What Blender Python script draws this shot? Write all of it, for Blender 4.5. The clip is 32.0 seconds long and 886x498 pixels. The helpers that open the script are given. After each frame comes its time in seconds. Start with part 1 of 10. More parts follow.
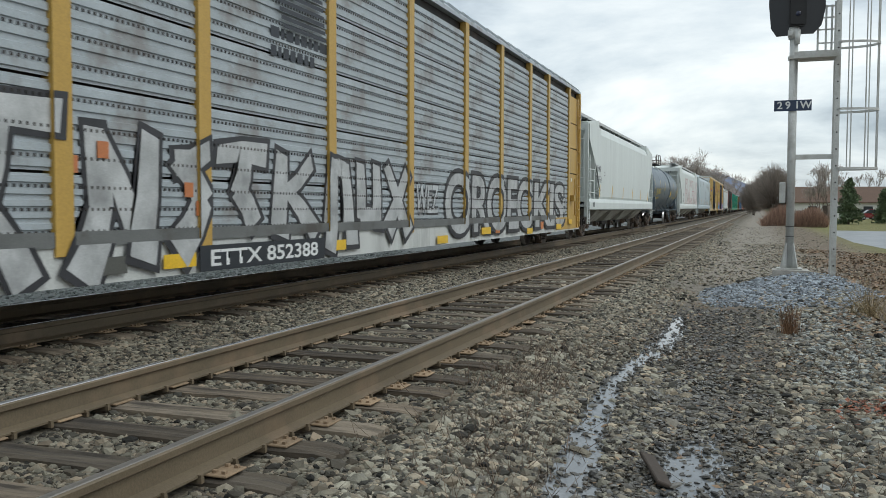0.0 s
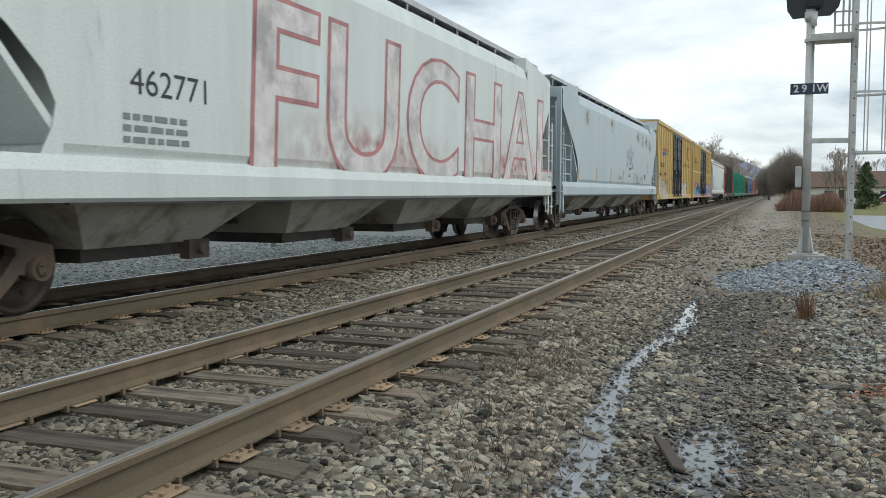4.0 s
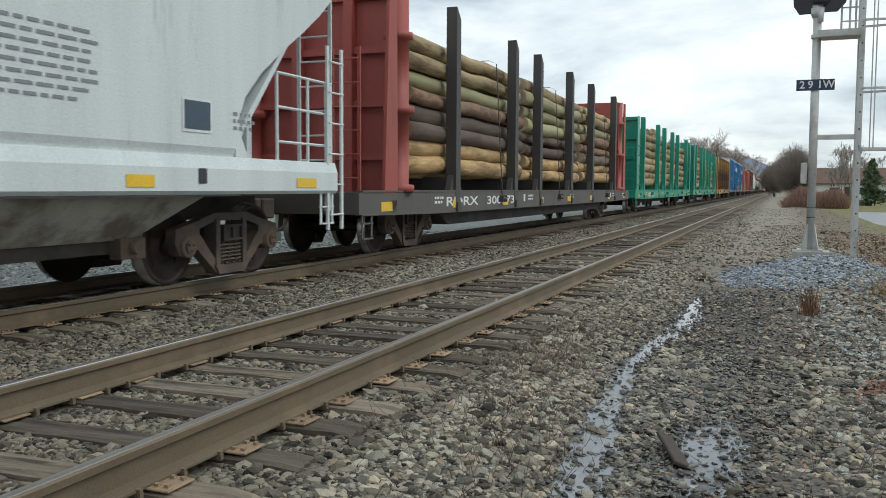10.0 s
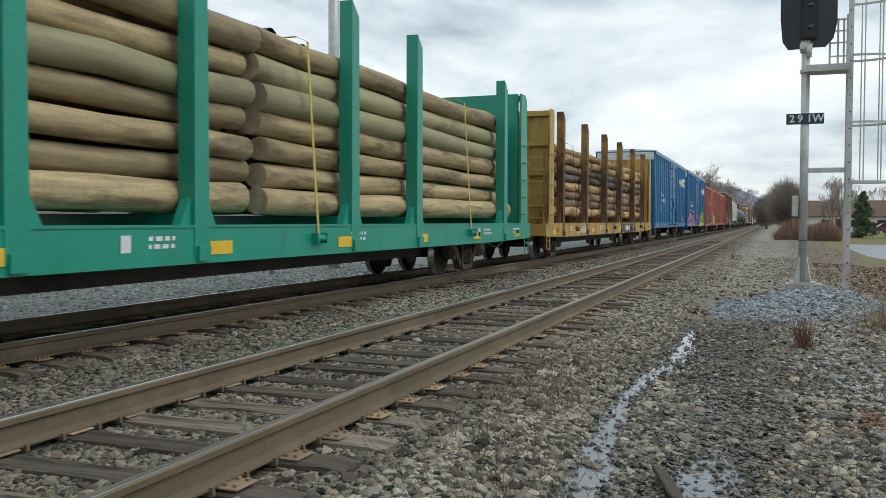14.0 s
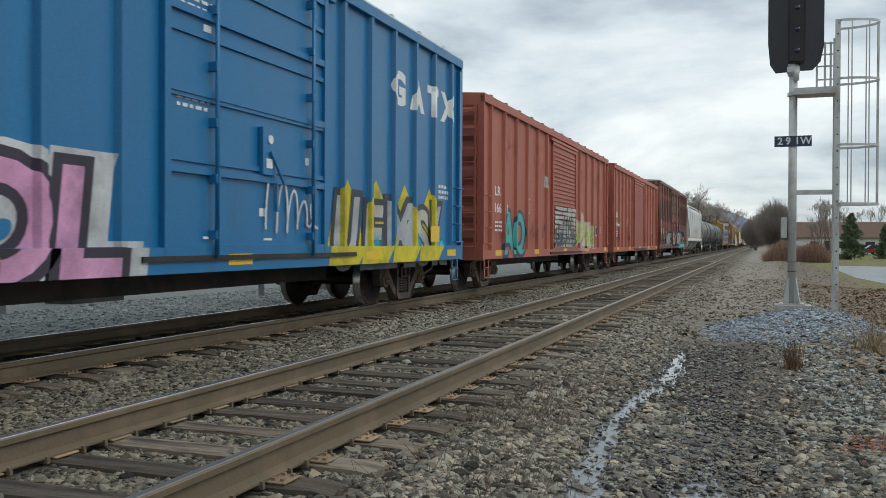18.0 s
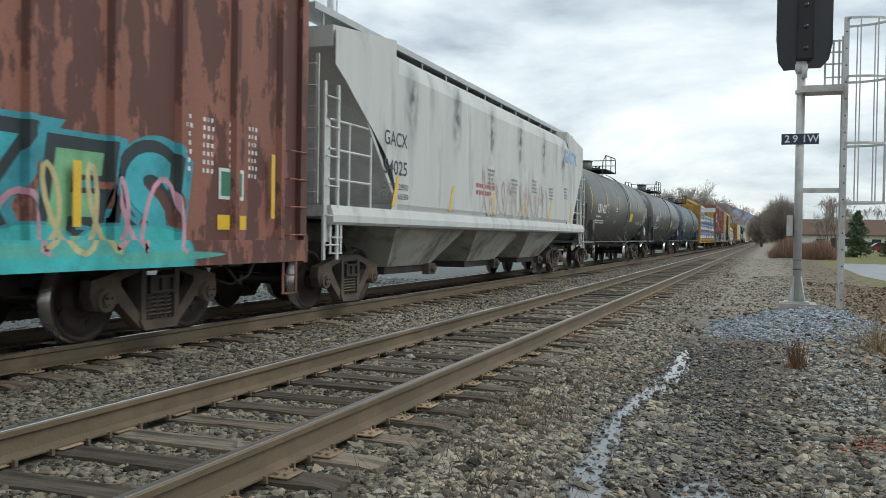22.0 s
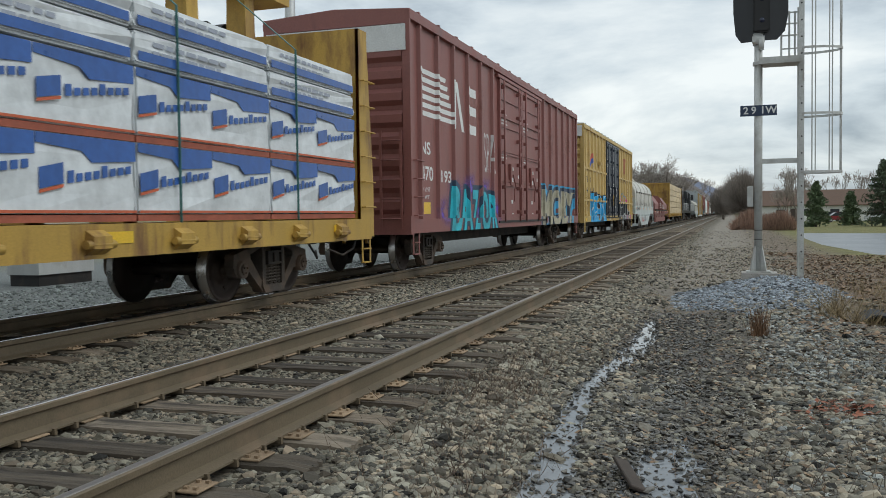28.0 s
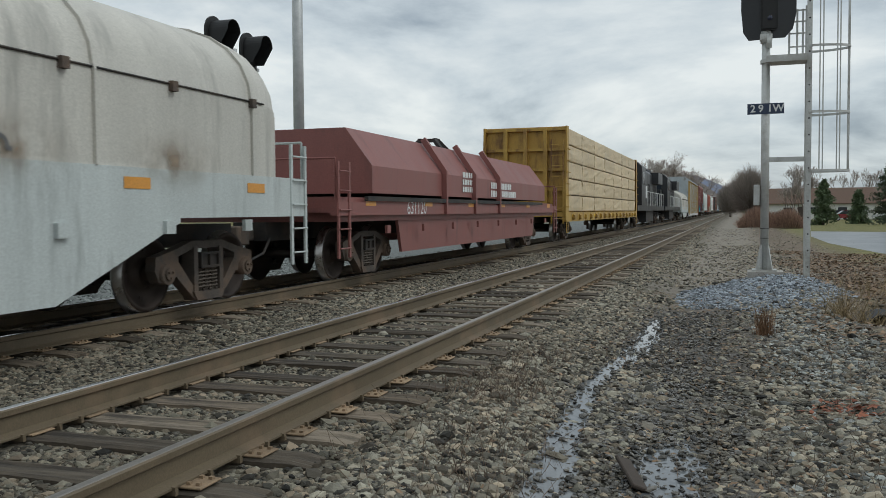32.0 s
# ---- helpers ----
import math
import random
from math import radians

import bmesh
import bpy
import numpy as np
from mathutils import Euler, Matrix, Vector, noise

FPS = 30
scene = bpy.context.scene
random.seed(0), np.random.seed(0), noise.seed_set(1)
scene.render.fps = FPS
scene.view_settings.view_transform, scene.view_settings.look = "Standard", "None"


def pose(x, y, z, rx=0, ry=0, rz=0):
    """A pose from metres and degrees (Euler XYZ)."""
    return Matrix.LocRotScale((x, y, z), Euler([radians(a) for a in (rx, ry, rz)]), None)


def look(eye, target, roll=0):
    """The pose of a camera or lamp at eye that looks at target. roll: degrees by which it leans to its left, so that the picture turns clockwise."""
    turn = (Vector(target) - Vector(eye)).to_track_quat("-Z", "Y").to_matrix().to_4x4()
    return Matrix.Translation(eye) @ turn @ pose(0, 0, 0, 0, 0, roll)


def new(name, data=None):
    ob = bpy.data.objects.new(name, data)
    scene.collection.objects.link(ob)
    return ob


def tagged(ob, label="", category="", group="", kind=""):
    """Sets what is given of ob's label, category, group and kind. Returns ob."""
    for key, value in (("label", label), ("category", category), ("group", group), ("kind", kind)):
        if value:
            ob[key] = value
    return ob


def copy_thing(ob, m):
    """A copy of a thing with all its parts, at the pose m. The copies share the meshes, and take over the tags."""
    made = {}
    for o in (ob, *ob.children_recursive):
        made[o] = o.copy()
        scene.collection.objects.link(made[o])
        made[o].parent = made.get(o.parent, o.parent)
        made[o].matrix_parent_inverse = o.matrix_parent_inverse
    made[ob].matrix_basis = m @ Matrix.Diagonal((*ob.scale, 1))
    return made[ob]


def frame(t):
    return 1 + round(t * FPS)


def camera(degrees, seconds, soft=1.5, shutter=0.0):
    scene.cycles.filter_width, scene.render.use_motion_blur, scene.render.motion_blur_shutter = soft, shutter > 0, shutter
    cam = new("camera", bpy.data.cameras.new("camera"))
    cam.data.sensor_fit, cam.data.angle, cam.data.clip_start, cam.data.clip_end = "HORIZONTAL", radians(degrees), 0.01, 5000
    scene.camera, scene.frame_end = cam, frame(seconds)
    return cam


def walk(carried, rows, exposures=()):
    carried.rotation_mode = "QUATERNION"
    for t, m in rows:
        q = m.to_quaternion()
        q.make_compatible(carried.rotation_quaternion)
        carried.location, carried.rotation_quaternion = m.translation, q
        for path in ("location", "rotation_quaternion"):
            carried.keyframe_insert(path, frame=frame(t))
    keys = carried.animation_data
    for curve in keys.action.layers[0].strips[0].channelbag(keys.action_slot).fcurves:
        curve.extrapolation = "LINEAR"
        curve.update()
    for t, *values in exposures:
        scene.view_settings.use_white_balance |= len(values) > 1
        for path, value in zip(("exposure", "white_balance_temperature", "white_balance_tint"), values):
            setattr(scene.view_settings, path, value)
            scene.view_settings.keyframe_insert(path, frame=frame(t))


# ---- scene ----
cam = camera(54.1, 32.0, soft=0.65, shutter=0.06)
# seconds, eye x, y, z, yaw, pitch, lean; z = 0 is the top of the rails, the tracks run along y
ROWS = [
    (0, -0.007, -0.009, 1.154, 20.04, -2.77, 0.19),
    (0.5, -0.010, -0.034, 1.150, 19.88, -2.73, 0.22),
    (1, -0.017, -0.012, 1.144, 20.14, -2.99, 0.26),
    (1.5, -0.008, -0.005, 1.142, 20.24, -3.50, 0.13),
    (2, -0.006, -0.001, 1.148, 20.37, -3.58, -0.06),
    (2.5, -0.011, 0.002, 1.146, 20.48, -3.64, -0.04),
    (3, -0.013, 0.008, 1.150, 20.70, -3.69, 0.01),
    (3.5, -0.008, 0.008, 1.147, 20.87, -3.67, 0.07),
    (5.5, -0.029, 0.004, 1.147, 21.05, -3.87, -0.24),
    (6, -0.023, 0.006, 1.142, 21.24, -3.80, -0.14),
    (6.5, -0.022, 0.012, 1.132, 21.44, -3.86, -0.14),
    (7, -0.009, 0.001, 1.138, 21.60, -3.99, -0.05),
    (7.5, 0.002, -0.010, 1.140, 21.44, -3.88, -0.02),
    (8, -0.002, 0.001, 1.142, 21.30, -3.85, 0.06),
    (8.5, -0.018, 0.009, 1.136, 21.12, -3.87, 0.17),
    (9, -0.021, 0.003, 1.135, 21.15, -3.93, 0.17),
    (9.5, -0.019, 0.004, 1.138, 21.14, -4.04, 0.24),
    (10, -0.009, -0.004, 1.146, 21.20, -4.04, 0.27),
    (10.5, -0.002, -0.013, 1.162, 20.92, -3.69, 0.23),
    (11, 0.012, -0.008, 1.164, 20.51, -2.87, 0.15),
    (11.5, 0.018, -0.027, 1.157, 20.17, -2.37, 0.03),
    (12, 0.019, -0.028, 1.151, 20.17, -2.16, -0.08),
    (12.5, 0.013, -0.017, 1.149, 20.29, -2.06, -0.00),
    (13, 0.008, -0.015, 1.150, 20.48, -1.90, -0.01),
    (13.5, 0.001, -0.016, 1.150, 20.67, -1.85, 0.04),
    (15.5, -0.013, 0.007, 1.150, 20.99, -1.81, 0.40),
    (16, -0.009, 0.006, 1.160, 20.94, -1.46, 0.27),
    (16.5, 0.001, -0.006, 1.166, 21.01, -1.13, 0.15),
    (17, 0.002, -0.017, 1.170, 20.86, -0.87, 0.31),
    (17.5, 0.009, -0.012, 1.163, 20.48, -0.61, 0.26),
    (18, -0.002, 0.003, 1.154, 20.18, -0.48, 0.27),
    (18.5, 0.020, 0.018, 1.149, 20.26, -0.67, 0.29),
    (19, 0.041, 0.030, 1.159, 20.42, -0.75, 0.51),
    (19.5, 0.013, 0.025, 1.156, 20.48, -0.73, 0.50),
    (20, -0.007, -0.012, 1.167, 21.23, -0.69, 0.36),
    (20.5, -0.029, -0.000, 1.168, 26.47, -1.42, 0.77),
    (21, -0.039, 0.005, 1.173, 27.11, -1.66, 1.30),
    (21.5, -0.030, 0.013, 1.180, 26.53, -1.35, 1.43),
    (22, 0.003, -0.004, 1.179, 20.51, -0.94, 0.87),
    (22.5, 0.024, -0.009, 1.176, 19.41, -0.85, 0.16),
    (23, 0.016, -0.005, 1.165, 18.94, -1.16, -0.07),
    (23.5, 0.011, -0.005, 1.164, 18.88, -1.89, -0.38),
    (24, 0.006, 0.003, 1.160, 18.80, -2.10, -0.62),
    (24.5, 0.008, 0.007, 1.162, 18.85, -2.12, -0.81),
    (26.5, 0.011, -0.002, 1.162, 18.36, -2.16, -0.99),
    (27, 0.008, -0.013, 1.162, 18.27, -2.09, -0.94),
    (27.5, 0.010, -0.004, 1.161, 18.36, -1.98, -0.89),
    (28, 0.010, -0.001, 1.154, 18.29, -2.18, -0.75),
    (28.5, 0.006, 0.018, 1.154, 18.29, -2.35, -0.65),
    (29, 0.008, 0.018, 1.156, 18.37, -2.47, -0.56),
    (29.5, 0.005, 0.021, 1.157, 18.39, -2.45, -0.62),
    (30, 0.004, 0.015, 1.162, 18.39, -2.50, -0.54),
    (30.5, 0.011, 0.015, 1.160, 18.52, -2.45, -0.49),
    (31, 0.009, 0.016, 1.153, 18.51, -2.37, -0.48),
    (31.5, 0.015, -0.000, 1.163, 18.61, -2.38, -0.38),
    (32, 0.026, -0.004, 1.168, 18.70, -2.45, -0.41),
]
EXPOSURES = [(0, 0.05), (3, 0.15), (6, 0.3), (7, 0.4), (8, 0.4), (9, 0.15), (11, 0.15), (12, -0.1), (13, 0.0), (16, 0.1), (17, 0.1), (18, -0.05), (19, 0.08), (20, 0.05), (20.5, 0.38), (21, 0.68), (21.5, 0.42), (22, 0.1), (23, -0.3), (24, 0.08), (27, -0.03), (28, -0.1), (29, 0.25), (30, 0.2), (31, 0.05), (32, -0.3)]
walk(cam, [(t, pose(x, y, z, 0, 0, yaw) @ pose(0, 0, 0, 90 + pitch, 0, 0) @ pose(0, 0, 0, 0, 0, lean)) for t, x, y, z, yaw, pitch, lean in ROWS], EXPOSURES)

NEAR, FAR = -3.395, -7.40          # middles of the two tracks
GAUGE = 0.7525                     # half the distance between rail middles
# the train's speed in m/s at given seconds, and the way that it has gone
SPEED_T = [0.0, 8.0, 16.0, 24.0, 29.0, 32.0]
SPEED_V = [16.12, 16.58, 16.36, 15.42, 15.16, 15.14]


def gone(t):
    n = 200
    ts = np.linspace(0, t, n + 1)
    v = np.interp(ts, SPEED_T, SPEED_V)
    return float(((v[1:] + v[:-1]) / 2).sum() * t / n) if t > 0 else 0.0


# ---- sky and light ----
def make_world():
    world = bpy.data.worlds.new("overcast_sky")
    scene.world = world
    world.use_nodes = True
    nt = world.node_tree
    nt.nodes.clear()
    out, bg = nt.nodes.new("ShaderNodeOutputWorld"), nt.nodes.new("ShaderNodeBackground")
    sky = nt.nodes.new("ShaderNodeTexSky")
    sky.sky_type, sky.sun_disc, sky.sun_elevation, sky.sun_rotation = "NISHITA", False, radians(50), radians(-12)
    co = nt.nodes.new("ShaderNodeTexCoord")
    sep, com = nt.nodes.new("ShaderNodeSeparateXYZ"), nt.nodes.new("ShaderNodeCombineXYZ")
    nt.links.new(co.outputs["Generated"], sep.inputs[0])
    zz = nt.nodes.new("ShaderNodeMath")
    zz.operation, zz.inputs[1].default_value = "MAXIMUM", 0.0
    nt.links.new(sep.outputs["Z"], zz.inputs[0])
    za = nt.nodes.new("ShaderNodeMath")
    za.operation, za.inputs[1].default_value = "ADD", 0.28
    nt.links.new(zz.outputs[0], za.inputs[0])
    for k, axis in enumerate("XY"):
        d = nt.nodes.new("ShaderNodeMath")
        d.operation = "DIVIDE"
        nt.links.new(sep.outputs[axis], d.inputs[0])
        nt.links.new(za.outputs[0], d.inputs[1])
        nt.links.new(d.outputs[0], com.inputs[k])
    n1 = nt.nodes.new("ShaderNodeTexNoise")
    n1.inputs["Scale"].default_value, n1.inputs["Detail"].default_value, n1.inputs["Roughness"].default_value = 1.05, 8.0, 0.56
    n1.inputs["Distortion"].default_value = 0.25
    off = nt.nodes.new("ShaderNodeVectorMath")
    off.operation, off.inputs[1].default_value = "ADD", (CLOUD_SHIFT[0], CLOUD_SHIFT[1], 0)
    nt.links.new(com.outputs[0], off.inputs[0])
    nt.links.new(off.outputs[0], n1.inputs["Vector"])
    ramp = nt.nodes.new("ShaderNodeValToRGB")
    e = ramp.color_ramp.elements
    e[0].position, e[0].color = 0.38, (0.375, 0.455, 0.52, 1)
    e[1].position, e[1].color = 0.575, (1.0, 1.06, 1.055, 1)
    m = ramp.color_ramp.elements.new(0.475)
    m.color = (0.705, 0.795, 0.84, 1)
    nt.links.new(n1.outputs["Fac"], ramp.inputs[0])
    dim = nt.nodes.new("ShaderNodeVectorMath")
    dim.operation, dim.inputs[3].default_value = "SCALE", 0.10
    nt.links.new(sky.outputs[0], dim.inputs[0])
    mix = nt.nodes.new("ShaderNodeMix")
    mix.data_type, mix.inputs[0].default_value = "RGBA", 0.88
    nt.links.new(dim.outputs[0], mix.inputs[6])
    nt.links.new(ramp.outputs[0], mix.inputs[7])
    nt.links.new(mix.outputs[2], bg.inputs[0])
    bg.inputs[1].default_value = SKY
    nt.links.new(bg.outputs[0], out.inputs[0])


SKY, CLOUD_SHIFT = 1.0, (0.3, 0.4)
make_world()
sun = new("sun", bpy.data.lights.new("sun", "SUN"))
sun.data.energy, sun.data.angle, sun.data.color = 1.3, radians(30), (0.96, 1.0, 0.98)
sun.matrix_world = look((52, 6, 62), (0, 0, 0))
scene.view_settings.exposure = 0.0


# ---- materials ----
def shader(name):
    m = bpy.data.materials.new(name)
    m.use_nodes = True
    nt = m.node_tree
    return m, nt, nt.nodes["Principled BSDF"]


def surface(name, colour, rough=0.6, metal=0.0, vary=0.25, scale=6.0, stretch=(1, 1, 1), dirt=None, dirt_amount=0.0, bump=0.1, fine=60.0, each=0.0, island=0.0, second=None, dirt_scale=1.5, dirt_stretch=(1, 1, 1), edge=None):
    """A painted, stained or natural surface: colour varied at two scales, dirt or rust in patches, fine relief."""
    m, nt, b = shader(name)
    L, N = nt.links.new, nt.nodes.new
    co = N("ShaderNodeTexCoord")

    def noise_of(s, st, detail=4.0, roughness=0.6):
        mp, n = N("ShaderNodeMapping"), N("ShaderNodeTexNoise")
        mp.inputs["Scale"].default_value = st
        L(co.outputs["Object"], mp.inputs[0])
        L(mp.outputs[0], n.inputs["Vector"])
        n.inputs["Scale"].default_value, n.inputs["Detail"].default_value, n.inputs["Roughness"].default_value = s, detail, roughness
        return n.outputs["Fac"]

    def mixed(kind, fac, a, c):
        x = N("ShaderNodeMix")
        x.data_type, x.blend_type = "RGBA", kind
        for sock, v in ((x.inputs[0], fac), (x.inputs[6], a), (x.inputs[7], c)):
            if hasattr(v, "links"):
                L(v, sock)
            elif isinstance(v, tuple):
                sock.default_value = (*v[:3], 1)
            else:
                sock.default_value = v
        return x.outputs[2]

    def ranged(v, a, c, lo, hi):
        r = N("ShaderNodeMapRange")
        L(v, r.inputs[0])
        for k, q in zip((1, 2, 3, 4), (a, c, lo, hi)):
            r.inputs[k].default_value = q
        return r.outputs[0]

    large, small = noise_of(scale, stretch), noise_of(fine, (1, 1, 1), 3.0)
    dark = tuple(c * (1 - vary) for c in colour)
    pale = tuple(min(1, c * (1 + vary * 0.55)) for c in colour)
    col = mixed("MIX", ranged(large, 0.3, 0.7, 0, 1), dark, pale)
    col = mixed("MULTIPLY", 0.5, col, mixed("MIX", ranged(small, 0.3, 0.7, 0, 1), (0.72, 0.72, 0.72), (1.2, 1.2, 1.2)))
    if each or island:
        src = N("ShaderNodeObjectInfo").outputs["Random"] if each else N("ShaderNodeNewGeometry").outputs["Random Per Island"]
        amt = each or island
        v = ranged(src, 0, 1, 1 - amt, 1 + amt * 0.8)
        if second:                                           # some of the pieces in another stone or timber
            turn = N("ShaderNodeMath")
            turn.operation, turn.inputs[1].default_value = "MULTIPLY", 17.3
            cut = N("ShaderNodeMath")
            cut.operation = "FRACT"
            L(src, turn.inputs[0])
            L(turn.outputs[0], cut.inputs[0])
            col = mixed("MIX", ranged(cut.outputs[0], 0.35, 1.0, 0, 1), col, second)
        h = N("ShaderNodeHueSaturation")
        L(col, h.inputs["Color"])
        L(v, h.inputs["Value"])
        col = h.outputs[0]
    if dirt:
        d = ranged(noise_of(dirt_scale, dirt_stretch, 6.0, 0.65), 0.62 - dirt_amount * 0.35, 0.72 - dirt_amount * 0.2 if edge is None else 0.62 - dirt_amount * 0.35 + edge, 0, 0.85)
        col = mixed("MIX", d, col, dirt)
    L(col, b.inputs["Base Color"])
    L(ranged(large, 0.2, 0.8, max(0.03, rough - 0.1), min(1, rough + 0.1)), b.inputs["Roughness"])
    b.inputs["Metallic"].default_value = metal
    if bump:
        bp = N("ShaderNodeBump")
        bp.inputs["Strength"].default_value, bp.inputs["Distance"].default_value = bump, 0.01
        L(small, bp.inputs["Height"])
        L(bp.outputs[0], b.inputs["Normal"])
    return m


def paint(name, colour, rough=0.45, grime=0.35, rust=0.0, vary=0.12):
    """Weathered railway paint: streaks that run down, grime, and rust where asked."""
    tone = (0.13, 0.055, 0.03) if rust else tuple(c * 0.62 + 0.01 for c in colour)
    return surface(name, colour, rough, 0.0, vary, 1.3, (1.0, 1.4, 0.12), tone, max(rust, grime), 0.04, 45.0, dirt_scale=1.6, dirt_stretch=(1, 1.6, 0.3))


def flat(name, colour, rough=0.55):
    return surface(name, colour, rough, 0.0, 0.10, 3.0, (1, 1, 1), None, 0, 0.02, 40.0)


RUSTY = surface("rusty_cast_steel", (0.085, 0.070, 0.060), 0.8, 0.1, 0.4, 5.0, dirt=(0.15, 0.10, 0.07), dirt_amount=0.4, bump=0.3, fine=80)
SPRING = surface("dusty_coil_spring", (0.135, 0.11, 0.09), 0.75, 0.2, 0.3, 5.0, bump=0.2, fine=80)
DARK = surface("grimy_black_steel", (0.022, 0.021, 0.021), 0.7, 0.0, 0.3, 4.0, dirt=(0.06, 0.045, 0.035), dirt_amount=0.5, bump=0.15)
WHEEL = surface("worn_wheel_steel", (0.06, 0.045, 0.038), 0.6, 0.5, 0.3, 4.0, bump=0.1)
TREAD = surface("bright_wheel_tread", (0.45, 0.44, 0.43), 0.3, 0.9, 0.15, 4.0, bump=0.03)
RAIL = surface("rail_brown_steel", (0.15, 0.115, 0.073), 0.66, 0.15, 0.22, 3.0, (1, 0.3, 1), (0.20, 0.14, 0.09), 0.3, 0.2, 70)
RAILTOP = surface("polished_rail_head", (0.50, 0.50, 0.52), 0.28, 0.9, 0.12, 2.0, (6, 0.2, 1), bump=0.02)
RAILDULL = surface("dull_rail_head", (0.27, 0.25, 0.23), 0.42, 0.7, 0.2, 2.0, (6, 0.2, 1), bump=0.03)
PLATE = surface("rusty_tie_plate", (0.30, 0.21, 0.13), 0.85, 0.0, 0.25, 9.0, bump=0.3, each=0.25)
TIE = surface("weathered_creosoted_oak", (0.145, 0.112, 0.08), 0.9, 0.0, 0.6, 7.0, (0.35, 7, 7), (0.03, 0.025, 0.021), 0.42, 0.6, 60, each=0.6, second=(0.22, 0.18, 0.135), dirt_scale=2.5, dirt_stretch=(0.6, 5, 3))
STONE = surface("grey_ballast_stone", (0.222, 0.208, 0.165), 0.88, 0.0, 0.4, 14.0, bump=0.4, fine=120, island=0.97, second=(0.255, 0.208, 0.15))
TRACKSTONE = surface("dirty_track_stone", (0.148, 0.136, 0.104), 0.9, 0.0, 0.35, 14.0, bump=0.3, fine=120, island=0.95, second=(0.175, 0.138, 0.098))
BLUESTONE = surface("blue_grey_crushed_stone", (0.245, 0.275, 0.305), 0.9, 0.0, 0.25, 14.0, bump=0.2, fine=120, island=0.8)
DAMPSTONE = surface("damp_fine_gravel", (0.118, 0.104, 0.08), 0.55, 0.0, 0.35, 14.0, bump=0.2, fine=120, island=0.9)
YARDSTONE = surface("grey_green_crushed_stone", (0.21, 0.23, 0.22), 0.9, 0.0, 0.25, 14.0, bump=0.2, fine=120, island=0.5)
WETSTONE = surface("wet_dark_stone", (0.085, 0.078, 0.066), 0.24, 0.0, 0.35, 14.0, bump=0.15, fine=120, island=0.8)
CLEANSTONE = surface("clean_grey_green_stone", (0.25, 0.26, 0.245), 0.85, 0.0, 0.35, 14.0, bump=0.3, fine=120, island=0.9)
# black holds both the oil and the shade beneath the train
OILSHADESTONE = surface("oil_and_shade_black_stone", (0.020, 0.018, 0.016), 0.6, 0.0, 0.3, 14.0, bump=0.25, fine=120, island=0.6)
WHITE = paint("white_paint", (0.62, 0.66, 0.64), grime=0.02)
GALV = surface("galvanised_steel", (0.50, 0.51, 0.51), 0.5, 0.55, 0.15, 5.0, bump=0.05)
LETTER_BLACK, LETTER_WHITE = flat("black_lettering", (0.03, 0.035, 0.045)), flat("white_lettering", (0.72, 0.73, 0.72))
PRINT_GREY = flat("small_grey_lettering", (0.20, 0.22, 0.23))
LETTER_YELLOW, REFLECT = flat("yellow_lettering", (0.55, 0.40, 0.06)), flat("yellow_reflective_tape", (0.75, 0.47, 0.03), 0.35)
ORANGE = flat("orange_reflective_tape", (0.68, 0.30, 0.05), 0.35)
LAMP_BLACK = flat("signal_black", (0.012, 0.012, 0.013), 0.6)


# ---- mesh helpers ----
def add_box(bm, x0, x1, y0, y1, z0, z1):
    v = [bm.verts.new((x, y, z)) for z in (z0, z1) for y in (y0, y1) for x in (x0, x1)]
    for f in ((0, 2, 3, 1), (4, 5, 7, 6), (0, 1, 5, 4), (2, 6, 7, 3), (0, 4, 6, 2), (1, 3, 7, 5)):
        bm.faces.new([v[i] for i in f])
    return v


def frame_of(a, b):
    a, b = Vector(a), Vector(b)
    d = (b - a).normalized()
    s = d.cross(Vector((0, 0, 1)) if abs(d.z) < 0.9 else Vector((0, 1, 0))).normalized()
    return a, b, s, s.cross(d).normalized()


def add_beam(bm, a, b, w, h=None):
    """A straight bar of width w and height h from a to b."""
    h = h or w
    a, b, s, u = frame_of(a, b)
    v = [bm.verts.new(p + s * (i * w / 2) + u * (j * h / 2)) for p in (a, b) for i, j in ((-1, -1), (1, -1), (1, 1), (-1, 1))]
    bm.faces.new(v[3::-1])
    bm.faces.new(v[4:])
    for k in range(4):
        bm.faces.new((v[k], v[(k + 1) % 4], v[4 + (k + 1) % 4], v[4 + k]))


def add_strip(bm, pts, w, h, up=(0, 0, 1)):
    """One bent bar along a row of points: w across, h along up."""
    pts = [Vector(p) for p in pts]
    rings = []
    for k, p in enumerate(pts):
        d = (pts[min(k + 1, len(pts) - 1)] - pts[max(k - 1, 0)]).normalized()
        u = Vector(up)
        s = d.cross(u)
        s = s.normalized() if s.length > 1e-6 else Vector((1, 0, 0))
        u = s.cross(d).normalized()
        rings.append([bm.verts.new(p + s * (i * w / 2) + u * (j * h / 2)) for i, j in ((-1, -1), (1, -1), (1, 1), (-1, 1))])
    for p, q in zip(rings, rings[1:]):
        for k in range(4):
            bm.faces.new((p[k], p[(k + 1) % 4], q[(k + 1) % 4], q[k]))
    bm.faces.new(rings[0][::-1])
    bm.faces.new(rings[-1])


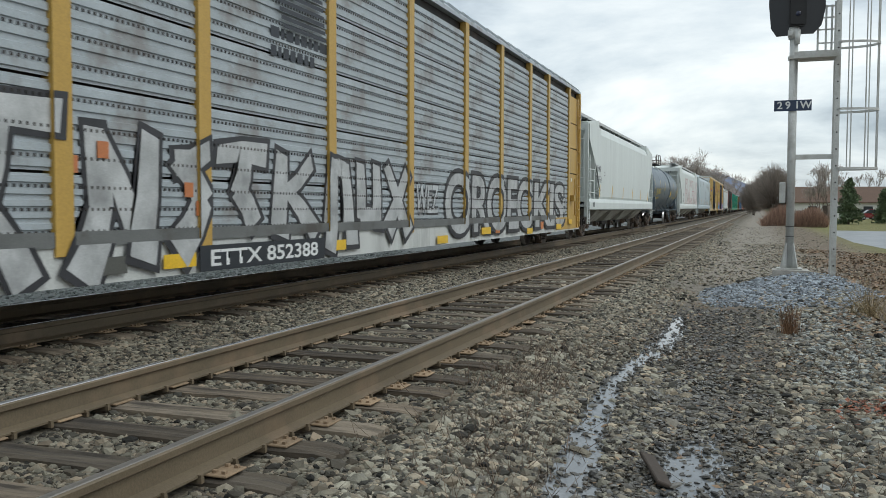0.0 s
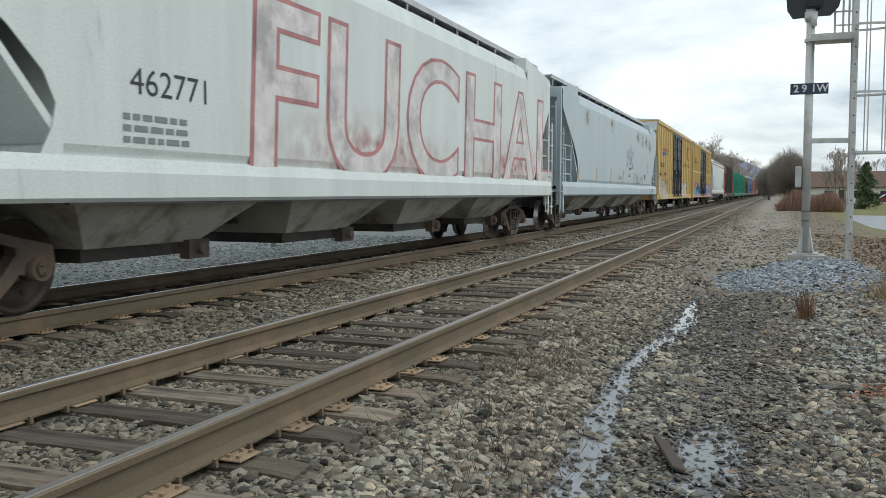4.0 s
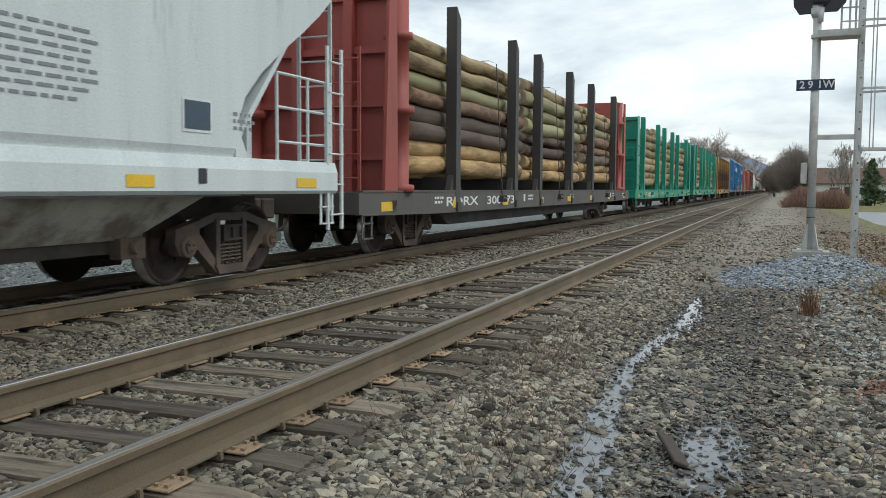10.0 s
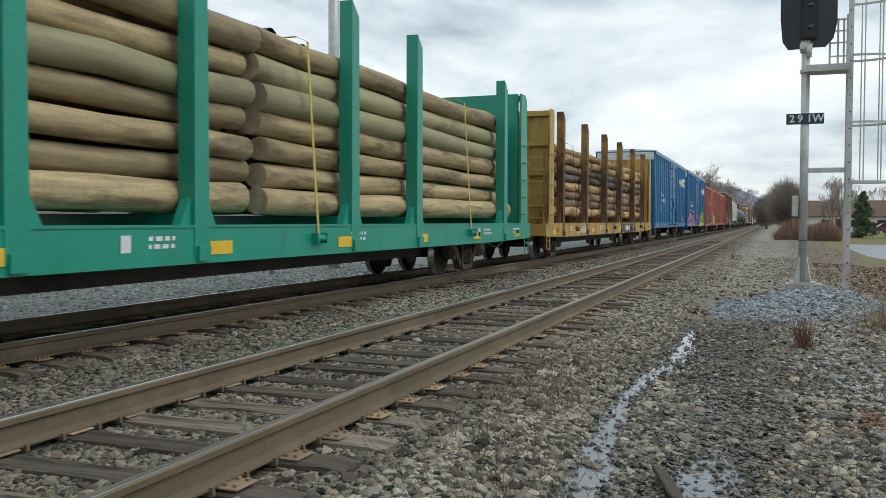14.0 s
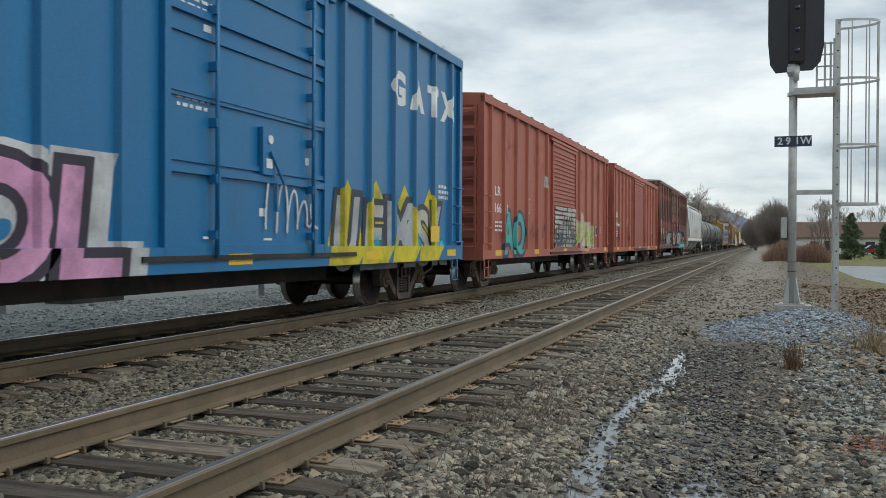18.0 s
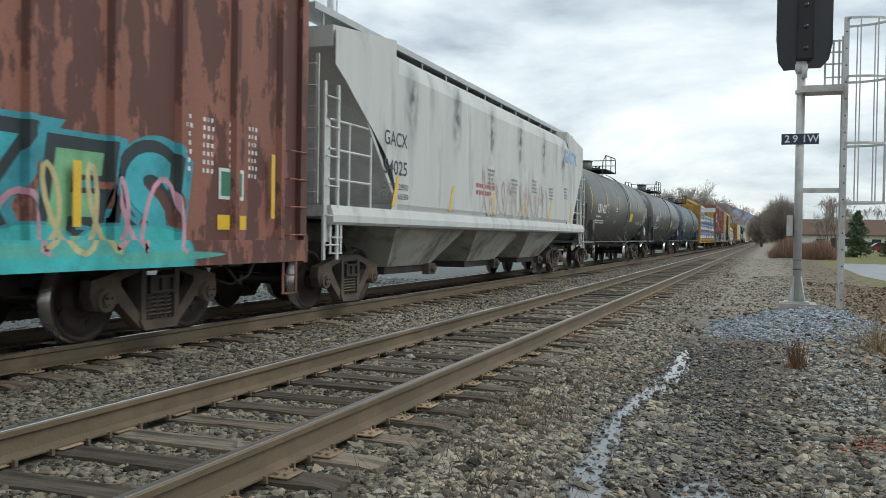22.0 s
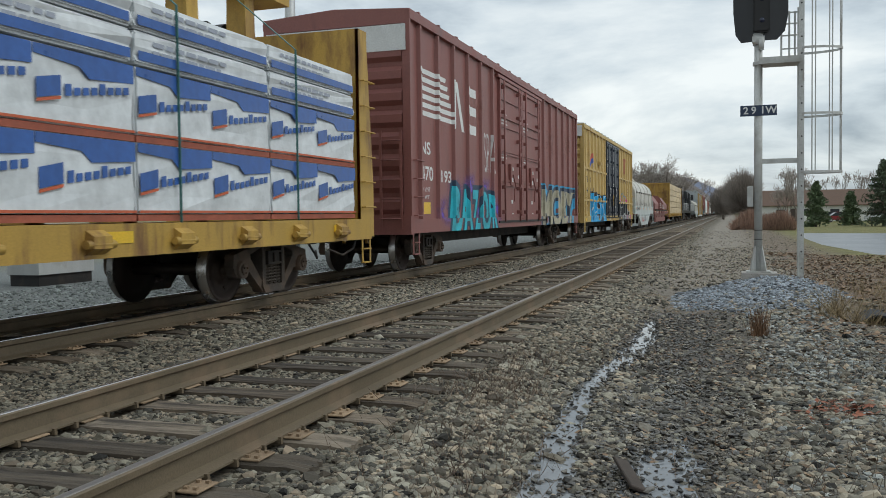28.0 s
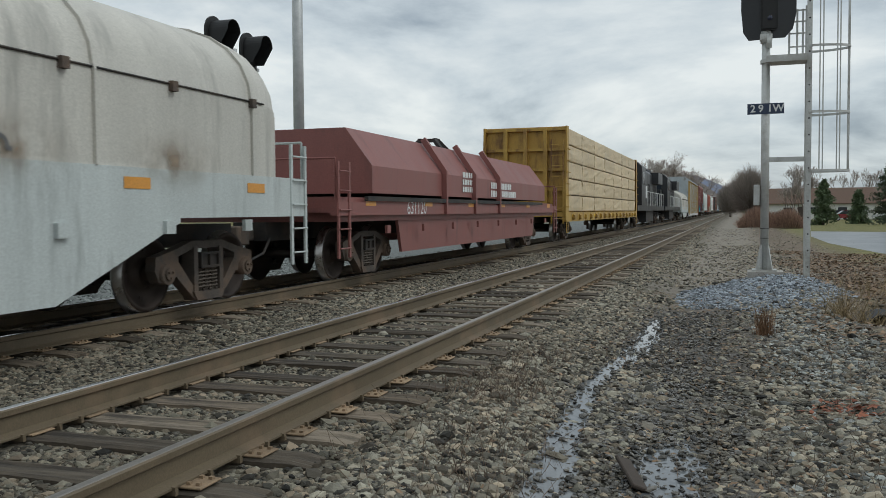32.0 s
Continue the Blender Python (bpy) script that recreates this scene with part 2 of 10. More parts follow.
def add_tube(bm, a, b, r, n=8, r2=None, caps=True):
    r2 = r if r2 is None else r2
    a, b, s, u = frame_of(a, b)
    rings = []
    for p, q in ((a, r), (b, r2)):
        rings.append([bm.verts.new(p + (s * math.cos(t) + u * math.sin(t)) * q) for t in (2 * math.pi * k / n for k in range(n))])
    for k in range(n):
        f = bm.faces.new((rings[0][k], rings[0][(k + 1) % n], rings[1][(k + 1) % n], rings[1][k]))
        f.smooth = n > 6
    if caps:
        bm.faces.new(rings[0][::-1])
        bm.faces.new(rings[1])


def add_turned(bm, origin, axis, profile, n=20, smooth=True):
    """A body turned about an axis: profile rows of (distance along the axis, radius)."""
    o = Vector(origin)
    d = Vector(axis).normalized()
    s = d.cross(Vector((0, 0, 1)) if abs(d.z) < 0.9 else Vector((0, 1, 0))).normalized()
    u = s.cross(d)
    rings = [[bm.verts.new(o + d * h + (s * math.cos(2 * math.pi * k / n) + u * math.sin(2 * math.pi * k / n)) * max(r, 1e-4)) for k in range(n)] for h, r in profile]
    for p, q in zip(rings, rings[1:]):
        for k in range(n):
            f = bm.faces.new((p[k], p[(k + 1) % n], q[(k + 1) % n], q[k]))
            f.smooth = smooth
    bm.faces.new(rings[0][::-1])
    bm.faces.new(rings[-1])


def add_prism(bm, outline, axis, lo, hi):
    """An outline of 2D points swept along an axis from lo to hi ('x': points are y, z; 'y': x, z; 'z': x, y)."""
    def at(p, h):
        return {"x": (h, *p), "y": (p[0], h, p[1]), "z": (*p, h)}[axis]
    a, b = [bm.verts.new(at(p, lo)) for p in outline], [bm.verts.new(at(p, hi)) for p in outline]
    n = len(outline)
    bm.faces.new(a)
    bm.faces.new(b[::-1])
    for k in range(n):
        bm.faces.new((a[k], b[k], b[(k + 1) % n], a[(k + 1) % n]))


def mesh_of(name, bm, material, materials=()):
    bmesh.ops.recalc_face_normals(bm, faces=bm.faces)
    me = bpy.data.meshes.new(name)
    bm.to_mesh(me)
    bm.free()
    me.materials.append(material)
    for m in materials:
        me.materials.append(m)
    return me


def part(name, bm, material, parent, label=""):
    """Links a bmesh (or a ready mesh) as one mesh object under a thing or a part."""
    me = bm if isinstance(bm, bpy.types.Mesh) else mesh_of(name, bm, material)
    ob = new(name, me)
    ob.parent = parent
    return tagged(ob, label)


def bar(name, box, material, parent, label=""):
    bm = bmesh.new()
    add_box(bm, *box)
    return part(name, bm, material, parent, label)


def piece(name, me, parent, at, label=""):
    """One more object on a shared mesh, at a place in its parent."""
    ob = new(name, me)
    ob.parent = parent
    ob.location = at
    return tagged(ob, label)


SIDE = Matrix(((0, 0, 1, 0), (1, 0, 0, 0), (0, 1, 0, 0), (0, 0, 0, 1)))      # flat lettering turned to a car's side
END = Matrix(((1, 0, 0, 0), (0, 0, -1, 0), (0, 1, 0, 0), (0, 0, 0, 1)))      # flat lettering turned to a car's front end


def words(text, size, fat=0.0, shear=0.0, spacing=1.0):
    cu = bpy.data.curves.new("lettering", "FONT")
    cu.body, cu.size, cu.offset, cu.shear, cu.space_character, cu.resolution_u = text, size, fat, shear, spacing, 5
    cu.align_x, cu.align_y = "CENTER", "CENTER"
    ob = bpy.data.objects.new("lettering", cu)
    me = bpy.data.meshes.new_from_object(ob)
    bpy.data.objects.remove(ob)
    return me


def letter(car, text, size, at, material, face=SIDE, fat=0.0, shear=0.0, label="", name="lettering", spacing=1.0):
    me = words(text, size, fat, shear, spacing)
    me.materials.clear()
    me.materials.append(material)
    me.transform(face)
    ob = new(name, me)
    ob.parent = car
    ob.location = at
    return tagged(ob, label)


def bars(car, rows, width, at, material, height=0.05, gap=0.045, seed=1):
    """Lines of small print that cannot be read: plain bars of uneven length."""
    rnd = random.Random(seed)
    bm = bmesh.new()
    for k in range(rows):
        z, y = -k * (height + gap), 0.0
        while y < width * rnd.uniform(0.75, 1.0):
            w = rnd.uniform(0.08, 0.22) * min(1.0, width)
            v = [bm.verts.new(p) for p in ((0, y, z), (0, y + w, z), (0, y + w, z + height), (0, y, z + height))]
            bm.faces.new(v)
            y += w + 0.04
    ob = tagged(part("small_print", bm, material, car), kind="stuff")
    ob.location = at
    return ob


def patch(car, name, y, z, w, h, material, x, label="", slant=0.0):
    bm = bmesh.new()
    add_prism(bm, [(0, 0), (w, 0), (w + slant, h), (slant, h)], "x", 0, 0.003)
    ob = part(name, bm, material, car, label)
    ob.location = (x, y, z)
    return ob


INK = {}


def ink(colour):
    key = tuple(round(c, 3) for c in colour)
    if key not in INK:
        INK[key] = surface("spray_paint", colour, 0.5, 0.0, 0.3, 2.2, dirt=tuple(c * 0.5 for c in colour), dirt_amount=0.35, bump=0.02)
    return INK[key]


HALF, SHEETS = {}, {}      # half length of each car; (sheet plane, post depth, post width, posts) of each boxcar


def put(car, name, me, material, lift=0.004, x=None, label=""):
    """Paint on a car's side, given flat as (metres from its front, height): lies on the sheets and goes over the side posts."""
    me.materials.clear()
    me.materials.append(material)
    me.transform(Matrix.Translation((0, -HALF[car.name], 0)))
    if x is None and car.name in SHEETS:
        x, deep, wide, posts, zb, zs = SHEETS[car.name]
        ys = [v.co.y for v in me.vertices]
        out = bmesh.new()

        def lay(dx, cuts, slope=None):
            b = bmesh.new()
            b.from_mesh(me)
            for co, no in cuts:
                bmesh.ops.bisect_plane(b, geom=b.verts[:] + b.edges[:] + b.faces[:], plane_co=co, plane_no=no, clear_outer=True)
            bmesh.ops.translate(b, verts=b.verts[:], vec=(dx, 0, 0))
            if slope:                                        # flank of a post, from its foot to its face
                foot, face = slope
                for v in b.verts:
                    v.co.x += deep * (v.co.y - foot) / (face - foot)
            tmp = bpy.data.meshes.new("strip")
            b.to_mesh(tmp)
            b.free()
            out.from_mesh(tmp)
            bpy.data.meshes.remove(tmp)
        over = ((0, 0, zs), (0, 0, -1))
        lay(0, [over])
        lay(deep, [((0, 0, zs), (0, 0, 1)), ((0, 0, zb), (0, 0, -1))])
        for y in posts:
            if min(ys) < y + wide and max(ys) > y - wide:
                lay(deep, [over, ((0, y + wide / 2, 0), (0, 1, 0)), ((0, y - wide / 2, 0), (0, -1, 0))])
                if "boxcar" in car.name:
                    foot, face = y - wide * 0.875, y - wide / 2
                    lay(0, [over, ((0, face, 0), (0, 1, 0)), ((0, foot, 0), (0, -1, 0))], (foot, face))
        out.to_mesh(me)
        out.free()
    elif x is None:
        x = 1.60 if "hopper" in car.name else 1.58
    ob = new(name, me)
    ob.parent = car
    ob.location = (x + lift, 0, 0)
    return tagged(ob, label)


def fit_box(meshes, y0, y1, z0, z1):
    """Stretch flat lettering (the first mesh gives the extent) into a box on the side."""
    xs, ys = [v.co.x for v in meshes[0].vertices], [v.co.y for v in meshes[0].vertices]
    a, b = (y1 - y0) / (max(xs) - min(xs)), (z1 - z0) / (max(ys) - min(ys))
    x_, y_ = min(xs), min(ys)
    for me in meshes:
        for v in me.vertices:
            v.co = (0, y0 + (v.co.x - x_) * a, z0 + (v.co.y - y_) * b)


def lettered(car, text, y0, y1, z0, z1, material, fat=0.0, x=None, shear=0.0, spacing=1.0, label=""):
    me = words(text, 1.0, fat, shear, spacing)
    fit_box([me], y0, y1, z0, z1)
    return put(car, "lettering", me, material, x=x, label=label)


def tag(car, text, y0, y1, z0, z1, fill, edge, shadow=None, fat=0.10, shear=0.1, label="spray-painted graffiti letters", spacing=1.0, x=None):
    """Fat spray-painted letters with a dark outline."""
    outer, inner = words(text, 1.0, fat, shear, spacing), words(text, 1.0, fat * 0.3, shear, spacing)
    layers = [outer, inner]
    if shadow:
        layers.append(words(text, 1.0, fat + 0.09, shear, spacing))
        layers[2].transform(Matrix.Translation((0.06, -0.05, 0)))
    fit_box(layers, y0, y1, z0, z1)
    if shadow:
        put(car, "graffiti_shadow", layers[2], ink(shadow), 0.002, x)
    put(car, "graffiti_outline", outer, ink(edge), 0.004, x, label)
    put(car, "graffiti_fill", inner, ink(fill), 0.007, x)


def card(car, y, z, w, h, material, name="inspection_card", x=None, label="", slant=0.0, lift=0.006):
    """A flat plate or strip on a car's side; y from its front."""
    base = x if x is not None else (SHEETS[car.name][0] if car.name in SHEETS else (1.60 if "hopper" in car.name else 1.58))
    return patch(car, name, y - HALF[car.name], z, w, h, material, base + lift, label, slant)


def print_lines(car, rows, y, z, width, material, height=0.05, gap=0.045, seed=1, x=None):
    base = x if x is not None else (SHEETS[car.name][0] if car.name in SHEETS else (1.60 if "hopper" in car.name else 1.58))
    return bars(car, rows, width, (base + 0.006, y - HALF[car.name], z), material, height, gap, seed)


def scrawl(car, y0, y1, z0, z1, colour, seed, thick=0.03, loops=5, name="graffiti_scrawl", label="sprayed scrawl", x=None):
    """A thin sprayed line that loops to and fro."""
    rnd = random.Random(seed)
    w, h = y1 - y0, z1 - z0
    fine, n = [], 14
    tall = [h * rnd.choice((0.45, 0.5, 0.62, 1.0)) for _ in range(loops + 1)]
    kind = [rnd.choice((0.9, 1.5, -0.8, 1.2)) for _ in range(loops + 1)]
    for k in range(loops * n + 1):                           # cursive loops of uneven height
        i, f = divmod(k, n)
        a = 2 * math.pi * f / n
        g = f / n
        up = tall[i] * (1 - g) + tall[min(i + 1, loops)] * g
        fine.append(Vector((w * (k / (loops * n)) + kind[i] * w / loops * 0.28 * math.sin(a + 0.4), up * (0.5 - 0.5 * math.cos(a)) + h * 0.06 * math.sin(k * 0.37))))
    bm = bmesh.new()
    last = None
    for k, p in enumerate(fine):
        d = (fine[min(k + 1, len(fine) - 1)] - fine[max(k - 1, 0)])
        d = d.normalized() if d.length else Vector((1, 0))
        s = Vector((-d.y, d.x)) * thick / 2
        row = (bm.verts.new((0, p.x + s.x, p.y + s.y)), bm.verts.new((0, p.x - s.x, p.y - s.y)))
        if last:
            bm.faces.new((last[0], last[1], row[1], row[0]))
        last = row
    bmesh.ops.translate(bm, verts=bm.verts[:], vec=(0, y0, z0))
    return put(car, name, mesh_of(name, bm, ink(colour)), ink(colour), 0.009, x, label)


def rounded(shape, times=2):
    for _ in range(times):
        out = []
        for p, q in zip(shape, shape[1:] + shape[:1]):
            out += [p * 0.75 + q * 0.25, p * 0.25 + q * 0.75]
        shape = out
    return shape


def wild(car, y0, y1, z0, z1, fills, edge, seed, n=9, label="wild-style graffiti piece", x=None, fat=0.75, line=0.045):
    """Interlocked sprayed strokes: an outline layer and smaller fills in several colours."""
    rnd = random.Random(seed)
    w, h = y1 - y0, z1 - z0
    shapes = []
    for k in range(n):
        y = y0 + w * (k + 0.5) / n
        ww, lean = w / n * rnd.uniform(fat - 0.15, fat + 0.12), rnd.uniform(-0.35, 0.35) * w / n
        a, b = z0 + rnd.uniform(-0.03, 0.12) * h, z0 + h * rnd.uniform(0.82, 1.0)
        shapes.append([(y - ww / 2, a), (y + ww / 2, a + rnd.uniform(-0.05, 0.1) * h), (y + ww / 2 + lean, b), (y - ww / 2 + lean, b + rnd.uniform(-0.12, 0.0) * h)])
        m = z0 + h * rnd.uniform(0.2, 0.65)
        shapes.append([(y - ww * 0.85, m), (y + ww * 0.9, m + rnd.uniform(-0.2, 0.2) * h), (y + ww, m + rnd.uniform(0.1, 0.3) * h), (y - ww * 0.7, m + h * 0.25)])
    meshes = [bmesh.new() for _ in range(len(fills) + 1)]
    for j, shape in enumerate(shapes):
        pts = rounded([Vector(p) for p in shape])
        c = sum(pts, Vector((0, 0))) / len(pts)
        for grow, bm, dx in ((line, meshes[0], 0.0), (-line * 0.7, meshes[1 + j % len(fills)], 0.0032)):
            vs = []
            for p in pts:
                d = p - c
                q = c + d * max(0.15, 1 + grow / max(0.1, d.length))
                vs.append(bm.verts.new((dx + 0.00012 * j, q.x, q.y)))
            bm.faces.new(vs)
    put(car, "graffiti_outline", mesh_of("graffiti_outline", meshes[0], ink(edge)), ink(edge), 0.004, x, label)
    for bm, f in zip(meshes[1:], fills):
        put(car, "graffiti_fill", mesh_of("graffiti_fill", bm, ink(f)), ink(f), 0.004, x)


STAINS = {}


def stain(colour, strength):
    """Soft-edged stain: denser in the middle, broken up by noise."""
    key = (colour, strength)
    if key not in STAINS:
        m, nt, b = shader("soft_stain")
        L, N = nt.links.new, nt.nodes.new
        co, mp, g, n = N("ShaderNodeTexCoord"), N("ShaderNodeMapping"), N("ShaderNodeTexGradient"), N("ShaderNodeTexNoise")
        mp.inputs["Location"].default_value, mp.inputs["Scale"].default_value = (0, -1, -1), (0, 2, 2)
        g.gradient_type = "QUADRATIC_SPHERE"
        L(co.outputs["Generated"], mp.inputs[0])
        L(mp.outputs[0], g.inputs[0])
        L(co.outputs["Object"], n.inputs["Vector"])
        n.inputs["Scale"].default_value, n.inputs["Detail"].default_value = 3.5, 6.0
        mul, ran = N("ShaderNodeMath"), N("ShaderNodeMapRange")
        mul.operation = "MULTIPLY"
        L(n.outputs["Fac"], ran.inputs[0])
        for k, q in zip((1, 2, 3, 4), (0.35, 0.62, 0.0, strength * 1.6)):
            ran.inputs[k].default_value = q
        L(g.outputs["Fac"], mul.inputs[0])
        L(ran.outputs[0], mul.inputs[1])
        b.inputs["Base Color"].default_value = (*colour, 1)
        b.inputs["Roughness"].default_value = 0.8
        L(mul.outputs[0], b.inputs["Alpha"])
        STAINS[key] = m
    return STAINS[key]


def blotch(car, y0, y1, z0, z1, colour, strength=0.7, x=None, label="soft stain on the paint"):
    bm = bmesh.new()
    c, d = ((y0 + y1) / 2, (z0 + z1) / 2), ((y1 - y0) / 2, (z1 - z0) / 2)
    bm.faces.new([bm.verts.new((0, c[0] + d[0] * math.cos(k * math.pi / 12), c[1] + d[1] * math.sin(k * math.pi / 12))) for k in range(24)])
    m = stain(colour, strength)
    return put(car, "stain", mesh_of("stain", bm, m), m, 0.0025, x, label)


# ---- ground ----
def smooth(a, b, v):
    t = np.clip((v - a) / (b - a), 0, 1)
    return t * t * (3 - 2 * t)


def ground_z(x, y):
    x, y = np.asarray(x, float), np.asarray(y, float)
    z = -0.236 - 0.05 * np.exp(-((x + 5.4) / 0.5) ** 2)
    z = z - 0.17 * smooth(-1.9, -0.7, x) + 0.05 * smooth(0.3, 1.2, x) * smooth(3, 6, y)
    z = z + 0.33 * np.exp(-((x - 0.75) / 1.15) ** 2 - ((y - 16.9) / 2.6) ** 2)
    z = z - 0.62 * np.exp(-((x - 2.05) / 0.42) ** 4 - ((y - 13.8) / 0.95) ** 4)
    z = z + 0.12 * smooth(2.5, 5, x) * smooth(24, 16, y) - 0.10 * smooth(1.5, 4, x) * smooth(18, 30, y)
    z = z - 0.25 * smooth(-9.6, -11.0, x)
    return z - 0.045 * wet(x, y)


def stream(y):
    """Middle of the rill that runs along the shoulder."""
    return np.interp(y, [3.0, 4.7, 5.8, 7.5, 8.4, 9.5, 11.3, 13.0], [-0.85, -0.97, -1.08, -1.17, -1.14, -1.02, -1.0, -1.05])


def wet(x, y):
    """1 in the middle of the rill and the puddle, 0 on dry ground."""
    wide = np.interp(y, [3.0, 4.7, 6.2, 7.4, 8.6, 9.6, 11.2, 12.6], [0.15, 0.19, 0.14, 0.10, 0.10, 0.15, 0.18, 0.07])
    rill = np.exp(-((x - stream(y)) / wide) ** 2) * smooth(13.4, 12.4, y) * smooth(2.0, 3.0, y)
    pool = np.exp(-((x + 0.36) / 0.29) ** 2 - ((y - 5.3) / 1.1) ** 2)
    return np.maximum(rill, pool)


def make_ground():
    def steps(dense, far):
        return np.array(sorted(set(np.round(np.concatenate([dense, far, [-v for v in far]]), 3))))
    far = [8, 11, 15, 20, 28, 40, 60, 90, 140, 220, 400, 800, 1600, 3000]
    xs = steps(np.arange(-13, 7.01, 0.16), [16, 20, 28, 40, 60, 90, 140, 220, 400, 800, 1600, 3000])
    ys = steps(np.arange(1.5, 32, 0.2), [36, 42, 50, 60, 75, 95, 130, 180, 260, 400, 800, 1600, 3000])
    X, Y = np.meshgrid(xs, ys)
    Z = ground_z(X, Y)
    near = (np.abs(X) < 14) & (Y > 0) & (Y < 33)
    for i, j in zip(*np.nonzero(near)):
        p = Vector((X[i, j], Y[i, j], 0))
        rough = 0.012 if X[i, j] < -1.5 else 0.018 + 0.03 * (X[i, j] > 1.6)
        Z[i, j] += rough * (noise.noise(p * 1.1) + 0.6 * noise.noise(p * 3.1))
    n, m = X.shape
    idx = np.arange(n * m).reshape(n, m)
    faces = np.stack([idx[:-1, :-1], idx[:-1, 1:], idx[1:, 1:], idx[1:, :-1]], -1).reshape(-1, 4)
    me = bpy.data.meshes.new("ground")
    me.from_pydata(np.stack([X, Y, Z], -1).reshape(-1, 3).tolist(), [], faces.tolist())
    me.polygons.foreach_set("use_smooth", [True] * len(faces))
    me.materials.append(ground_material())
    return tagged(new("ground", me), "stony trackside ground of dirt, ballast, dead leaves and winter grass", "ground", kind="structure")


def ground_material():
    m, nt, b = shader("trackside_ground")
    L, N = nt.links.new, nt.nodes.new
    co = N("ShaderNodeTexCoord")
    sep = N("ShaderNodeSeparateXYZ")
    L(co.outputs["Object"], sep.inputs[0])

    def tex(scale, detail=5.0, rough=0.6):
        n = N("ShaderNodeTexNoise")
        L(co.outputs["Object"], n.inputs["Vector"])
        n.inputs["Scale"].default_value, n.inputs["Detail"].default_value, n.inputs["Roughness"].default_value = scale, detail, rough
        return n.outputs["Fac"]

    def math_(op, a, c=0.0):
        x = N("ShaderNodeMath")
        x.operation = op
        for s, v in zip(x.inputs, (a, c)):
            if hasattr(v, "links"):
                L(v, s)
            else:
                s.default_value = v
        return x.outputs[0]

    def ranged(v, a, c, lo=0.0, hi=1.0):
        r = N("ShaderNodeMapRange")
        L(v, r.inputs[0])
        for k, q in zip((1, 2, 3, 4), (a, c, lo, hi)):
            r.inputs[k].default_value = q
        return r.outputs[0]

    def mixed(fac, a, c):
        x = N("ShaderNodeMix")
        x.data_type = "RGBA"
        for s, v in ((x.inputs[0], fac), (x.inputs[6], a), (x.inputs[7], c)):
            if hasattr(v, "links"):
                L(v, s)
            else:
                s.default_value = (*v, 1)
        return x.outputs[2]

    big, mid, fine = tex(0.35), tex(1.7), tex(26.0, 4.0)
    vor = N("ShaderNodeTexVoronoi")
    vor.inputs["Scale"].default_value = 20.0
    L(co.outputs["Object"], vor.inputs["Vector"])
    px = math_("ADD", sep.outputs["X"], math_("MULTIPLY", math_("SUBTRACT", mid, 0.5), 2.2))
    py = math_("ADD", sep.outputs["Y"], math_("MULTIPLY", math_("SUBTRACT", mid, 0.5), 6.0))
    # cells darken to their edges: shade between stones is put into the colour
    stone = mixed(vor.outputs["Distance"], (0.13, 0.112, 0.085), (0.035, 0.03, 0.024))
    stone = mixed(ranged(fine, 0.35, 0.7), stone, (0.17, 0.148, 0.11))
    dirt = mixed(ranged(mid, 0.4, 0.62), (0.09, 0.073, 0.053), (0.135, 0.112, 0.082))
    dirt = mixed(ranged(fine, 0.45, 0.65, 0, 0.8), dirt, (0.07, 0.058, 0.048))
    leaf = mixed(ranged(fine, 0.40, 0.62), (0.095, 0.072, 0.054), (0.22, 0.165, 0.12))
    leaf = mixed(ranged(mid, 0.5, 0.7), leaf, (0.17, 0.145, 0.09))
    grass = mixed(ranged(mid, 0.35, 0.65), (0.125, 0.135, 0.035), (0.24, 0.205, 0.075))
    grass = mixed(ranged(fine, 0.4, 0.65, 0, 0.6), grass, (0.08, 0.085, 0.03))
    lot = mixed(ranged(fine, 0.35, 0.65), (0.19, 0.205, 0.20), (0.10, 0.108, 0.105))
    dirt = mixed(ranged(tex(9.0, 5.0, 0.7), 0.42, 0.66, 0, 0.75), dirt, (0.27, 0.235, 0.20))
    dirt = mixed(ranged(py, 12, 19, 0, 0.75), dirt, (0.275, 0.245, 0.205))
    col = mixed(ranged(px, -1.9, -0.9), stone, dirt)
    col = mixed(ranged(px, 1.2, 2.0), col, leaf)
    col = mixed(math_("MULTIPLY", ranged(py, 24, 30), ranged(px, 0.5, 1.6)), col, leaf)
    col = mixed(math_("MULTIPLY", ranged(py, 24, 33), ranged(px, 2.8, 4.6)), col, grass)
    col = mixed(math_("MULTIPLY", ranged(py, 60, 75), ranged(px, 3.0, 6.0)), col, grass)
    col = mixed(ranged(px, -10.0, -10.8), col, lot)
    col = mixed(ranged(px, -22, -30), col, grass)
    # damp path
    def band(cx, cy, slope, half, y0, y1):
        line = math_("ADD", math_("MULTIPLY", math_("SUBTRACT", sep.outputs["Y"], cy), slope), cx)
        d = math_("ABSOLUTE", math_("SUBTRACT", sep.outputs["X"], line))
        w = ranged(d, half, half * 0.25)
        return math_("MULTIPLY", math_("MULTIPLY", w, ranged(sep.outputs["Y"], y0, y0 + 0.6)), ranged(sep.outputs["Y"], y1, y1 - 0.8))
    damp = math_("MULTIPLY", band(-0.35, 7.5, -0.03, 1.25, 2.0, 14.5), ranged(mid, 0.28, 0.46))
    col = mixed(math_("MULTIPLY", damp, 0.75), col, (0.052, 0.046, 0.040))
    # far track bed painted black for oil and the shade under the train
    oil_and_shade = ranged(math_("ABSOLUTE", math_("SUBTRACT", sep.outputs["X"], FAR)), 1.25, 0.8)
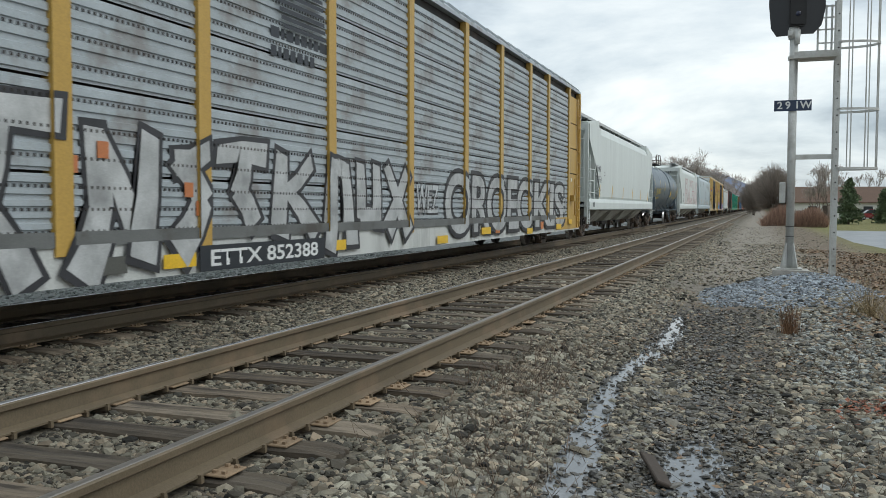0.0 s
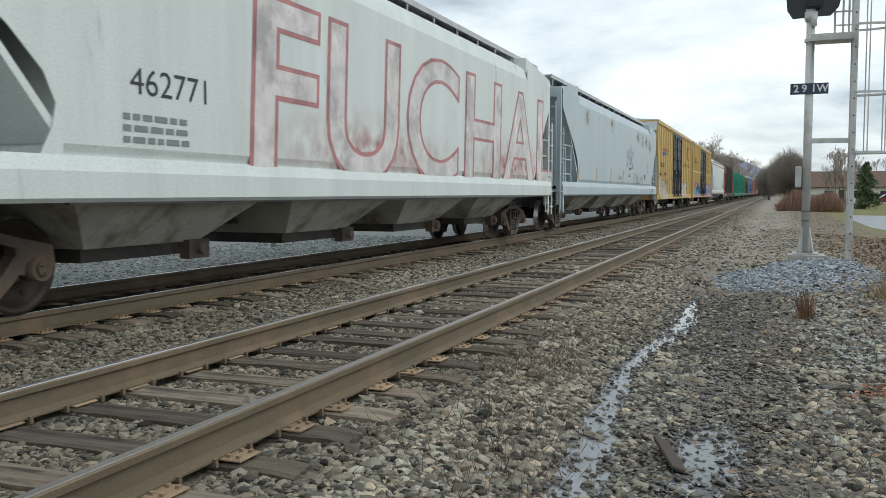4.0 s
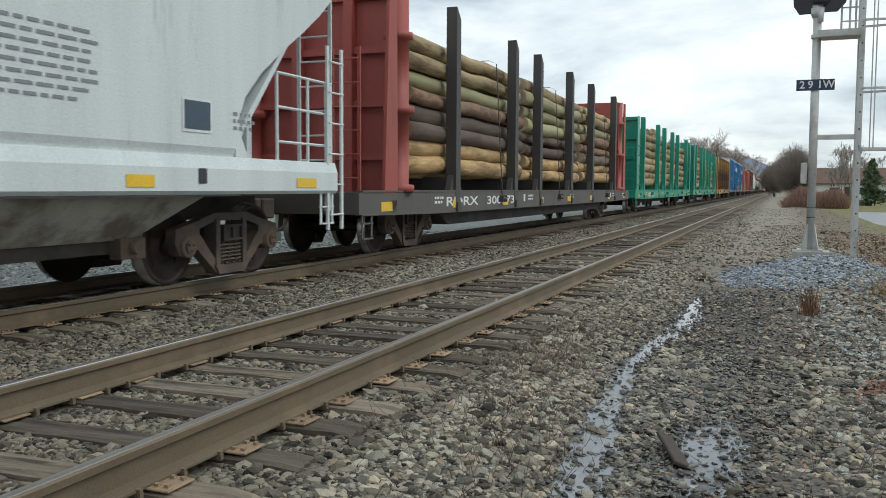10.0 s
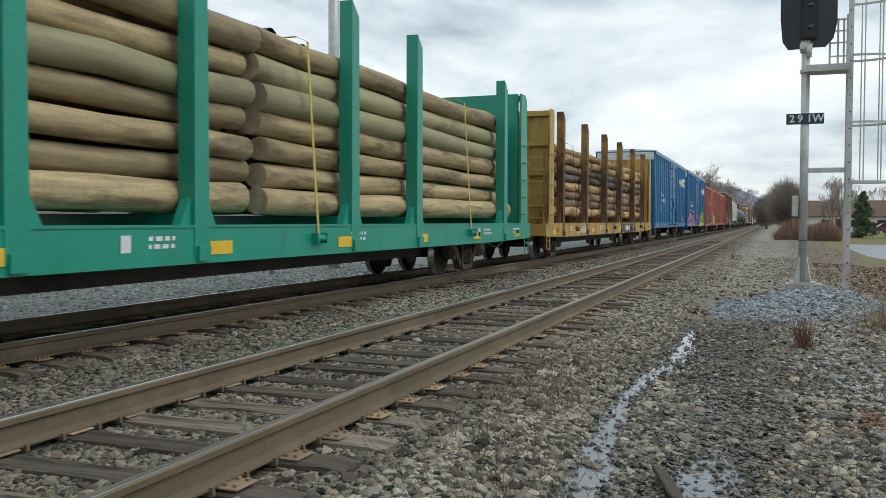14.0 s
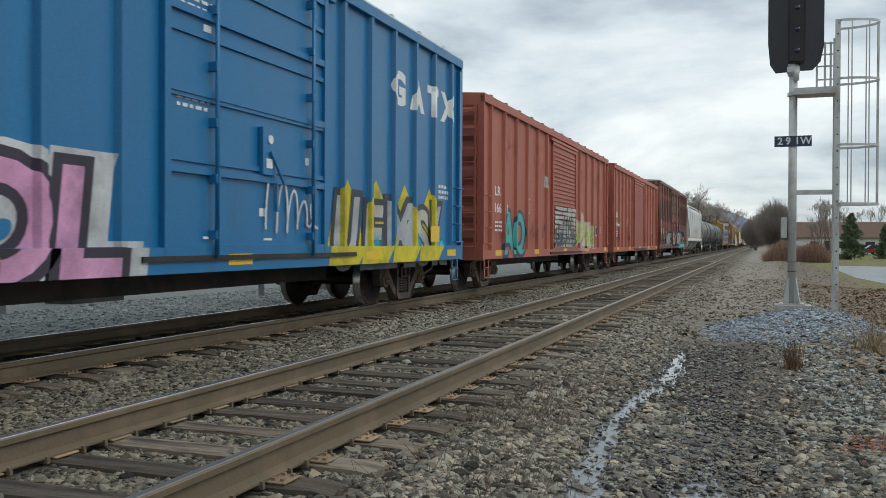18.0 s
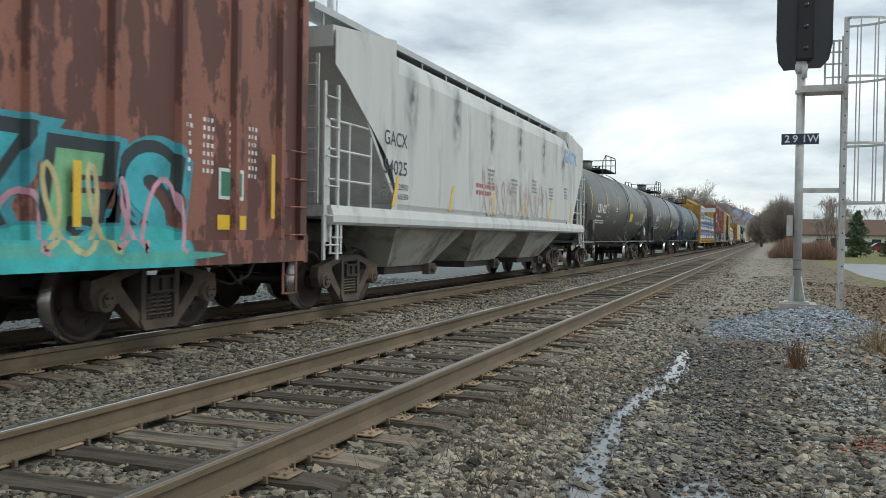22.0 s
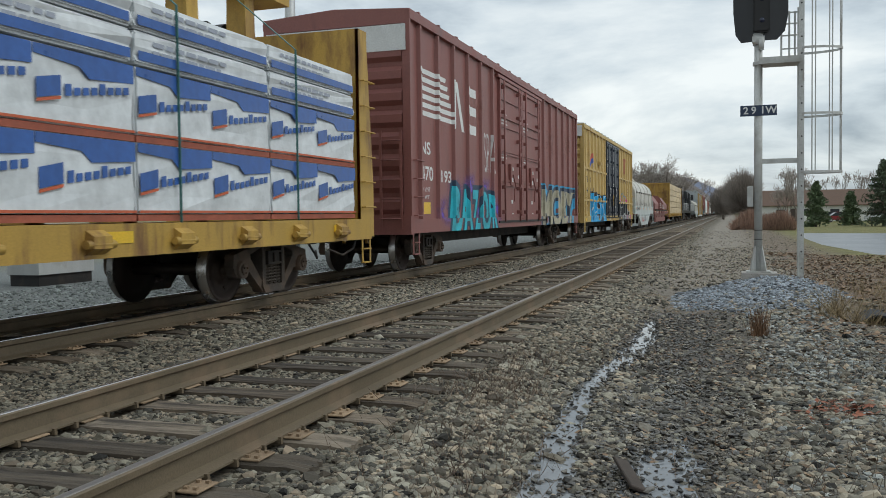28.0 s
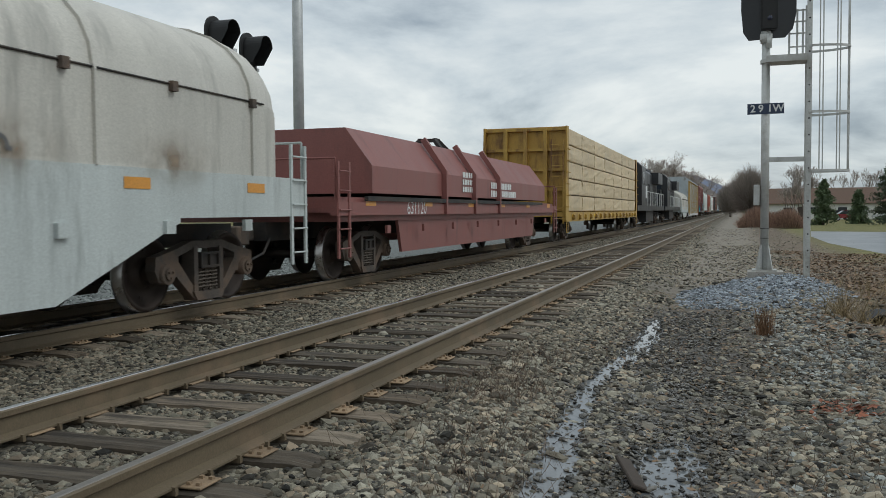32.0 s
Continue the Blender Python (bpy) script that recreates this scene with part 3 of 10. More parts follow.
    col = mixed(math_("MULTIPLY", oil_and_shade, 0.95), col, (0.010, 0.009, 0.009))
    L(col, b.inputs["Base Color"])
    L(math_("SUBTRACT", 0.92, math_("MULTIPLY", damp, 0.25)), b.inputs["Roughness"])
    bp = N("ShaderNodeBump")
    bp.inputs["Distance"].default_value, bp.inputs["Strength"].default_value = 0.03, 0.7
    L(math_("ADD", math_("MULTIPLY", vor.outputs["Distance"], -0.8), fine), bp.inputs["Height"])
    L(bp.outputs[0], b.inputs["Normal"])
    return m


def make_water():
    """Shallow meltwater in the rill and the puddle, base colour paled for the reflected sky; the stony ground breaks
    its edges.
    """
    film = surface("sky_paled_water", (0.17, 0.18, 0.19), 0.09, 0, 0.3, 1.5, bump=0.02, fine=25)
    for name, label, xs, ys, mid in (("rill", "shallow rill of cold water among the stones", np.linspace(-0.26, 0.26, 9), np.linspace(3.0, 13.0, 70), stream), ("puddle", "shallow puddle reflecting the sky on the path", np.linspace(-0.46, 0.46, 12), np.linspace(3.4, 7.2, 34), lambda y: -0.36)):
        bm = bmesh.new()
        rows = []
        for y in ys:
            m = float(mid(y))
            rows.append([bm.verts.new((m + dx, y, float(ground_z(m + dx, y)) + 0.045 * float(wet(m + dx, y)) - 0.020)) for dx in xs])
        for p, q in zip(rows, rows[1:]):
            for i in range(len(xs) - 1):
                bm.faces.new((p[i], p[i + 1], q[i + 1], q[i])).smooth = True
        tagged(new("water", mesh_of(name, bm, film)), label, "water", kind="structure")


make_ground()
make_water()


def stones(name, xy, size, material, label, seed, flatness=0.62, bury=0.35, lift=0.0):
    """Many broken stones in one mesh: squashed, jittered icosahedra lying on the ground."""
    rnd = np.random.default_rng(seed)
    bm = bmesh.new()
    bmesh.ops.create_icosphere(bm, subdivisions=1, radius=1.0)
    bm.verts.ensure_lookup_table()
    base = np.array([v.co[:] for v in bm.verts])
    tri = np.array([[v.index for v in f.verts] for f in bm.faces])
    bm.free()
    n, k = len(xy), len(base)
    kinds = base[None] * rnd.uniform(0.72, 1.22, (40, k, 1))
    pts = kinds[rnd.integers(0, 40, n)]
    s = size * rnd.lognormal(0, 0.33, n)[:, None, None]
    pts = pts * s * rnd.uniform(0.75, 1.25, (n, 1, 3)) * np.array([1, 1, flatness])
    tilt, turn = rnd.normal(0, 0.35, n), rnd.uniform(0, 2 * np.pi, n)
    c, d = np.cos(tilt)[:, None], np.sin(tilt)[:, None]
    y2, z2 = pts[..., 1] * c - pts[..., 2] * d, pts[..., 1] * d + pts[..., 2] * c
    pts[..., 1], pts[..., 2] = y2, z2
    c, d = np.cos(turn)[:, None], np.sin(turn)[:, None]
    x2, y2 = pts[..., 0] * c - pts[..., 1] * d, pts[..., 0] * d + pts[..., 1] * c
    pts[..., 0], pts[..., 1] = x2 + xy[:, :1], y2 + xy[:, 1:2]
    pts[..., 2] += (ground_z(xy[:, 0], xy[:, 1]) + lift)[:, None] + s[:, :, 0] * flatness * (1 - 2 * bury) * rnd.uniform(0.3, 1.3, (n, 1))
    me = bpy.data.meshes.new(name)
    faces = (tri[None] + (np.arange(n) * k)[:, None, None]).reshape(-1, 3)
    me.vertices.add(n * k)
    me.vertices.foreach_set("co", pts.reshape(-1))
    me.loops.add(faces.size)
    me.loops.foreach_set("vertex_index", faces.reshape(-1).astype(np.int32))
    me.polygons.add(len(faces))
    me.polygons.foreach_set("loop_start", np.arange(0, faces.size, 3, dtype=np.int32))
    me.update(calc_edges=True)
    me.shade_flat()
    me.materials.append(material)
    return tagged(new(name, me), label, "gravel", kind="stuff")


TIES_NEAR = [3.68 + 0.555 * k + 0.035 * math.sin(k * 2.3) for k in range(-24, 140)]
TIES_FAR = [2.75 + 0.515 * k + 0.02 * math.sin(k * 1.7) for k in range(-24, 120)]


def in_water(x, y):
    return wet(x, y) > 0.45


def free_of_track(x, y, rnd):
    keep = np.ones(len(x), bool)
    for mid, ties in ((NEAR, TIES_NEAR), (FAR, TIES_FAR)):
        on_length = np.abs(x - mid) < 1.33
        t = np.array(ties)
        k = np.clip(np.searchsorted(t, y), 1, len(t) - 1)
        gap = np.minimum(np.abs(y - t[k]), np.abs(y - t[k - 1]))
        keep &= ~(on_length & (gap < 0.135) & (rnd.random(len(x)) < np.where(y < 7.5, 0.90, 0.38)))
        keep &= ~(np.abs(np.abs(x - mid) - GAUGE) < 0.095)
    return keep


def scatter(x0, x1, y0, y1, per, rnd, fade=None):
    n = int((x1 - x0) * (y1 - y0) * per)
    x, y = rnd.uniform(x0, x1, n), rnd.uniform(y0, y1, n)
    keep = free_of_track(x, y, rnd)
    if fade is not None:
        keep &= rnd.random(n) < fade(x, y)
    return np.stack([x[keep], y[keep]], 1)


def make_gravel():
    rnd = np.random.default_rng(7)
    spots = [scatter(-8.6, -1.9, -8.0, 2.2, 120, rnd), scatter(-6.6, -1.9, 2.2, 8.5, 1800, rnd), scatter(-6.6, -1.6, 8.5, 12, 900, rnd)]
    # farther ballast takes the lighter stone colour
    dry = [scatter(-6.6, -1.6, 8.5, 16, 450, rnd), scatter(-6.6, -1.6, 12, 16, 450, rnd), scatter(-6.6, -1.6, 16, 30, 260, rnd), scatter(-6.6, -1.6, 30, 60, 60, rnd)]
    stones("dry_ballast", np.concatenate(dry), 0.0215, STONE, "paler grey ballast farther along the track", 17)
    oil_and_shade = scatter(-8.25, -6.6, 4, 22, 260, rnd)
    stones("oily_ballast", oil_and_shade, 0.029, OILSHADESTONE, "crushed stone coloured black for oil and the train's shade", 9)
    stones("track_ballast", np.concatenate(spots), 0.0205, TRACKSTONE, "grey-brown crushed stone ballast between the ties", 3)

    def bank(x, y):
        path = np.exp(-((x + 0.12 + 0.02 * y) / 0.62) ** 2)
        clump = 0.5 + 0.5 * np.sin(x * 3.3 + np.sin(y * 1.4) * 1.5) * np.sin(y * 1.9 + x)
        thick = np.where(x < -1.15, 1.0, (1 - 0.85 * path) * (0.5 + 0.5 * clump))
        return np.where(in_water(x, y), 0.08, thick) * np.where(x > 1.4, 0.35, 1.0)
    spots = [scatter(-1.95, 2.6, -6.0, 3.0, 90, rnd, bank), scatter(-1.95, 2.6, 3.0, 8.5, 1350, rnd, bank), scatter(-1.6, 2.6, 8.5, 15.5, 300, rnd, bank), scatter(-1.6, 2.0, 15.5, 40, 80, rnd, bank), scatter(-1.9, 4.6, 17, 34, 45, rnd), scatter(-1.9, 3.6, 34, 75, 9, rnd)]
    stones("shoulder_gravel", np.concatenate(spots), 0.0235, STONE, "loose grey stones on the dirt shoulder beside the track", 4)
    small = [scatter(-1.9, 2.2, 3.4, 7.5, 2100, rnd, lambda x, y: np.where(in_water(x, y), 0.30, 1.0)), scatter(-1.9, 2.2, 7.5, 13, 520, rnd, lambda x, y: np.where(in_water(x, y), 0.30, 1.0))]
    stones("fine_gravel", np.concatenate(small), 0.0145, DAMPSTONE, "damp fine gravel trodden into the path", 12, flatness=0.45, bury=0.25)
    def damp(x, y):
        return np.exp(-((x + 0.45 + 0.02 * y) / 0.5) ** 2) * 0.7 * (1 - 0.8 * wet(x, y))
    wetted = [scatter(-1.5, 0.7, 3.2, 8.0, 900, rnd, damp), scatter(-1.5, 0.7, 8.0, 13.6, 420, rnd, damp)]
    stones("wet_gravel", np.concatenate(wetted), 0.0165, WETSTONE, "dark wet stones glistening along the rill", 14, flatness=0.42, bury=0.1, lift=0.009)
    poke = [scatter(-1.5, 0.2, 3.2, 13.0, 700, rnd, lambda x, y: 0.30 * (wet(x, y) > 0.3))]
    stones("rill_stones", np.concatenate(poke), 0.018, WETSTONE, "wet stones standing out of the shallow water", 15, flatness=0.45, bury=0.0, lift=0.016)
    clean = [scatter(0.2, 1.7, 5.0, 13.6, 420, rnd, lambda x, y: np.exp(-((x - 0.95 + 0.03 * (y - 9)) / 0.5) ** 2))]
    stones("clean_gravel", np.concatenate(clean), 0.023, CLEANSTONE, "paler grey-green stones beside the path", 16)
    small = [scatter(-6.5, -1.9, 3.0, 8.5, 400, rnd)]
    stones("fine_ballast", np.concatenate(small), 0.014, DAMPSTONE, "fine stone chips between the ballast", 13, bury=0.2)
    x, y = rnd.normal(0.35, 0.85, 13000), rnd.normal(15.6, 1.15, 13000)
    ok = (y < 18.4) & (y > 13.4) & (((x - 0.4) / 1.45) ** 2 + ((y - 15.7) / 2.1) ** 2 < 1.0 + 0.15 * np.sin(x * 7))
    stones("signal_pad_gravel", np.stack([x[ok], y[ok]], 1), 0.022, BLUESTONE, "blue-grey clean crushed stone round the signal foot", 5)
    stones("yard_gravel", scatter(-16, -9.7, 5, 30, 50, rnd), 0.035, YARDSTONE, "pale grey crushed stone beyond the far track", 6)


def make_rail(x, track, top, y0=-12.0, y1=900.0):
    """One rail of T section, with its head's running surface as a part of its own."""
    bm = bmesh.new()
    half = [(0.0, -0.178), (0.075, -0.178), (0.075, -0.166), (0.012, -0.145), (0.010, -0.055), (0.036, -0.040), (0.037, -0.008), (0.030, -0.001)]
    add_prism(bm, [(x + a, z) for a, z in half[1:]] + [(x - a, z) for a, z in half[:0:-1]], "y", y0, y1)
    rail = part("rail", bm, RAIL, track, "brown weathered steel rail")
    bm = bmesh.new()
    add_prism(bm, [(x - 0.030, -0.0015), (x + 0.022, -0.0015), (x + 0.016, 0.0025), (x - 0.026, 0.0025)], "y", y0, y1)
    part("running_surface", bm, top, rail, "worn shiny strip on the rail's head")
    return rail


def tie_mesh(seed):
    rnd = random.Random(seed)
    bm = bmesh.new()
    n, m = 22, 9                                             # worn baulk: ridged grain, checks and ragged ends on top
    wild_ = [rnd.uniform(-1, 1) for _ in range(m + 1)]
    e0, e1 = -1.30 + rnd.uniform(0, 0.05), 1.30 - rnd.uniform(0, 0.05)
    grid = []
    for i in range(n + 1):
        row = []
        for j in range(m + 1):
            x, y = e0 + (e1 - e0) * i / n, -0.115 + 0.23 * j / m
            z = -0.195 + 0.006 * wild_[j] + 0.006 * noise.noise(Vector((x * 2.0, y * 30.0, seed))) - 0.010 * max(0.0, abs(y) / 0.115 - 0.75) * 4 * (0.6 + noise.noise(Vector((x * 3, seed, 0))))
            if i in (0, n):
                x += 0.03 * noise.noise(Vector((y * 40, seed * 3.1, i)))
                z -= 0.015
            row.append(bm.verts.new((x, y, z)))
        grid.append(row)
    for a, b in zip(grid, grid[1:]):
        for j in range(m):
            bm.faces.new((a[j], b[j], b[j + 1], a[j + 1]))
    rim = [r[0] for r in grid] + grid[-1][1:] + [r[-1] for r in grid[-2::-1]] + grid[0][-2:0:-1]
    low = [bm.verts.new((v.co.x, v.co.y, -0.36)) for v in rim]
    for k in range(len(rim)):
        q = (k + 1) % len(rim)
        bm.faces.new((rim[q], rim[k], low[k], low[q]))
    return mesh_of("tie", bm, TIE)


def make_track(name, mid, ties, top, label):
    track = new(name)
    tagged(track, label, "railway track", kind="structure")
    for side in (-1, 1):
        make_rail(mid + side * GAUGE, track, RAILDULL if side > 0 and mid == NEAR else top)
    kinds = [tie_mesh(k) for k in range(9)]
    bm = bmesh.new()
    add_box(bm, -0.10, 0.19, -0.095, 0.095, -0.190, -0.1775)
    for dx in (0.10, 0.155):
        for dy in (-0.055, 0.055):
            add_box(bm, dx - 0.011, dx + 0.011, dy - 0.011, dy + 0.011, -0.1775, -0.163)
    bmesh.ops.bevel(bm, geom=[e for e in bm.edges if e.calc_length() > 0.15], offset=0.004, segments=1, affect="EDGES")
    plate = mesh_of("tie_plate", bm, PLATE)
    plate_b = plate.copy()
    plate_b.transform(Matrix.Scale(-1, 4, (1, 0, 0)))
    plate_b.flip_normals()
    bm = bmesh.new()                                         # rail anchor clipped over the rail's foot
    add_box(bm, -0.095, 0.095, -0.012, 0.012, -0.205, -0.176)
    add_box(bm, 0.066, 0.092, -0.011, 0.011, -0.182, -0.162)
    add_box(bm, -0.092, -0.066, -0.011, 0.011, -0.182, -0.162)
    anchor = mesh_of("rail_anchor", bm, RAIL)
    rnd = random.Random(11)
    for k, y in enumerate(ties):
        if y > 62:
            continue
        tie = piece("tie", kinds[(k * 5) % 9], track, (mid + rnd.uniform(-0.04, 0.04), y, rnd.choice((-0.014, -0.008, -0.004, 0.0, 0.004))))
        tie.rotation_euler.z = rnd.uniform(-0.012, 0.012)
        if y < 26:
            for side in (-1, 1):
                piece("tie_plate", plate if side > 0 else plate_b, track, (mid + side * GAUGE, y, 0))
                if y < 16 and (mid == NEAR):
                    for s in (-0.15, 0.15):
                        piece("rail_anchor", anchor, track, (mid + side * GAUGE, y + s, 0))
    bm = bmesh.new()
    for k, y in enumerate(ties):
        if y > 62:
            add_box(bm, mid - 1.3, mid + 1.3, y - 0.11, y + 0.11, -0.34, -0.20)
    far = part("distant_ties", bm, TIE, track)
    far["kind"] = "stuff"
    return track


make_gravel()

make_track("near_track", NEAR, TIES_NEAR, RAILTOP, "empty main track with brown rails on weathered wooden ties")
make_track("far_track", FAR, TIES_FAR, RAILTOP, "track under the moving freight train on wooden ties")


# ---- the train: running gear shared by all cars ----
CARGO = []         # (thing, pose on its car, place of the car's middle at the start)
CARS = []          # (car, place of its middle along the track at the start, its wheelsets)


def sideframe_mesh():
    """Cast three-piece truck side frame with bearing jaws, truss openings and a spring window."""
    bm = bmesh.new()
    x0, x1 = -0.07, 0.07
    add_prism(bm, [(-0.66, 0.74), (-0.34, 0.83), (0.34, 0.83), (0.66, 0.74), (0.66, 0.64), (0.32, 0.735), (-0.32, 0.735), (-0.66, 0.64)], "x", x0, x1)
    for s in (-1, 1):
        add_prism(bm, [(s * 0.62, 0.75), (s * 1.04, 0.66), (s * 1.06, 0.50), (s * 0.99, 0.36), (s * 0.90, 0.36), (s * 0.92, 0.50), (s * 0.80, 0.56), (s * 0.72, 0.50), (s * 0.70, 0.40), (s * 0.60, 0.42)], "x", x0, x1)
        add_prism(bm, [(s * 0.70, 0.50), (s * 0.62, 0.38), (s * 0.30, 0.11), (s * 0.26, 0.21), (s * 0.60, 0.58)], "x", x0, x1)
        add_prism(bm, [(s * 0.32, 0.76), (s * 0.32, 0.18), (s * 0.235, 0.18), (s * 0.235, 0.76)], "x", x0 - 0.02, x1 + 0.02)
        add_tube(bm, (x0 - 0.02, s * 0.865, 0.457), (x1 + 0.05, s * 0.865, 0.457), 0.125, 14)
        add_tube(bm, (x1 + 0.04, s * 0.865, 0.457), (x1 + 0.075, s * 0.865, 0.457), 0.075, 10)
        for k in range(3):
            a = k * 2.094 + 0.5
            p = (x1 + 0.075, s * 0.865 + 0.045 * math.cos(a), 0.457 + 0.045 * math.sin(a))
            add_tube(bm, p, (p[0] + 0.02, p[1], p[2]), 0.014, 6)
    add_prism(bm, [(-0.34, 0.20), (0.34, 0.20), (0.27, 0.09), (-0.27, 0.09)], "x", x0 - 0.03, x1 + 0.03)
    bmesh.ops.bevel(bm, geom=[e for e in bm.edges if e.calc_length() > 0.05 and len(e.link_faces) == 2 and e.calc_face_angle(0) > 0.6], offset=0.012, segments=1, affect="EDGES")
    return mesh_of("sideframe", bm, RUSTY)


def springs_mesh():
    bm = bmesh.new()
    for y in (-0.14, 0.0, 0.14):
        last = None
        for k in range(37):
            a = k * math.pi / 3
            c = Vector((0.066 * math.cos(a), y + 0.066 * math.sin(a), 0.21 + 0.27 * k / 36))
            ring = [bm.verts.new(c + Vector((0.016 * math.cos(a) * i, 0.016 * math.sin(a) * i, 0.014 * j))) for i, j in ((1, 0), (0, 1), (-1, 0), (0, -1))]
            if last:
                for q in range(4):
                    bm.faces.new((last[q], last[(q + 1) % 4], ring[(q + 1) % 4], ring[q]))
            last = ring
        add_tube(bm, (0, y, 0.20), (0, y, 0.49), 0.035, 6)
    return mesh_of("spring_nest", bm, SPRING)


def wheelset_mesh(r):
    bm = bmesh.new()
    add_tube(bm, (-1.0, 0, 0), (1.0, 0, 0), 0.085, 10)
    for s in (-1, 1):
        add_turned(bm, (s * 0.70, 0, 0), (s, 0, 0), [(-0.035, r * 0.55), (-0.03, r + 0.028), (-0.004, r + 0.028), (0.012, r + 0.003), (0.10, r - 0.004), (0.105, r - 0.06), (0.05, r - 0.075), (0.02, r * 0.5), (0.03, 0.17), (0.09, 0.14)], 30)
        for k in range(4):                                   # balance marks cast on the plate
            a = k * math.pi / 2
            add_box(bm, s * 0.73 - 0.01, s * 0.73 + 0.012, r * 0.62 * math.cos(a) - 0.03, r * 0.62 * math.cos(a) + 0.03, r * 0.62 * math.sin(a) - 0.02, r * 0.62 * math.sin(a) + 0.02)
    for f in bm.faces:
        c = f.calc_center_median()
        if math.hypot(c.y, c.z) > r - 0.015:
            f.material_index = 1
    return mesh_of("wheelset", bm, WHEEL, (TREAD,))


SIDEFRAME, SPRINGS = sideframe_mesh(), springs_mesh()
WHEELSET = {r: wheelset_mesh(r) for r in (0.457, 0.42)}


def bolster_mesh():
    bm = bmesh.new()
    add_box(bm, -1.08, 1.08, -0.20, 0.20, 0.50, 0.67)
    for s in (-1, 1):                                        # lips round the pockets in the bolster's ends
        for y0, y1, z0, z1 in ((-0.21, 0.21, 0.49, 0.52), (-0.21, 0.21, 0.655, 0.685), (-0.21, -0.17, 0.52, 0.655), (-0.025, 0.025, 0.52, 0.655), (0.17, 0.21, 0.52, 0.655)):
            add_box(bm, min(s * 1.06, s * 1.115), max(s * 1.06, s * 1.115), y0, y1, z0, z1)
    add_tube(bm, (0, 0, 0.66), (0, 0, 0.86), 0.2, 12)
    for s in (-1, 1):
        add_box(bm, -0.75, 0.75, s * 0.36 - 0.05, s * 0.36 + 0.05, 0.38, 0.48)
        add_box(bm, s * 0.62, s * 0.78, -0.42, -0.36, 0.30, 0.62)
        add_box(bm, s * 0.62, s * 0.78, 0.36, 0.42, 0.30, 0.62)
    return mesh_of("bolster", bm, DARK)


BOLSTER = bolster_mesh()


def truck(car, y, wheels, r=0.457, base=1.73, label="rusty cast steel truck with coil springs"):
    t = piece("truck", BOLSTER, car, (0, y, r - 0.457), label)
    for s in (-1, 1):
        f = piece("sideframe", SIDEFRAME, t, (s * 0.99, 0, 0))
        if s < 0:
            f.rotation_euler.z = math.pi
        piece("spring_nest", SPRINGS, t, (s * 1.02, 0, 0))
        w = piece("wheelset", WHEELSET[r], t, (0, s * base / 2, 0.457))
        wheels.append(w)


def coupler(car, y, s, z=0.82):
    bm = bmesh.new()
    add_box(bm, -0.08, 0.08, min(y, y + s * 0.65), max(y, y + s * 0.65), z - 0.09, z + 0.09)
    add_prism(bm, [(-0.16, y + s * 0.5), (0.14, y + s * 0.5), (0.2, y + s * 0.72), (0.05, y + s * 0.86), (-0.06, y + s * 0.74), (-0.2, y + s * 0.84)], "z", z - 0.15, z + 0.15)
    bmesh.ops.bevel(bm, geom=bm.edges[:], offset=0.02, segments=1, affect="EDGES")
    part("coupler", bm, RUSTY, car, "rusty cast knuckle coupler")
    bm = bmesh.new()
    pts = [(0.35, y, z - 0.05), (0.37, y + s * 0.25, z - 0.28), (0.28, y + s * 0.55, z - 0.40), (0.12, y + s * 0.82, z - 0.28)]
    for a, b in zip(pts, pts[1:]):
        add_tube(bm, a, b, 0.022, 6)
    part("brake_hose", bm, DARK, car, "black rubber air brake hose")


def new_car(name, u0, u1, label, category, inset=2.6, r=0.457, sill=True):
    """An empty at rail height at the car's middle, on two trucks, with couplers at both ends."""
    car = new(name)
    tagged(car, label, category, group="cars of the freight train")
    car.location = (FAR, (u0 + u1) / 2, 0)
    half = (u1 - u0) / 2
    HALF[car.name] = half
    wheels = []
    for s in (-1, 1):
        truck(car, s * (half - inset), wheels, r)
        coupler(car, s * (half - 0.15), s)
    if sill:
        bar("centre_sill", (-0.3, 0.3, -half + 0.1, half - 0.1, 0.72, 1.02), DARK, car)
    CARS.append((car, (u0 + u1) / 2, wheels))
    return car, half


def ladder(car, x, y0, y1, z0, z1, n, material, name="ladder", out=0.06):
    """Side ladder standing off the side: one stile carries the other and the round rungs."""
    bm = bmesh.new()
    add_beam(bm, (x + out * 0.5, y0, z0), (x + out * 0.5, y0, z1), 0.03, 0.06)
    top = part(name, bm, material, car)
    bm = bmesh.new()
    add_beam(bm, (x + out * 0.5, y1, z0), (x + out * 0.5, y1, z1), 0.03, 0.06)
    part("stile", bm, material, top)
    bm = bmesh.new()
    add_tube(bm, (x + out, y0, 0), (x + out, y1, 0), 0.014, 6)
    rung = mesh_of("rung", bm, material)
    for k in range(n):
        piece("rung", rung, top, (0, 0, z0 + (z1 - z0) * (k + 0.5) / n))
    return top


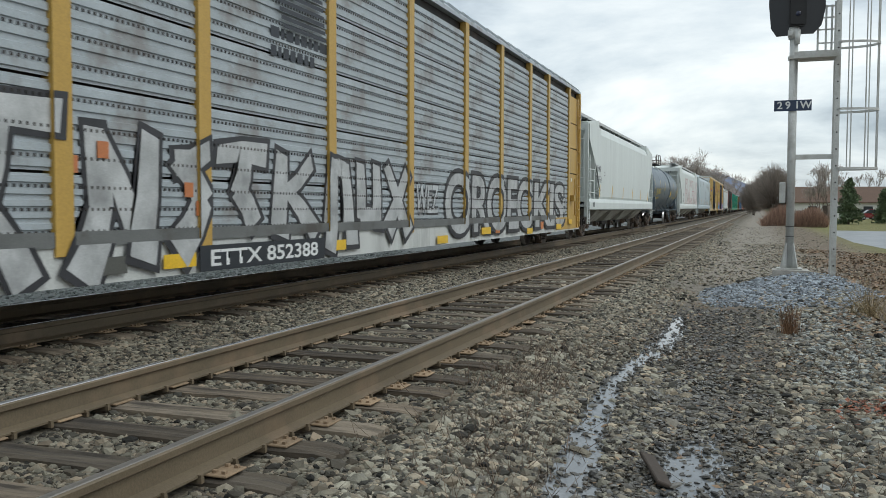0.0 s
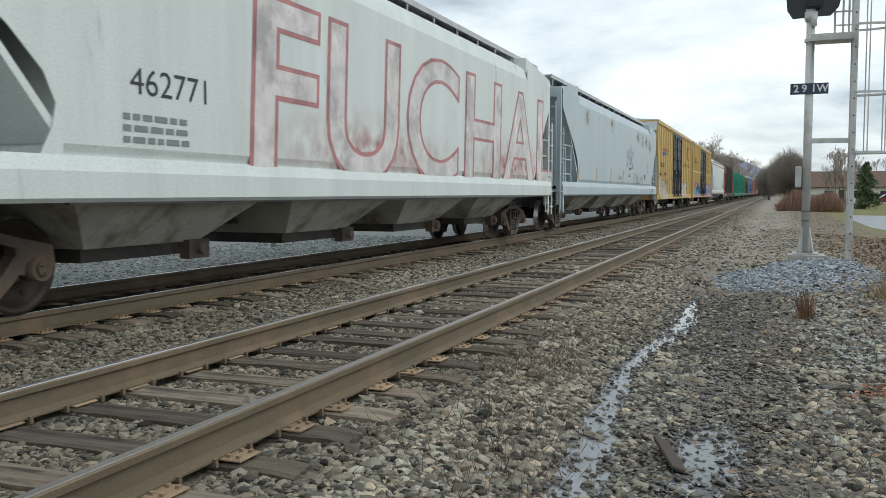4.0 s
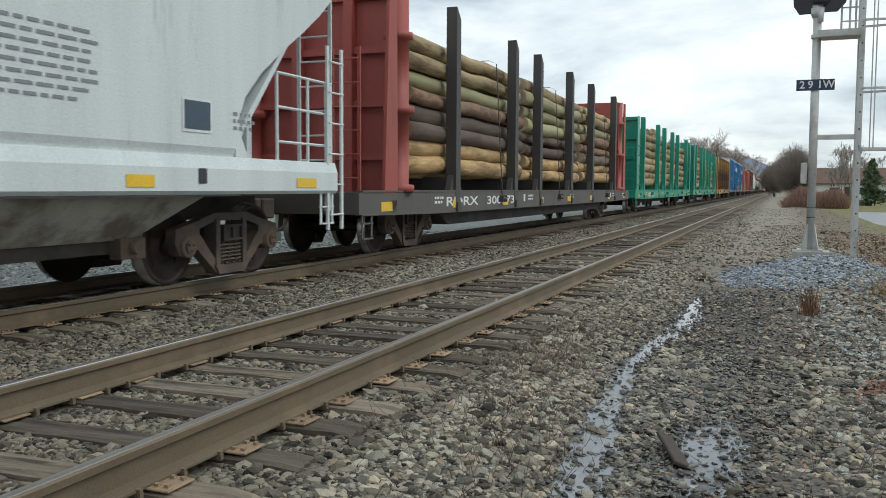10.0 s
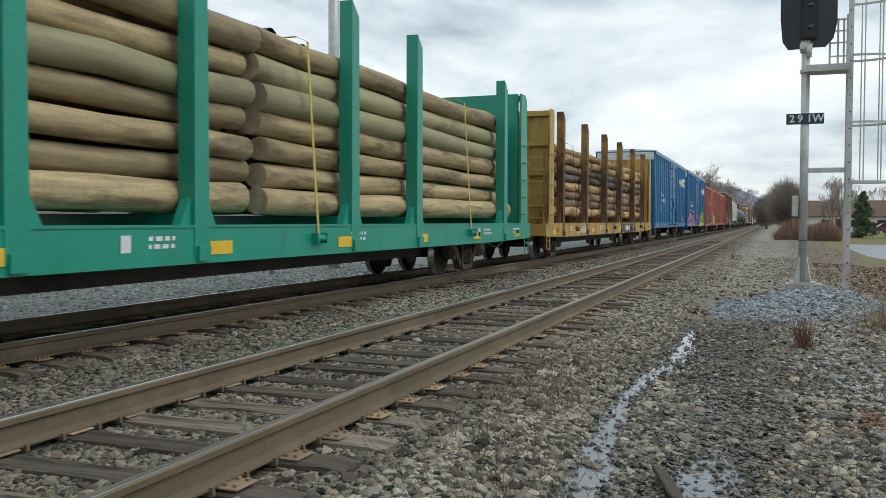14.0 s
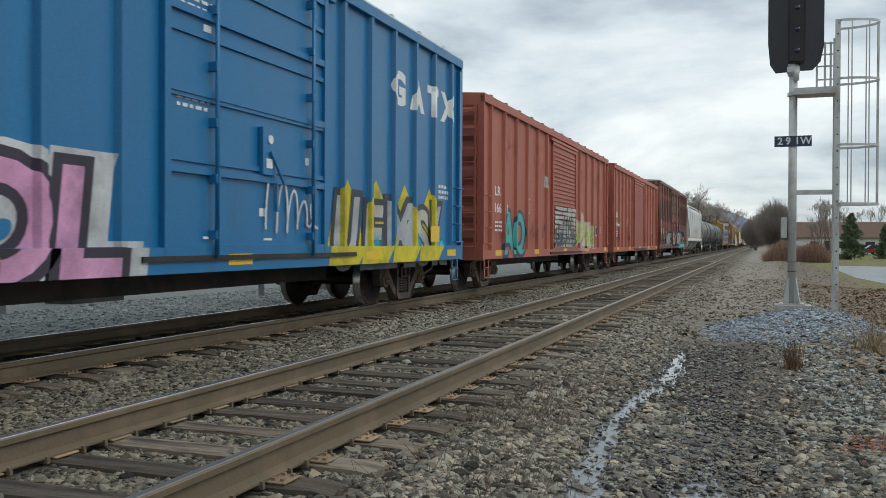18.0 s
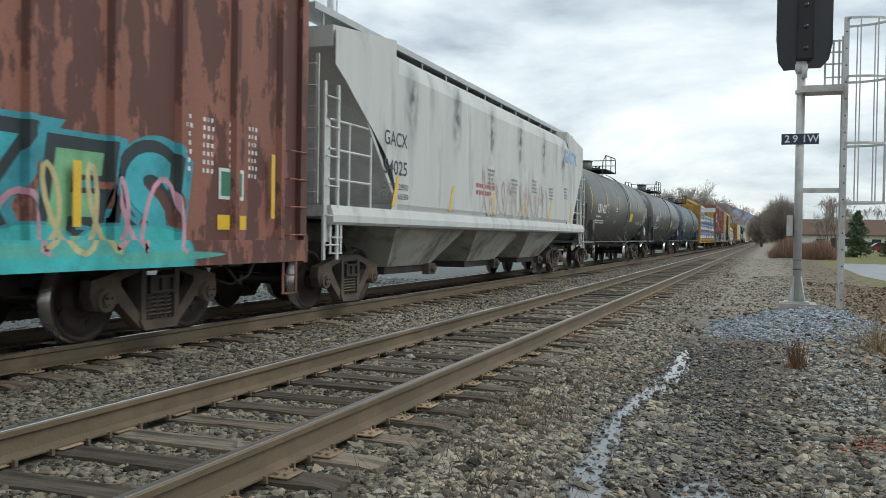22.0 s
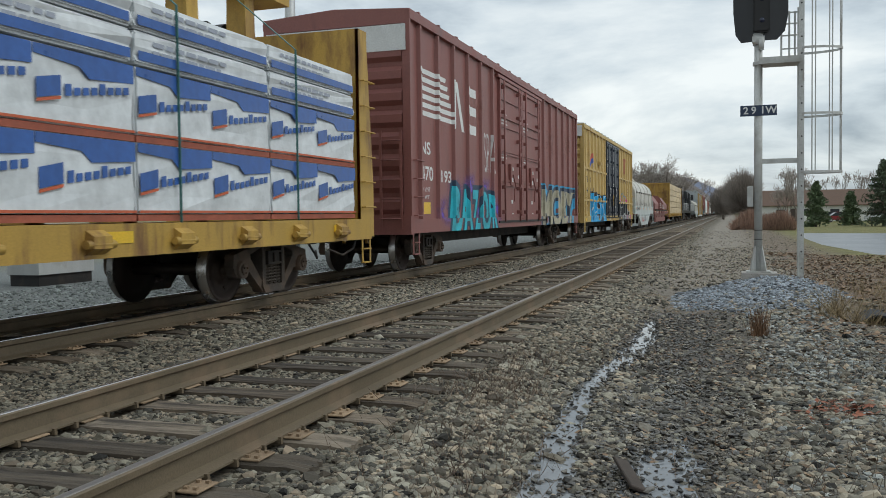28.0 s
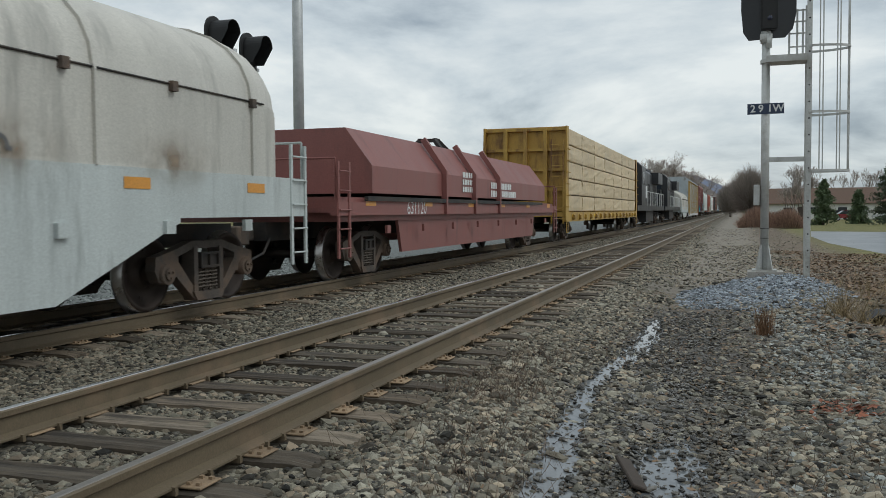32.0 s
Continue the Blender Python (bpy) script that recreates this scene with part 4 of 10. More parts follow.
def end_ladder(car, y, x0, x1, z0, z1, n, material, s=-1):
    bm = bmesh.new()
    add_beam(bm, (x0, y + s * 0.05, z0), (x0, y + s * 0.05, z1), 0.05, 0.03)
    top = part("end_ladder", bm, material, car)
    bm = bmesh.new()
    add_beam(bm, (x1, y + s * 0.05, z0), (x1, y + s * 0.05, z1), 0.05, 0.03)
    part("stile", bm, material, top)
    bm = bmesh.new()
    add_tube(bm, (x0, y + s * 0.08, 0), (x1, y + s * 0.08, 0), 0.014, 6)
    rung = mesh_of("rung", bm, material)
    for k in range(n):
        piece("rung", rung, top, (0, 0, z0 + (z1 - z0) * (k + 0.5) / n))
    return top


def grab(car, x, y, z, w, material, n=1, dz=0.4):
    """A row of bent grab irons, one above another."""
    bm = bmesh.new()
    add_tube(bm, (x + 0.07, y - 0.012, 0), (x + 0.07, y + w + 0.012, 0), 0.013, 6)
    for yy in (y, y + w):
        add_tube(bm, (x - 0.02, yy, 0), (x + 0.07, yy, 0), 0.013, 6)
    me = mesh_of("grab_iron", bm, material)
    for k in range(n):
        piece("grab_iron", me, car, (0, 0, z + k * dz))


def step(car, x, y, z, material):
    bm = bmesh.new()
    for yy in (y, y + 0.32):
        add_beam(bm, (x - 0.02, yy, z + 0.06), (x - 0.02, yy, z - 0.42), 0.012, 0.05)
    for q in (-0.18, -0.41):
        add_beam(bm, (x - 0.02, y, z + q), (x - 0.02, y + 0.32, z + q), 0.06, 0.02)
    return part("sill_step", bm, material, car)


# ---- boxcars ----
def boxcar(name, u0, u1, label, colour, zt=5.0, zb=0.86, doors=(), posts=(), wide=1.58, belts=(), sill=None, roof=None, end_colour=None, sill_h=0.28, inset=2.35, post_w=0.10, post_d=0.075, reflect=5):
    car, h = new_car(name, u0, u1, label, "boxcar", inset)
    sill, roof, end_colour = sill or colour, roof or colour, end_colour or colour
    x = wide - post_d                                        # plane of the side sheets
    SHEETS[car.name] = (x, post_d, post_w * 0.8, [y for y in posts], zb, zb + sill_h)
    bar("body", (-x, x, -h + 0.06, h - 0.06, zb + 0.1, zt - 0.14), colour, car)
    for s in (-1, 1):
        a, b = sorted((s * (x - 0.02), s * wide))
        bar("side_sill", (a, b, -h, h, zb, zb + sill_h), sill, car)
        a, b = sorted((s * (x - 0.02), s * (wide + 0.01)))
        bar("top_chord", (a, b, -h, h, zt - 0.26, zt - 0.10), colour, car)
    bm = bmesh.new()
    add_prism(bm, [(-wide, zt - 0.10), (wide, zt - 0.10), (wide, zt - 0.07), (0, zt + 0.03), (-wide, zt - 0.07)], "y", -h, h)
    for k in range(int(2 * h / 1.25)):
        y = -h + 0.6 + k * 1.25
        add_prism(bm, [(-wide, zt - 0.075), (-wide, zt - 0.03), (0, zt + 0.075), (wide, zt - 0.03), (wide, zt - 0.075), (0, zt + 0.02)], "y", y - 0.05, y + 0.05)
    part("roof", bm, roof, car, "ribbed sheet steel roof")
    # front end with deep horizontal corrugations between corner posts
    for s in (-1, 1):
        y = s * (h - 0.06)
        n = 9 if zt > 4.8 else 7
        line = [(y - s * 0.02, zb + 0.33)]
        for k in range(n):
            z0 = zb + 0.35 + (zt - zb - 0.6) * k / n
            z1 = z0 + (zt - zb - 0.6) / n
            zm = (z0 + z1) / 2
            line += [(y, z0 + 0.03), (y + s * 0.08, zm - 0.09), (y + s * 0.08, zm + 0.06), (y, z1 - 0.06)]
        line += [(y - s * 0.02, zt - 0.2)]
        bm = bmesh.new()
        add_prism(bm, line, "x", -x + 0.1, x - 0.1)
        part("end_panel", bm, end_colour, car, "corrugated steel end")
        for q in (-1, 1):
            a, b = sorted((q * (wide - 0.16), q * wide))
            bar("corner_post", (a, b, min(y - s * 0.1, s * h), max(y - s * 0.1, s * h), zb + 0.34, zt - 0.34), end_colour, car)
        bar("end_header", (-wide, wide, min(y, s * h), max(y, s * h), zt - 0.34, zt - 0.1), end_colour, car)
        bar("end_sill", (-wide, wide, min(y, s * (h + 0.05)), max(y, s * (h + 0.05)), zb - 0.02, zb + 0.34), end_colour, car)
    # upright side posts, skipping the door openings
    bm = bmesh.new()
    add_prism(bm, [(0, -post_w * 0.7), (post_d, -post_w * 0.4), (post_d, post_w * 0.4), (0, post_w * 0.7)], "z", zb + sill_h, zt - 0.26)
    me = mesh_of("side_post", bm, colour)
    for y in posts:
        for s in (-1, 1):
            p = piece("side_post", me, car, (s * x, y, 0))
            if s < 0:
                p.rotation_euler.z = math.pi
    ends = [-h + 0.05, *(v for y0, y1, _, _ in doors for v in (y0, y1)), h - 0.05]
    for z in belts:                                          # horizontal belts between posts, clear of the doors
        for a, b in ((ends[0], ends[1]), (ends[-2], ends[-1])):
            bar("side_belt", (x - 0.01, wide - 0.012, a, b, z, z + 0.09), colour, car)
    # doors
    for y0, y1, dm, kind in doors:
        z0, z1 = zb + sill_h - 0.06, zt - 0.40
        xd = x + 0.03
        d = bar("door", (x - 0.03, xd, y0, y1, z0, z1), dm, car, "sliding plug door" if kind == "plug" else "corrugated sliding door")
        bm = bmesh.new()
        for a, b in ((y0, y0 + 0.10), (y1 - 0.10, y1)):
            add_box(bm, xd, xd + 0.05, a, b, z0, z1)
        for z in np.linspace(z0, z1 - 0.1, 5 if kind == "plug" else 2):
            add_box(bm, xd, xd + 0.045, y0, y1, z, z + 0.09)
        part("door_frame", bm, dm, d)
        if kind == "plug":
            for a in (0.12, 0.80) if y1 - y0 < 3 else (0.24, 0.86):
                bm = bmesh.new()
                y = y0 + (y1 - y0) * a
                add_tube(bm, (xd + 0.09, y, z0 - 0.06), (xd + 0.09, y, z1 - 0.02), 0.026, 8)
                for z in np.linspace(z0 + 0.2, z1 - 0.2, 6):
                    add_box(bm, xd, xd + 0.11, y - 0.045, y + 0.045, z - 0.05, z + 0.05)
                part("lock_rod", bm, dm, d)
            for z in np.linspace(z0, z1 - 0.1, 6)[1:-1]:
                bar("door_rib", (xd, xd + 0.03, y0 + 0.1, y1 - 0.1, z + 0.3, z + 0.36), dm, d)
            ym = y0 + (y1 - y0) * (0.46 if y1 - y0 < 3 else 0.55)
            bm = bmesh.new()
            add_box(bm, xd, xd + 0.08, ym - 0.14, ym + 0.14, z0 + 0.95, z0 + 1.55)
            add_tube(bm, (xd + 0.10, ym, z0 + 1.25), (xd + 0.12, ym + 0.30, z0 + 0.85), 0.02, 6)
            bmesh.ops.bevel(bm, geom=bm.edges[:], offset=0.008, segments=1, affect="EDGES")
            latch = part("door_latch", bm, dm, d, "gearbox latch of the plug door")
            bar("latch_handle", (xd + 0.09, xd + 0.12, ym + 0.12, ym + 0.16, z0 + 0.50, z0 + 0.86), dm, latch)
            bm = bmesh.new()
            add_tube(bm, (xd + 0.08, ym + 0.02, z0 + 1.40), (xd + 0.095, ym + 0.02, z0 + 1.40), 0.055, 14)
            part("latch_dial", bm, LETTER_WHITE, latch)
            bar("door_placard", (xd + 0.081, xd + 0.086, ym - 0.07, ym + 0.07, z0 + 1.04, z0 + 1.16), LETTER_WHITE, latch, "white placard")
            for k, (yy, zz, ww, hh) in enumerate(((0.52, 0.32, 0.14, 0.10), (0.84, 1.05, 0.08, 0.10), (0.2, 2.35, 0.12, 0.08), (0.55, 0.02, 0.16, 0.03), (0.2, 0.03, 0.16, 0.03))):
                q = y0 + (y1 - y0) * yy
                bar("door_label", (xd + 0.001, xd + 0.006, q, q + ww * min(2.0, y1 - y0) * 0.6, z0 + 0.12 + zz, z0 + 0.12 + zz + hh), LETTER_WHITE, d)
            bars(d, 3, 0.55, (xd + 0.006, y0 + 0.25, z0 + 1.75), LETTER_WHITE, 0.04, seed=int(abs(y0) * 100) % 97)
            bars(d, 4, 0.6, (xd + 0.006, y0 + 0.3, z0 + 2.85), LETTER_WHITE, 0.04, seed=int(abs(y0) * 100) % 89)
        else:
            bm = bmesh.new()
            n = 24
            for k in range(n):
                z = z0 + 0.12 + (z1 - z0 - 0.3) * k / n
                q = (z1 - z0 - 0.3) / n
                add_box(bm, xd, xd + 0.03, y0 + 0.11, y1 - 0.11, z + q * 0.2, z + q * 0.75)
            part("door_corrugation", bm, dm, d)
        bar("door_track", (x, wide + 0.03, y0 - (y1 - y0) * 0.1, y1 + (y1 - y0) * 0.25, z0 - 0.09, z0 - 0.03), DARK, car)
        bar("door_track", (x, wide + 0.02, y0 - 0.2, y1 + 0.2, z1 + 0.01, z1 + 0.09), dm, car)
    # steps, grab irons, ladders
    for s in (-1, 1):
        y = -h + 0.12 if s < 0 else h - 0.55
        grab(car, wide, y, zb + 0.35, 0.42, sill, 4, 0.36)
        step(car, wide, y, zb, sill)
    end_ladder(car, -h, wide - 0.62, wide - 0.2, zb + 0.1, zt - 0.3 if zt < 4.7 else zb + 2.0, 9 if zt < 4.7 else 5, colour)
    for k in range(reflect):
        y = -h + 0.9 + (2 * h - 1.8) * k / max(1, reflect - 1)
        patch(car, "reflector", y, zb + 0.07, 0.5, 0.13, REFLECT, wide + 0.004, "yellow reflective strip")
    bar("underframe", (-0.35, 0.35, -h + 3.6, h - 3.6, 0.5, zb + 0.12), DARK, car)
    bar("brake_cylinder", (-0.9, -0.3, -1.0, 0.6, 0.5, 0.8), DARK, car)
    return car, h, wide


YELLOW = paint("weathered_yellow_paint", (0.54, 0.372, 0.13), 0.55, 0.1, 0.1)
DOORBLACK = paint("dark_blue_black_paint", (0.032, 0.040, 0.056), 0.42, 0.2)
BLUE = paint("railway_blue_paint", (0.012, 0.150, 0.335), 0.36, 0.1)
RED = paint("faded_red_brown_paint", (0.385, 0.112, 0.072), 0.55, 0.1)
BROWN = surface("patchy_brown_paint", (0.27, 0.112, 0.08), 0.6, 0, 0.2, 1.3, (1, 1.4, 0.2), (0.085, 0.036, 0.03), 0.40, 0.04, 45.0, dirt_scale=1.5, dirt_stretch=(1, 1.2, 0.45), edge=0.02)
MAROON = paint("faded_maroon_paint", (0.25, 0.095, 0.083), 0.5, 0.15)
PALEGREY = paint("pale_grey_paint", (0.59, 0.635, 0.63), 0.5, 0.02)
BLUEGREY = paint("blue_grey_paint", (0.43, 0.50, 0.53), 0.5, 0.05)
GREYSTAIN = paint("stained_grey_paint", (0.56, 0.57, 0.55), 0.55, 0.3)
SILVER = surface("galvanised_side_screen", (0.40, 0.44, 0.465), 0.5, 0.2, 0.16, 1.5, (1, 1, 0.3), (0.24, 0.23, 0.22), 0.3, 0.05)


def spread(a, b, n):
    return [a + (b - a) * (k + 0.5) / n for k in range(n)]


GRATING = surface("worn_grey_deck", (0.16, 0.17, 0.175), 0.6, 0.2, 0.3, 5.0, bump=0.2)
END_WHITE = flat("white_end_board", (0.66, 0.68, 0.68))
MARK_BROWN = flat("faded_brown_lettering", (0.20, 0.12, 0.05))
MARK_BLUE, MARK_RED, MARK_PINK = flat("faded_blue_mark", (0.06, 0.12, 0.42)), flat("faded_red_mark", (0.55, 0.13, 0.08)), flat("faded_red_shape", (0.42, 0.17, 0.09))


def end_board(car, z0, z1, wide=1.5, text=""):
    """White board across the top of a car's front end, with its number."""
    h = HALF[car.name]
    bar("end_board", (-wide, wide, -h - 0.03, -h - 0.012, z0, z1), END_WHITE, car, "white board across the top of the end")
    if text:
        letter(car, text, (z1 - z0) * 0.55, (0.55, -h - 0.034, (z0 + z1) / 2), LETTER_BLACK, END)


def yellow_boxcar(u0, u1, number, label, doors, words_at=None, belts=(), lead=0.0):
    L = u1 - u0
    h = L / 2
    d0, d1, d2 = (-h + d for d in doors)
    posts = spread(-h + 0.05, d0 - 0.05, 7) + spread(d2 + 0.05, h - 0.05, 6)
    car, h, w = boxcar("boxcar", u0, u1, label, YELLOW, 5.08, 0.80, ((d0, d1, DOORBLACK, "plug"), (d1 + 0.02, d2, DOORBLACK, "plug")), posts, roof=PALEGREY, reflect=0, post_w=0.13, belts=belts)
    lettered(car, "TB OX", lead + 0.88, lead + 2.34, 2.56, 2.80, LETTER_BLACK, 0.01)
    lettered(car, number, lead + 0.76, lead + 3.2, 2.08, 2.32, LETTER_BLACK, 0.01)
    for y in (0.3, 4.3, 7.0, 9.9, 13.2, 17.2):
        card(car, y, 0.86, 0.42, 0.12, REFLECT, "reflector", w, "yellow reflective strip")
    card(car, (doors[0] + doors[1]) / 2 - 0.3, 0.85, 0.34, 0.12, END_WHITE, "sill_label", w)
    for m, lift, low in ((MARK_BLUE, 0.001, 0.0), (MARK_RED, 0.002, 0.22)):   # painted chevron of two bands
        for side in (-1, 1):
            bm = bmesh.new()
            add_prism(bm, [(lead + 2.6, 3.46 + low), (lead + 2.6, 3.68 + low), (lead + 2.6 + side * 0.62, 3.36 + low), (lead + 2.6 + side * 0.5, 3.20 + low)], "x", 0, 0.001)
            put(car, "painted_band", mesh_of("painted_band", bm, m), m, lift + 0.002)
    lettered(car, "any", lead + 3.62, lead + 4.1, 3.76, 3.92, MARK_BROWN)
    lettered(car, "road", lead + 3.62, lead + 4.2, 3.56, 3.72, MARK_BROWN)
    for a, b, c, d in ((2.86, 3.12, 2.56, 2.58), (2.86, 3.12, 2.82, 2.84), (2.86, 2.88, 2.58, 2.82), (3.10, 3.12, 2.58, 2.82)):
        card(car, lead + a, c, b - a, d - c, MARK_BROWN, "marking_box")
    if words_at:
        lettered(car, "RAILCAR POOLING EXPERTS", words_at, words_at + 4.7, 2.94, 3.18, MARK_BROWN)
        for k, (a, b) in enumerate(((1.75, 2.35), (2.5, 3.1))):               # faded shapes over the words
            bm = bmesh.new()
            add_prism(bm, [(words_at + a, 4.2), (words_at + b, 4.2), (words_at + b, 4.36), (words_at + a, 4.36)], "x", 0, 0.001)
            add_prism(bm, [(words_at + (a + b) / 2 - 0.09, 3.45), (words_at + (a + b) / 2 + 0.09, 3.45), (words_at + (a + b) / 2 + 0.09, 4.2), (words_at + (a + b) / 2 - 0.09, 4.2)], "x", 0, 0.001)
            put(car, "faded_emblem", mesh_of("faded_emblem", bm, MARK_PINK), MARK_PINK, 0.002)
        for sl in (0.6, -0.6):
            bm = bmesh.new()
            c = words_at + 3.65
            add_prism(bm, [(c - sl / 2 - 0.09, 3.45), (c - sl / 2 + 0.09, 3.45), (c + sl / 2 + 0.09, 4.36), (c + sl / 2 - 0.09, 4.36)], "x", 0, 0.001)
            put(car, "faded_emblem", mesh_of("faded_emblem", bm, MARK_PINK), MARK_PINK, 0.002 + (0.002 if sl > 0 else 0))
    for k in range(5):                                       # grime and rust streaks
        y = (0.6, 3.4, 5.4, 13.4, 15.9)[k]
        blotch(car, y, y + 1.3, 0.8, 2.4, (0.22, 0.12, 0.05), 0.4, label="rusty grime")
        blotch(car, y + 0.4, y + 1.2, 2.9, 4.9, (0.30, 0.17, 0.06), 0.35, label="rust run-off")
    bar("door_strip", (w + 0.02, w + 0.03, d1 + 0.12, d1 + 0.2, 1.55, 2.15), REFLECT, car, "upright yellow strip on the door")
    end_board(car, 4.45, 4.9)
    for z in (1.75, 3.45):                                   # tack brackets by the leading end
        bar("tie_bracket", (w - 0.04, w + 0.07, -h + 4.45, -h + 4.75, z, z + 0.16), YELLOW, car)
    return car, h, w


# ---- covered hoppers ----
UNDERPAINT = surface("dusty_underside_paint", (0.46, 0.46, 0.42), 0.75, 0, 0.2, 2.0, dirt=(0.15, 0.12, 0.09), dirt_amount=0.4)

def hopper(name, u0, u1, label, colour, bays=4, zt=4.28, zs=1.06, round_end=True, sill_h=0.42, tape=ORANGE, tapes=6, rust_top=None, tall=True, tape_at=()):
    car, h = new_car(name, u0, u1, label, "hopper car", 1.8)
    w = 1.60
    zsill = zs + sill_h
    e = h - 2.45                                             # where the body's full length begins
    # body: side outline with cut-back sloping ends, swept across with slightly rounded shoulders
    bm = bmesh.new()
    prof = [(-w + 0.07, zsill - 0.1), (-w, zsill + 0.1), (-w, zt - 0.35), (-w + 0.10, zt - 0.08), (-w + 0.45, zt + 0.14), (-0.55, zt + 0.26), (0.55, zt + 0.26), (w - 0.45, zt + 0.14), (w - 0.10, zt - 0.08), (w, zt - 0.35), (w, zsill + 0.1), (w - 0.07, zsill - 0.1)]
    add_prism(bm, prof, "y", -e, e)
    part("body", bm, colour, car, "smooth welded steel hopper body")
    for s in (-1, 1):                                        # end: side sheet with a curved cut, slope sheet behind it
        cut = [(e, zt - 0.10), (h - 0.2, zt - 0.10), (h - 0.2, zt - 0.62)]
        if (s < 0 or rust_top) and round_end:                              # curved cut at the leading end, straight slope at the other
            cut += [(h - 0.5, 3.42), (h - 0.9, 3.15), (h - 1.4, 2.84), (h - 1.9, 2.5), (h - 2.25, 2.18), (h - 2.38, 1.92), (h - 2.33, 1.7), (h - 2.2, zsill)]
        else:
            cut += [(h - 0.3, zt - 0.95), (h - 1.0, 2.55), (h - 1.75, zsill)]
        cut += [(e, zsill)]
        for q in (-1, 1):
            bm = bmesh.new()
            a, b = sorted((q * (w - 0.012), q * w))
            add_prism(bm, [(s * y, z) for y, z in cut], "x", a, b)
            part("end_side_sheet", bm, colour, car)
        bm = bmesh.new()
        add_prism(bm, [(s * e, zsill + 0.2), (s * (h - 0.25), zt - 0.12), (s * (h - 0.25), zt - 0.2), (s * (e + 0.02), zsill + 0.1)], "x", -w + 0.02, w - 0.02)
        add_prism(bm, [(s * e, zt - 0.35), (s * (h - 0.2), zt - 0.35), (s * (h - 0.2), zt - 0.05), (s * e, zt + 0.2)], "x", -w + 0.05, w - 0.05)
        part("slope_sheet", bm, colour, car)
        bm = bmesh.new()                                     # end platform, posts and braces
        add_box(bm, -w + 0.05, w - 0.05, min(s * e, s * h), max(s * e, s * h), zs + 0.12, zs + 0.2)
        for q in (-1, 1):
            add_box(bm, q * 0.55 - 0.06, q * 0.55 + 0.06, s * (h - 0.7) - 0.06, s * (h - 0.7) + 0.06, zs + 0.2, zt - 1.0)
            add_beam(bm, (q * (w - 0.09), s * (h - 0.12), zs - 0.25), (q * (w - 0.09), s * (h - 0.12), zt - 0.15 if tall else zs + 1.5), 0.13 if tall else 0.06, 0.12)
        part("end_frame", bm, colour, car)
        tank = bmesh.new()
        add_tube(tank, (-0.9, s * (h - 1.0), zs + 0.75), (0.3, s * (h - 1.0), zs + 0.75), 0.19, 12)
        part("air_reservoir", tank, colour, car)
        for q in (-1, 1):                                    # hand rails over the end platform
            bm = bmesh.new()
            for y in (h - 0.75, h - 1.5):
                add_tube(bm, (q * (w - 0.05), s * y, zs + 0.2), (q * (w - 0.05), s * y, zs + 1.5), 0.025, 6)
            for z in (0.65, 1.08, 1.5):
                add_tube(bm, (q * (w - 0.05), s * (h - 0.12), zs + z), (q * (w - 0.05), s * (h - 1.5), zs + z), 0.02, 6)
            part("end_railing", bm, colour, car)
        ladder(car, w - 0.03, s * (h - 0.1) - 0.2, s * (h - 0.1) + 0.2, zs - 0.5, zs + 2.0 if round_end else zt - 0.2, 6 if round_end else 8, colour)
        end_ladder(car, s * h, w - 0.65, w - 0.15, zs + 0.3, zt - 0.5, 7, colour, s)
        step(car, w, s * (h - 0.3) - 0.16, zs, colour)
    # side sill: a bulged channel along the whole length
    for q in (-1, 1):
        bm = bmesh.new()
        x = q * w
        add_prism(bm, [(x - q * 0.1, zs), (x + q * 0.01, zs), (x + q * 0.045, zs + 0.04), (x + q * 0.045, zsill - 0.14), (x, zsill), (x - q * 0.1, zsill)], "y", -h + 0.1, h - 0.1)
        part("side_sill", bm, colour, car)
        bm = bmesh.new()
        add_box(bm, min(x, x + q * 0.06), max(x, x + q * 0.06), -e, e, zs - 0.02, zs)
        part("sill_lip", bm, DARK, car)
    # discharge bays: slope sheets down to a gate
    pitch = 2 * (e + 0.1) / bays
    for k in range(bays):
        c = -e - 0.1 + pitch * (k + 0.5)
        if abs(c) > h - 3.4:
            c = math.copysign(h - 3.6, c) if bays > 3 else c
        top, bot = pitch * 0.42, pitch * 0.24
        bm = bmesh.new()
        rings = []
        for hw, hl, z in ((w - 0.1, top, zs + 0.06), (0.95, bot, 0.58)):
            rings.append([bm.verts.new((x * hw, c + y * hl, z)) for x, y in ((-1, -1), (1, -1), (1, 1), (-1, 1))])
        for i in range(4):
            bm.faces.new((rings[0][i], rings[0][(i + 1) % 4], rings[1][(i + 1) % 4], rings[1][i]))
        bm.faces.new(rings[1])
        bay = part("discharge_hopper", bm, UNDERPAINT, car, "sloping discharge bay under the car")
        bar("outlet_gate", (-0.95, 0.9, c - bot, c + bot, 0.44, 0.59), DARK, bay)
        bm = bmesh.new()
        add_tube(bm, (0.85, c + bot - 0.1, 0.5), (1.12, c + bot - 0.1, 0.5), 0.07, 8)
        add_box(bm, 0.9, 1.04, c + bot - 0.28, c + bot + 0.1, 0.38, 0.6)
        part("gate_crank", bm, RUSTY, bay, "rusty gate capstan")
    # roof walk on brackets, hatches below it
    bm = bmesh.new()
    for q in (-1, 1):
        add_box(bm, q * 0.95 - 0.3, q * 0.95 + 0.3, -h + 0.2, h - 0.2, zt + 0.27, zt + 0.30)
        add_box(bm, q * 1.24 - 0.015, q * 1.24 + 0.015, -h + 0.2, h - 0.2, zt + 0.21, zt + 0.31)
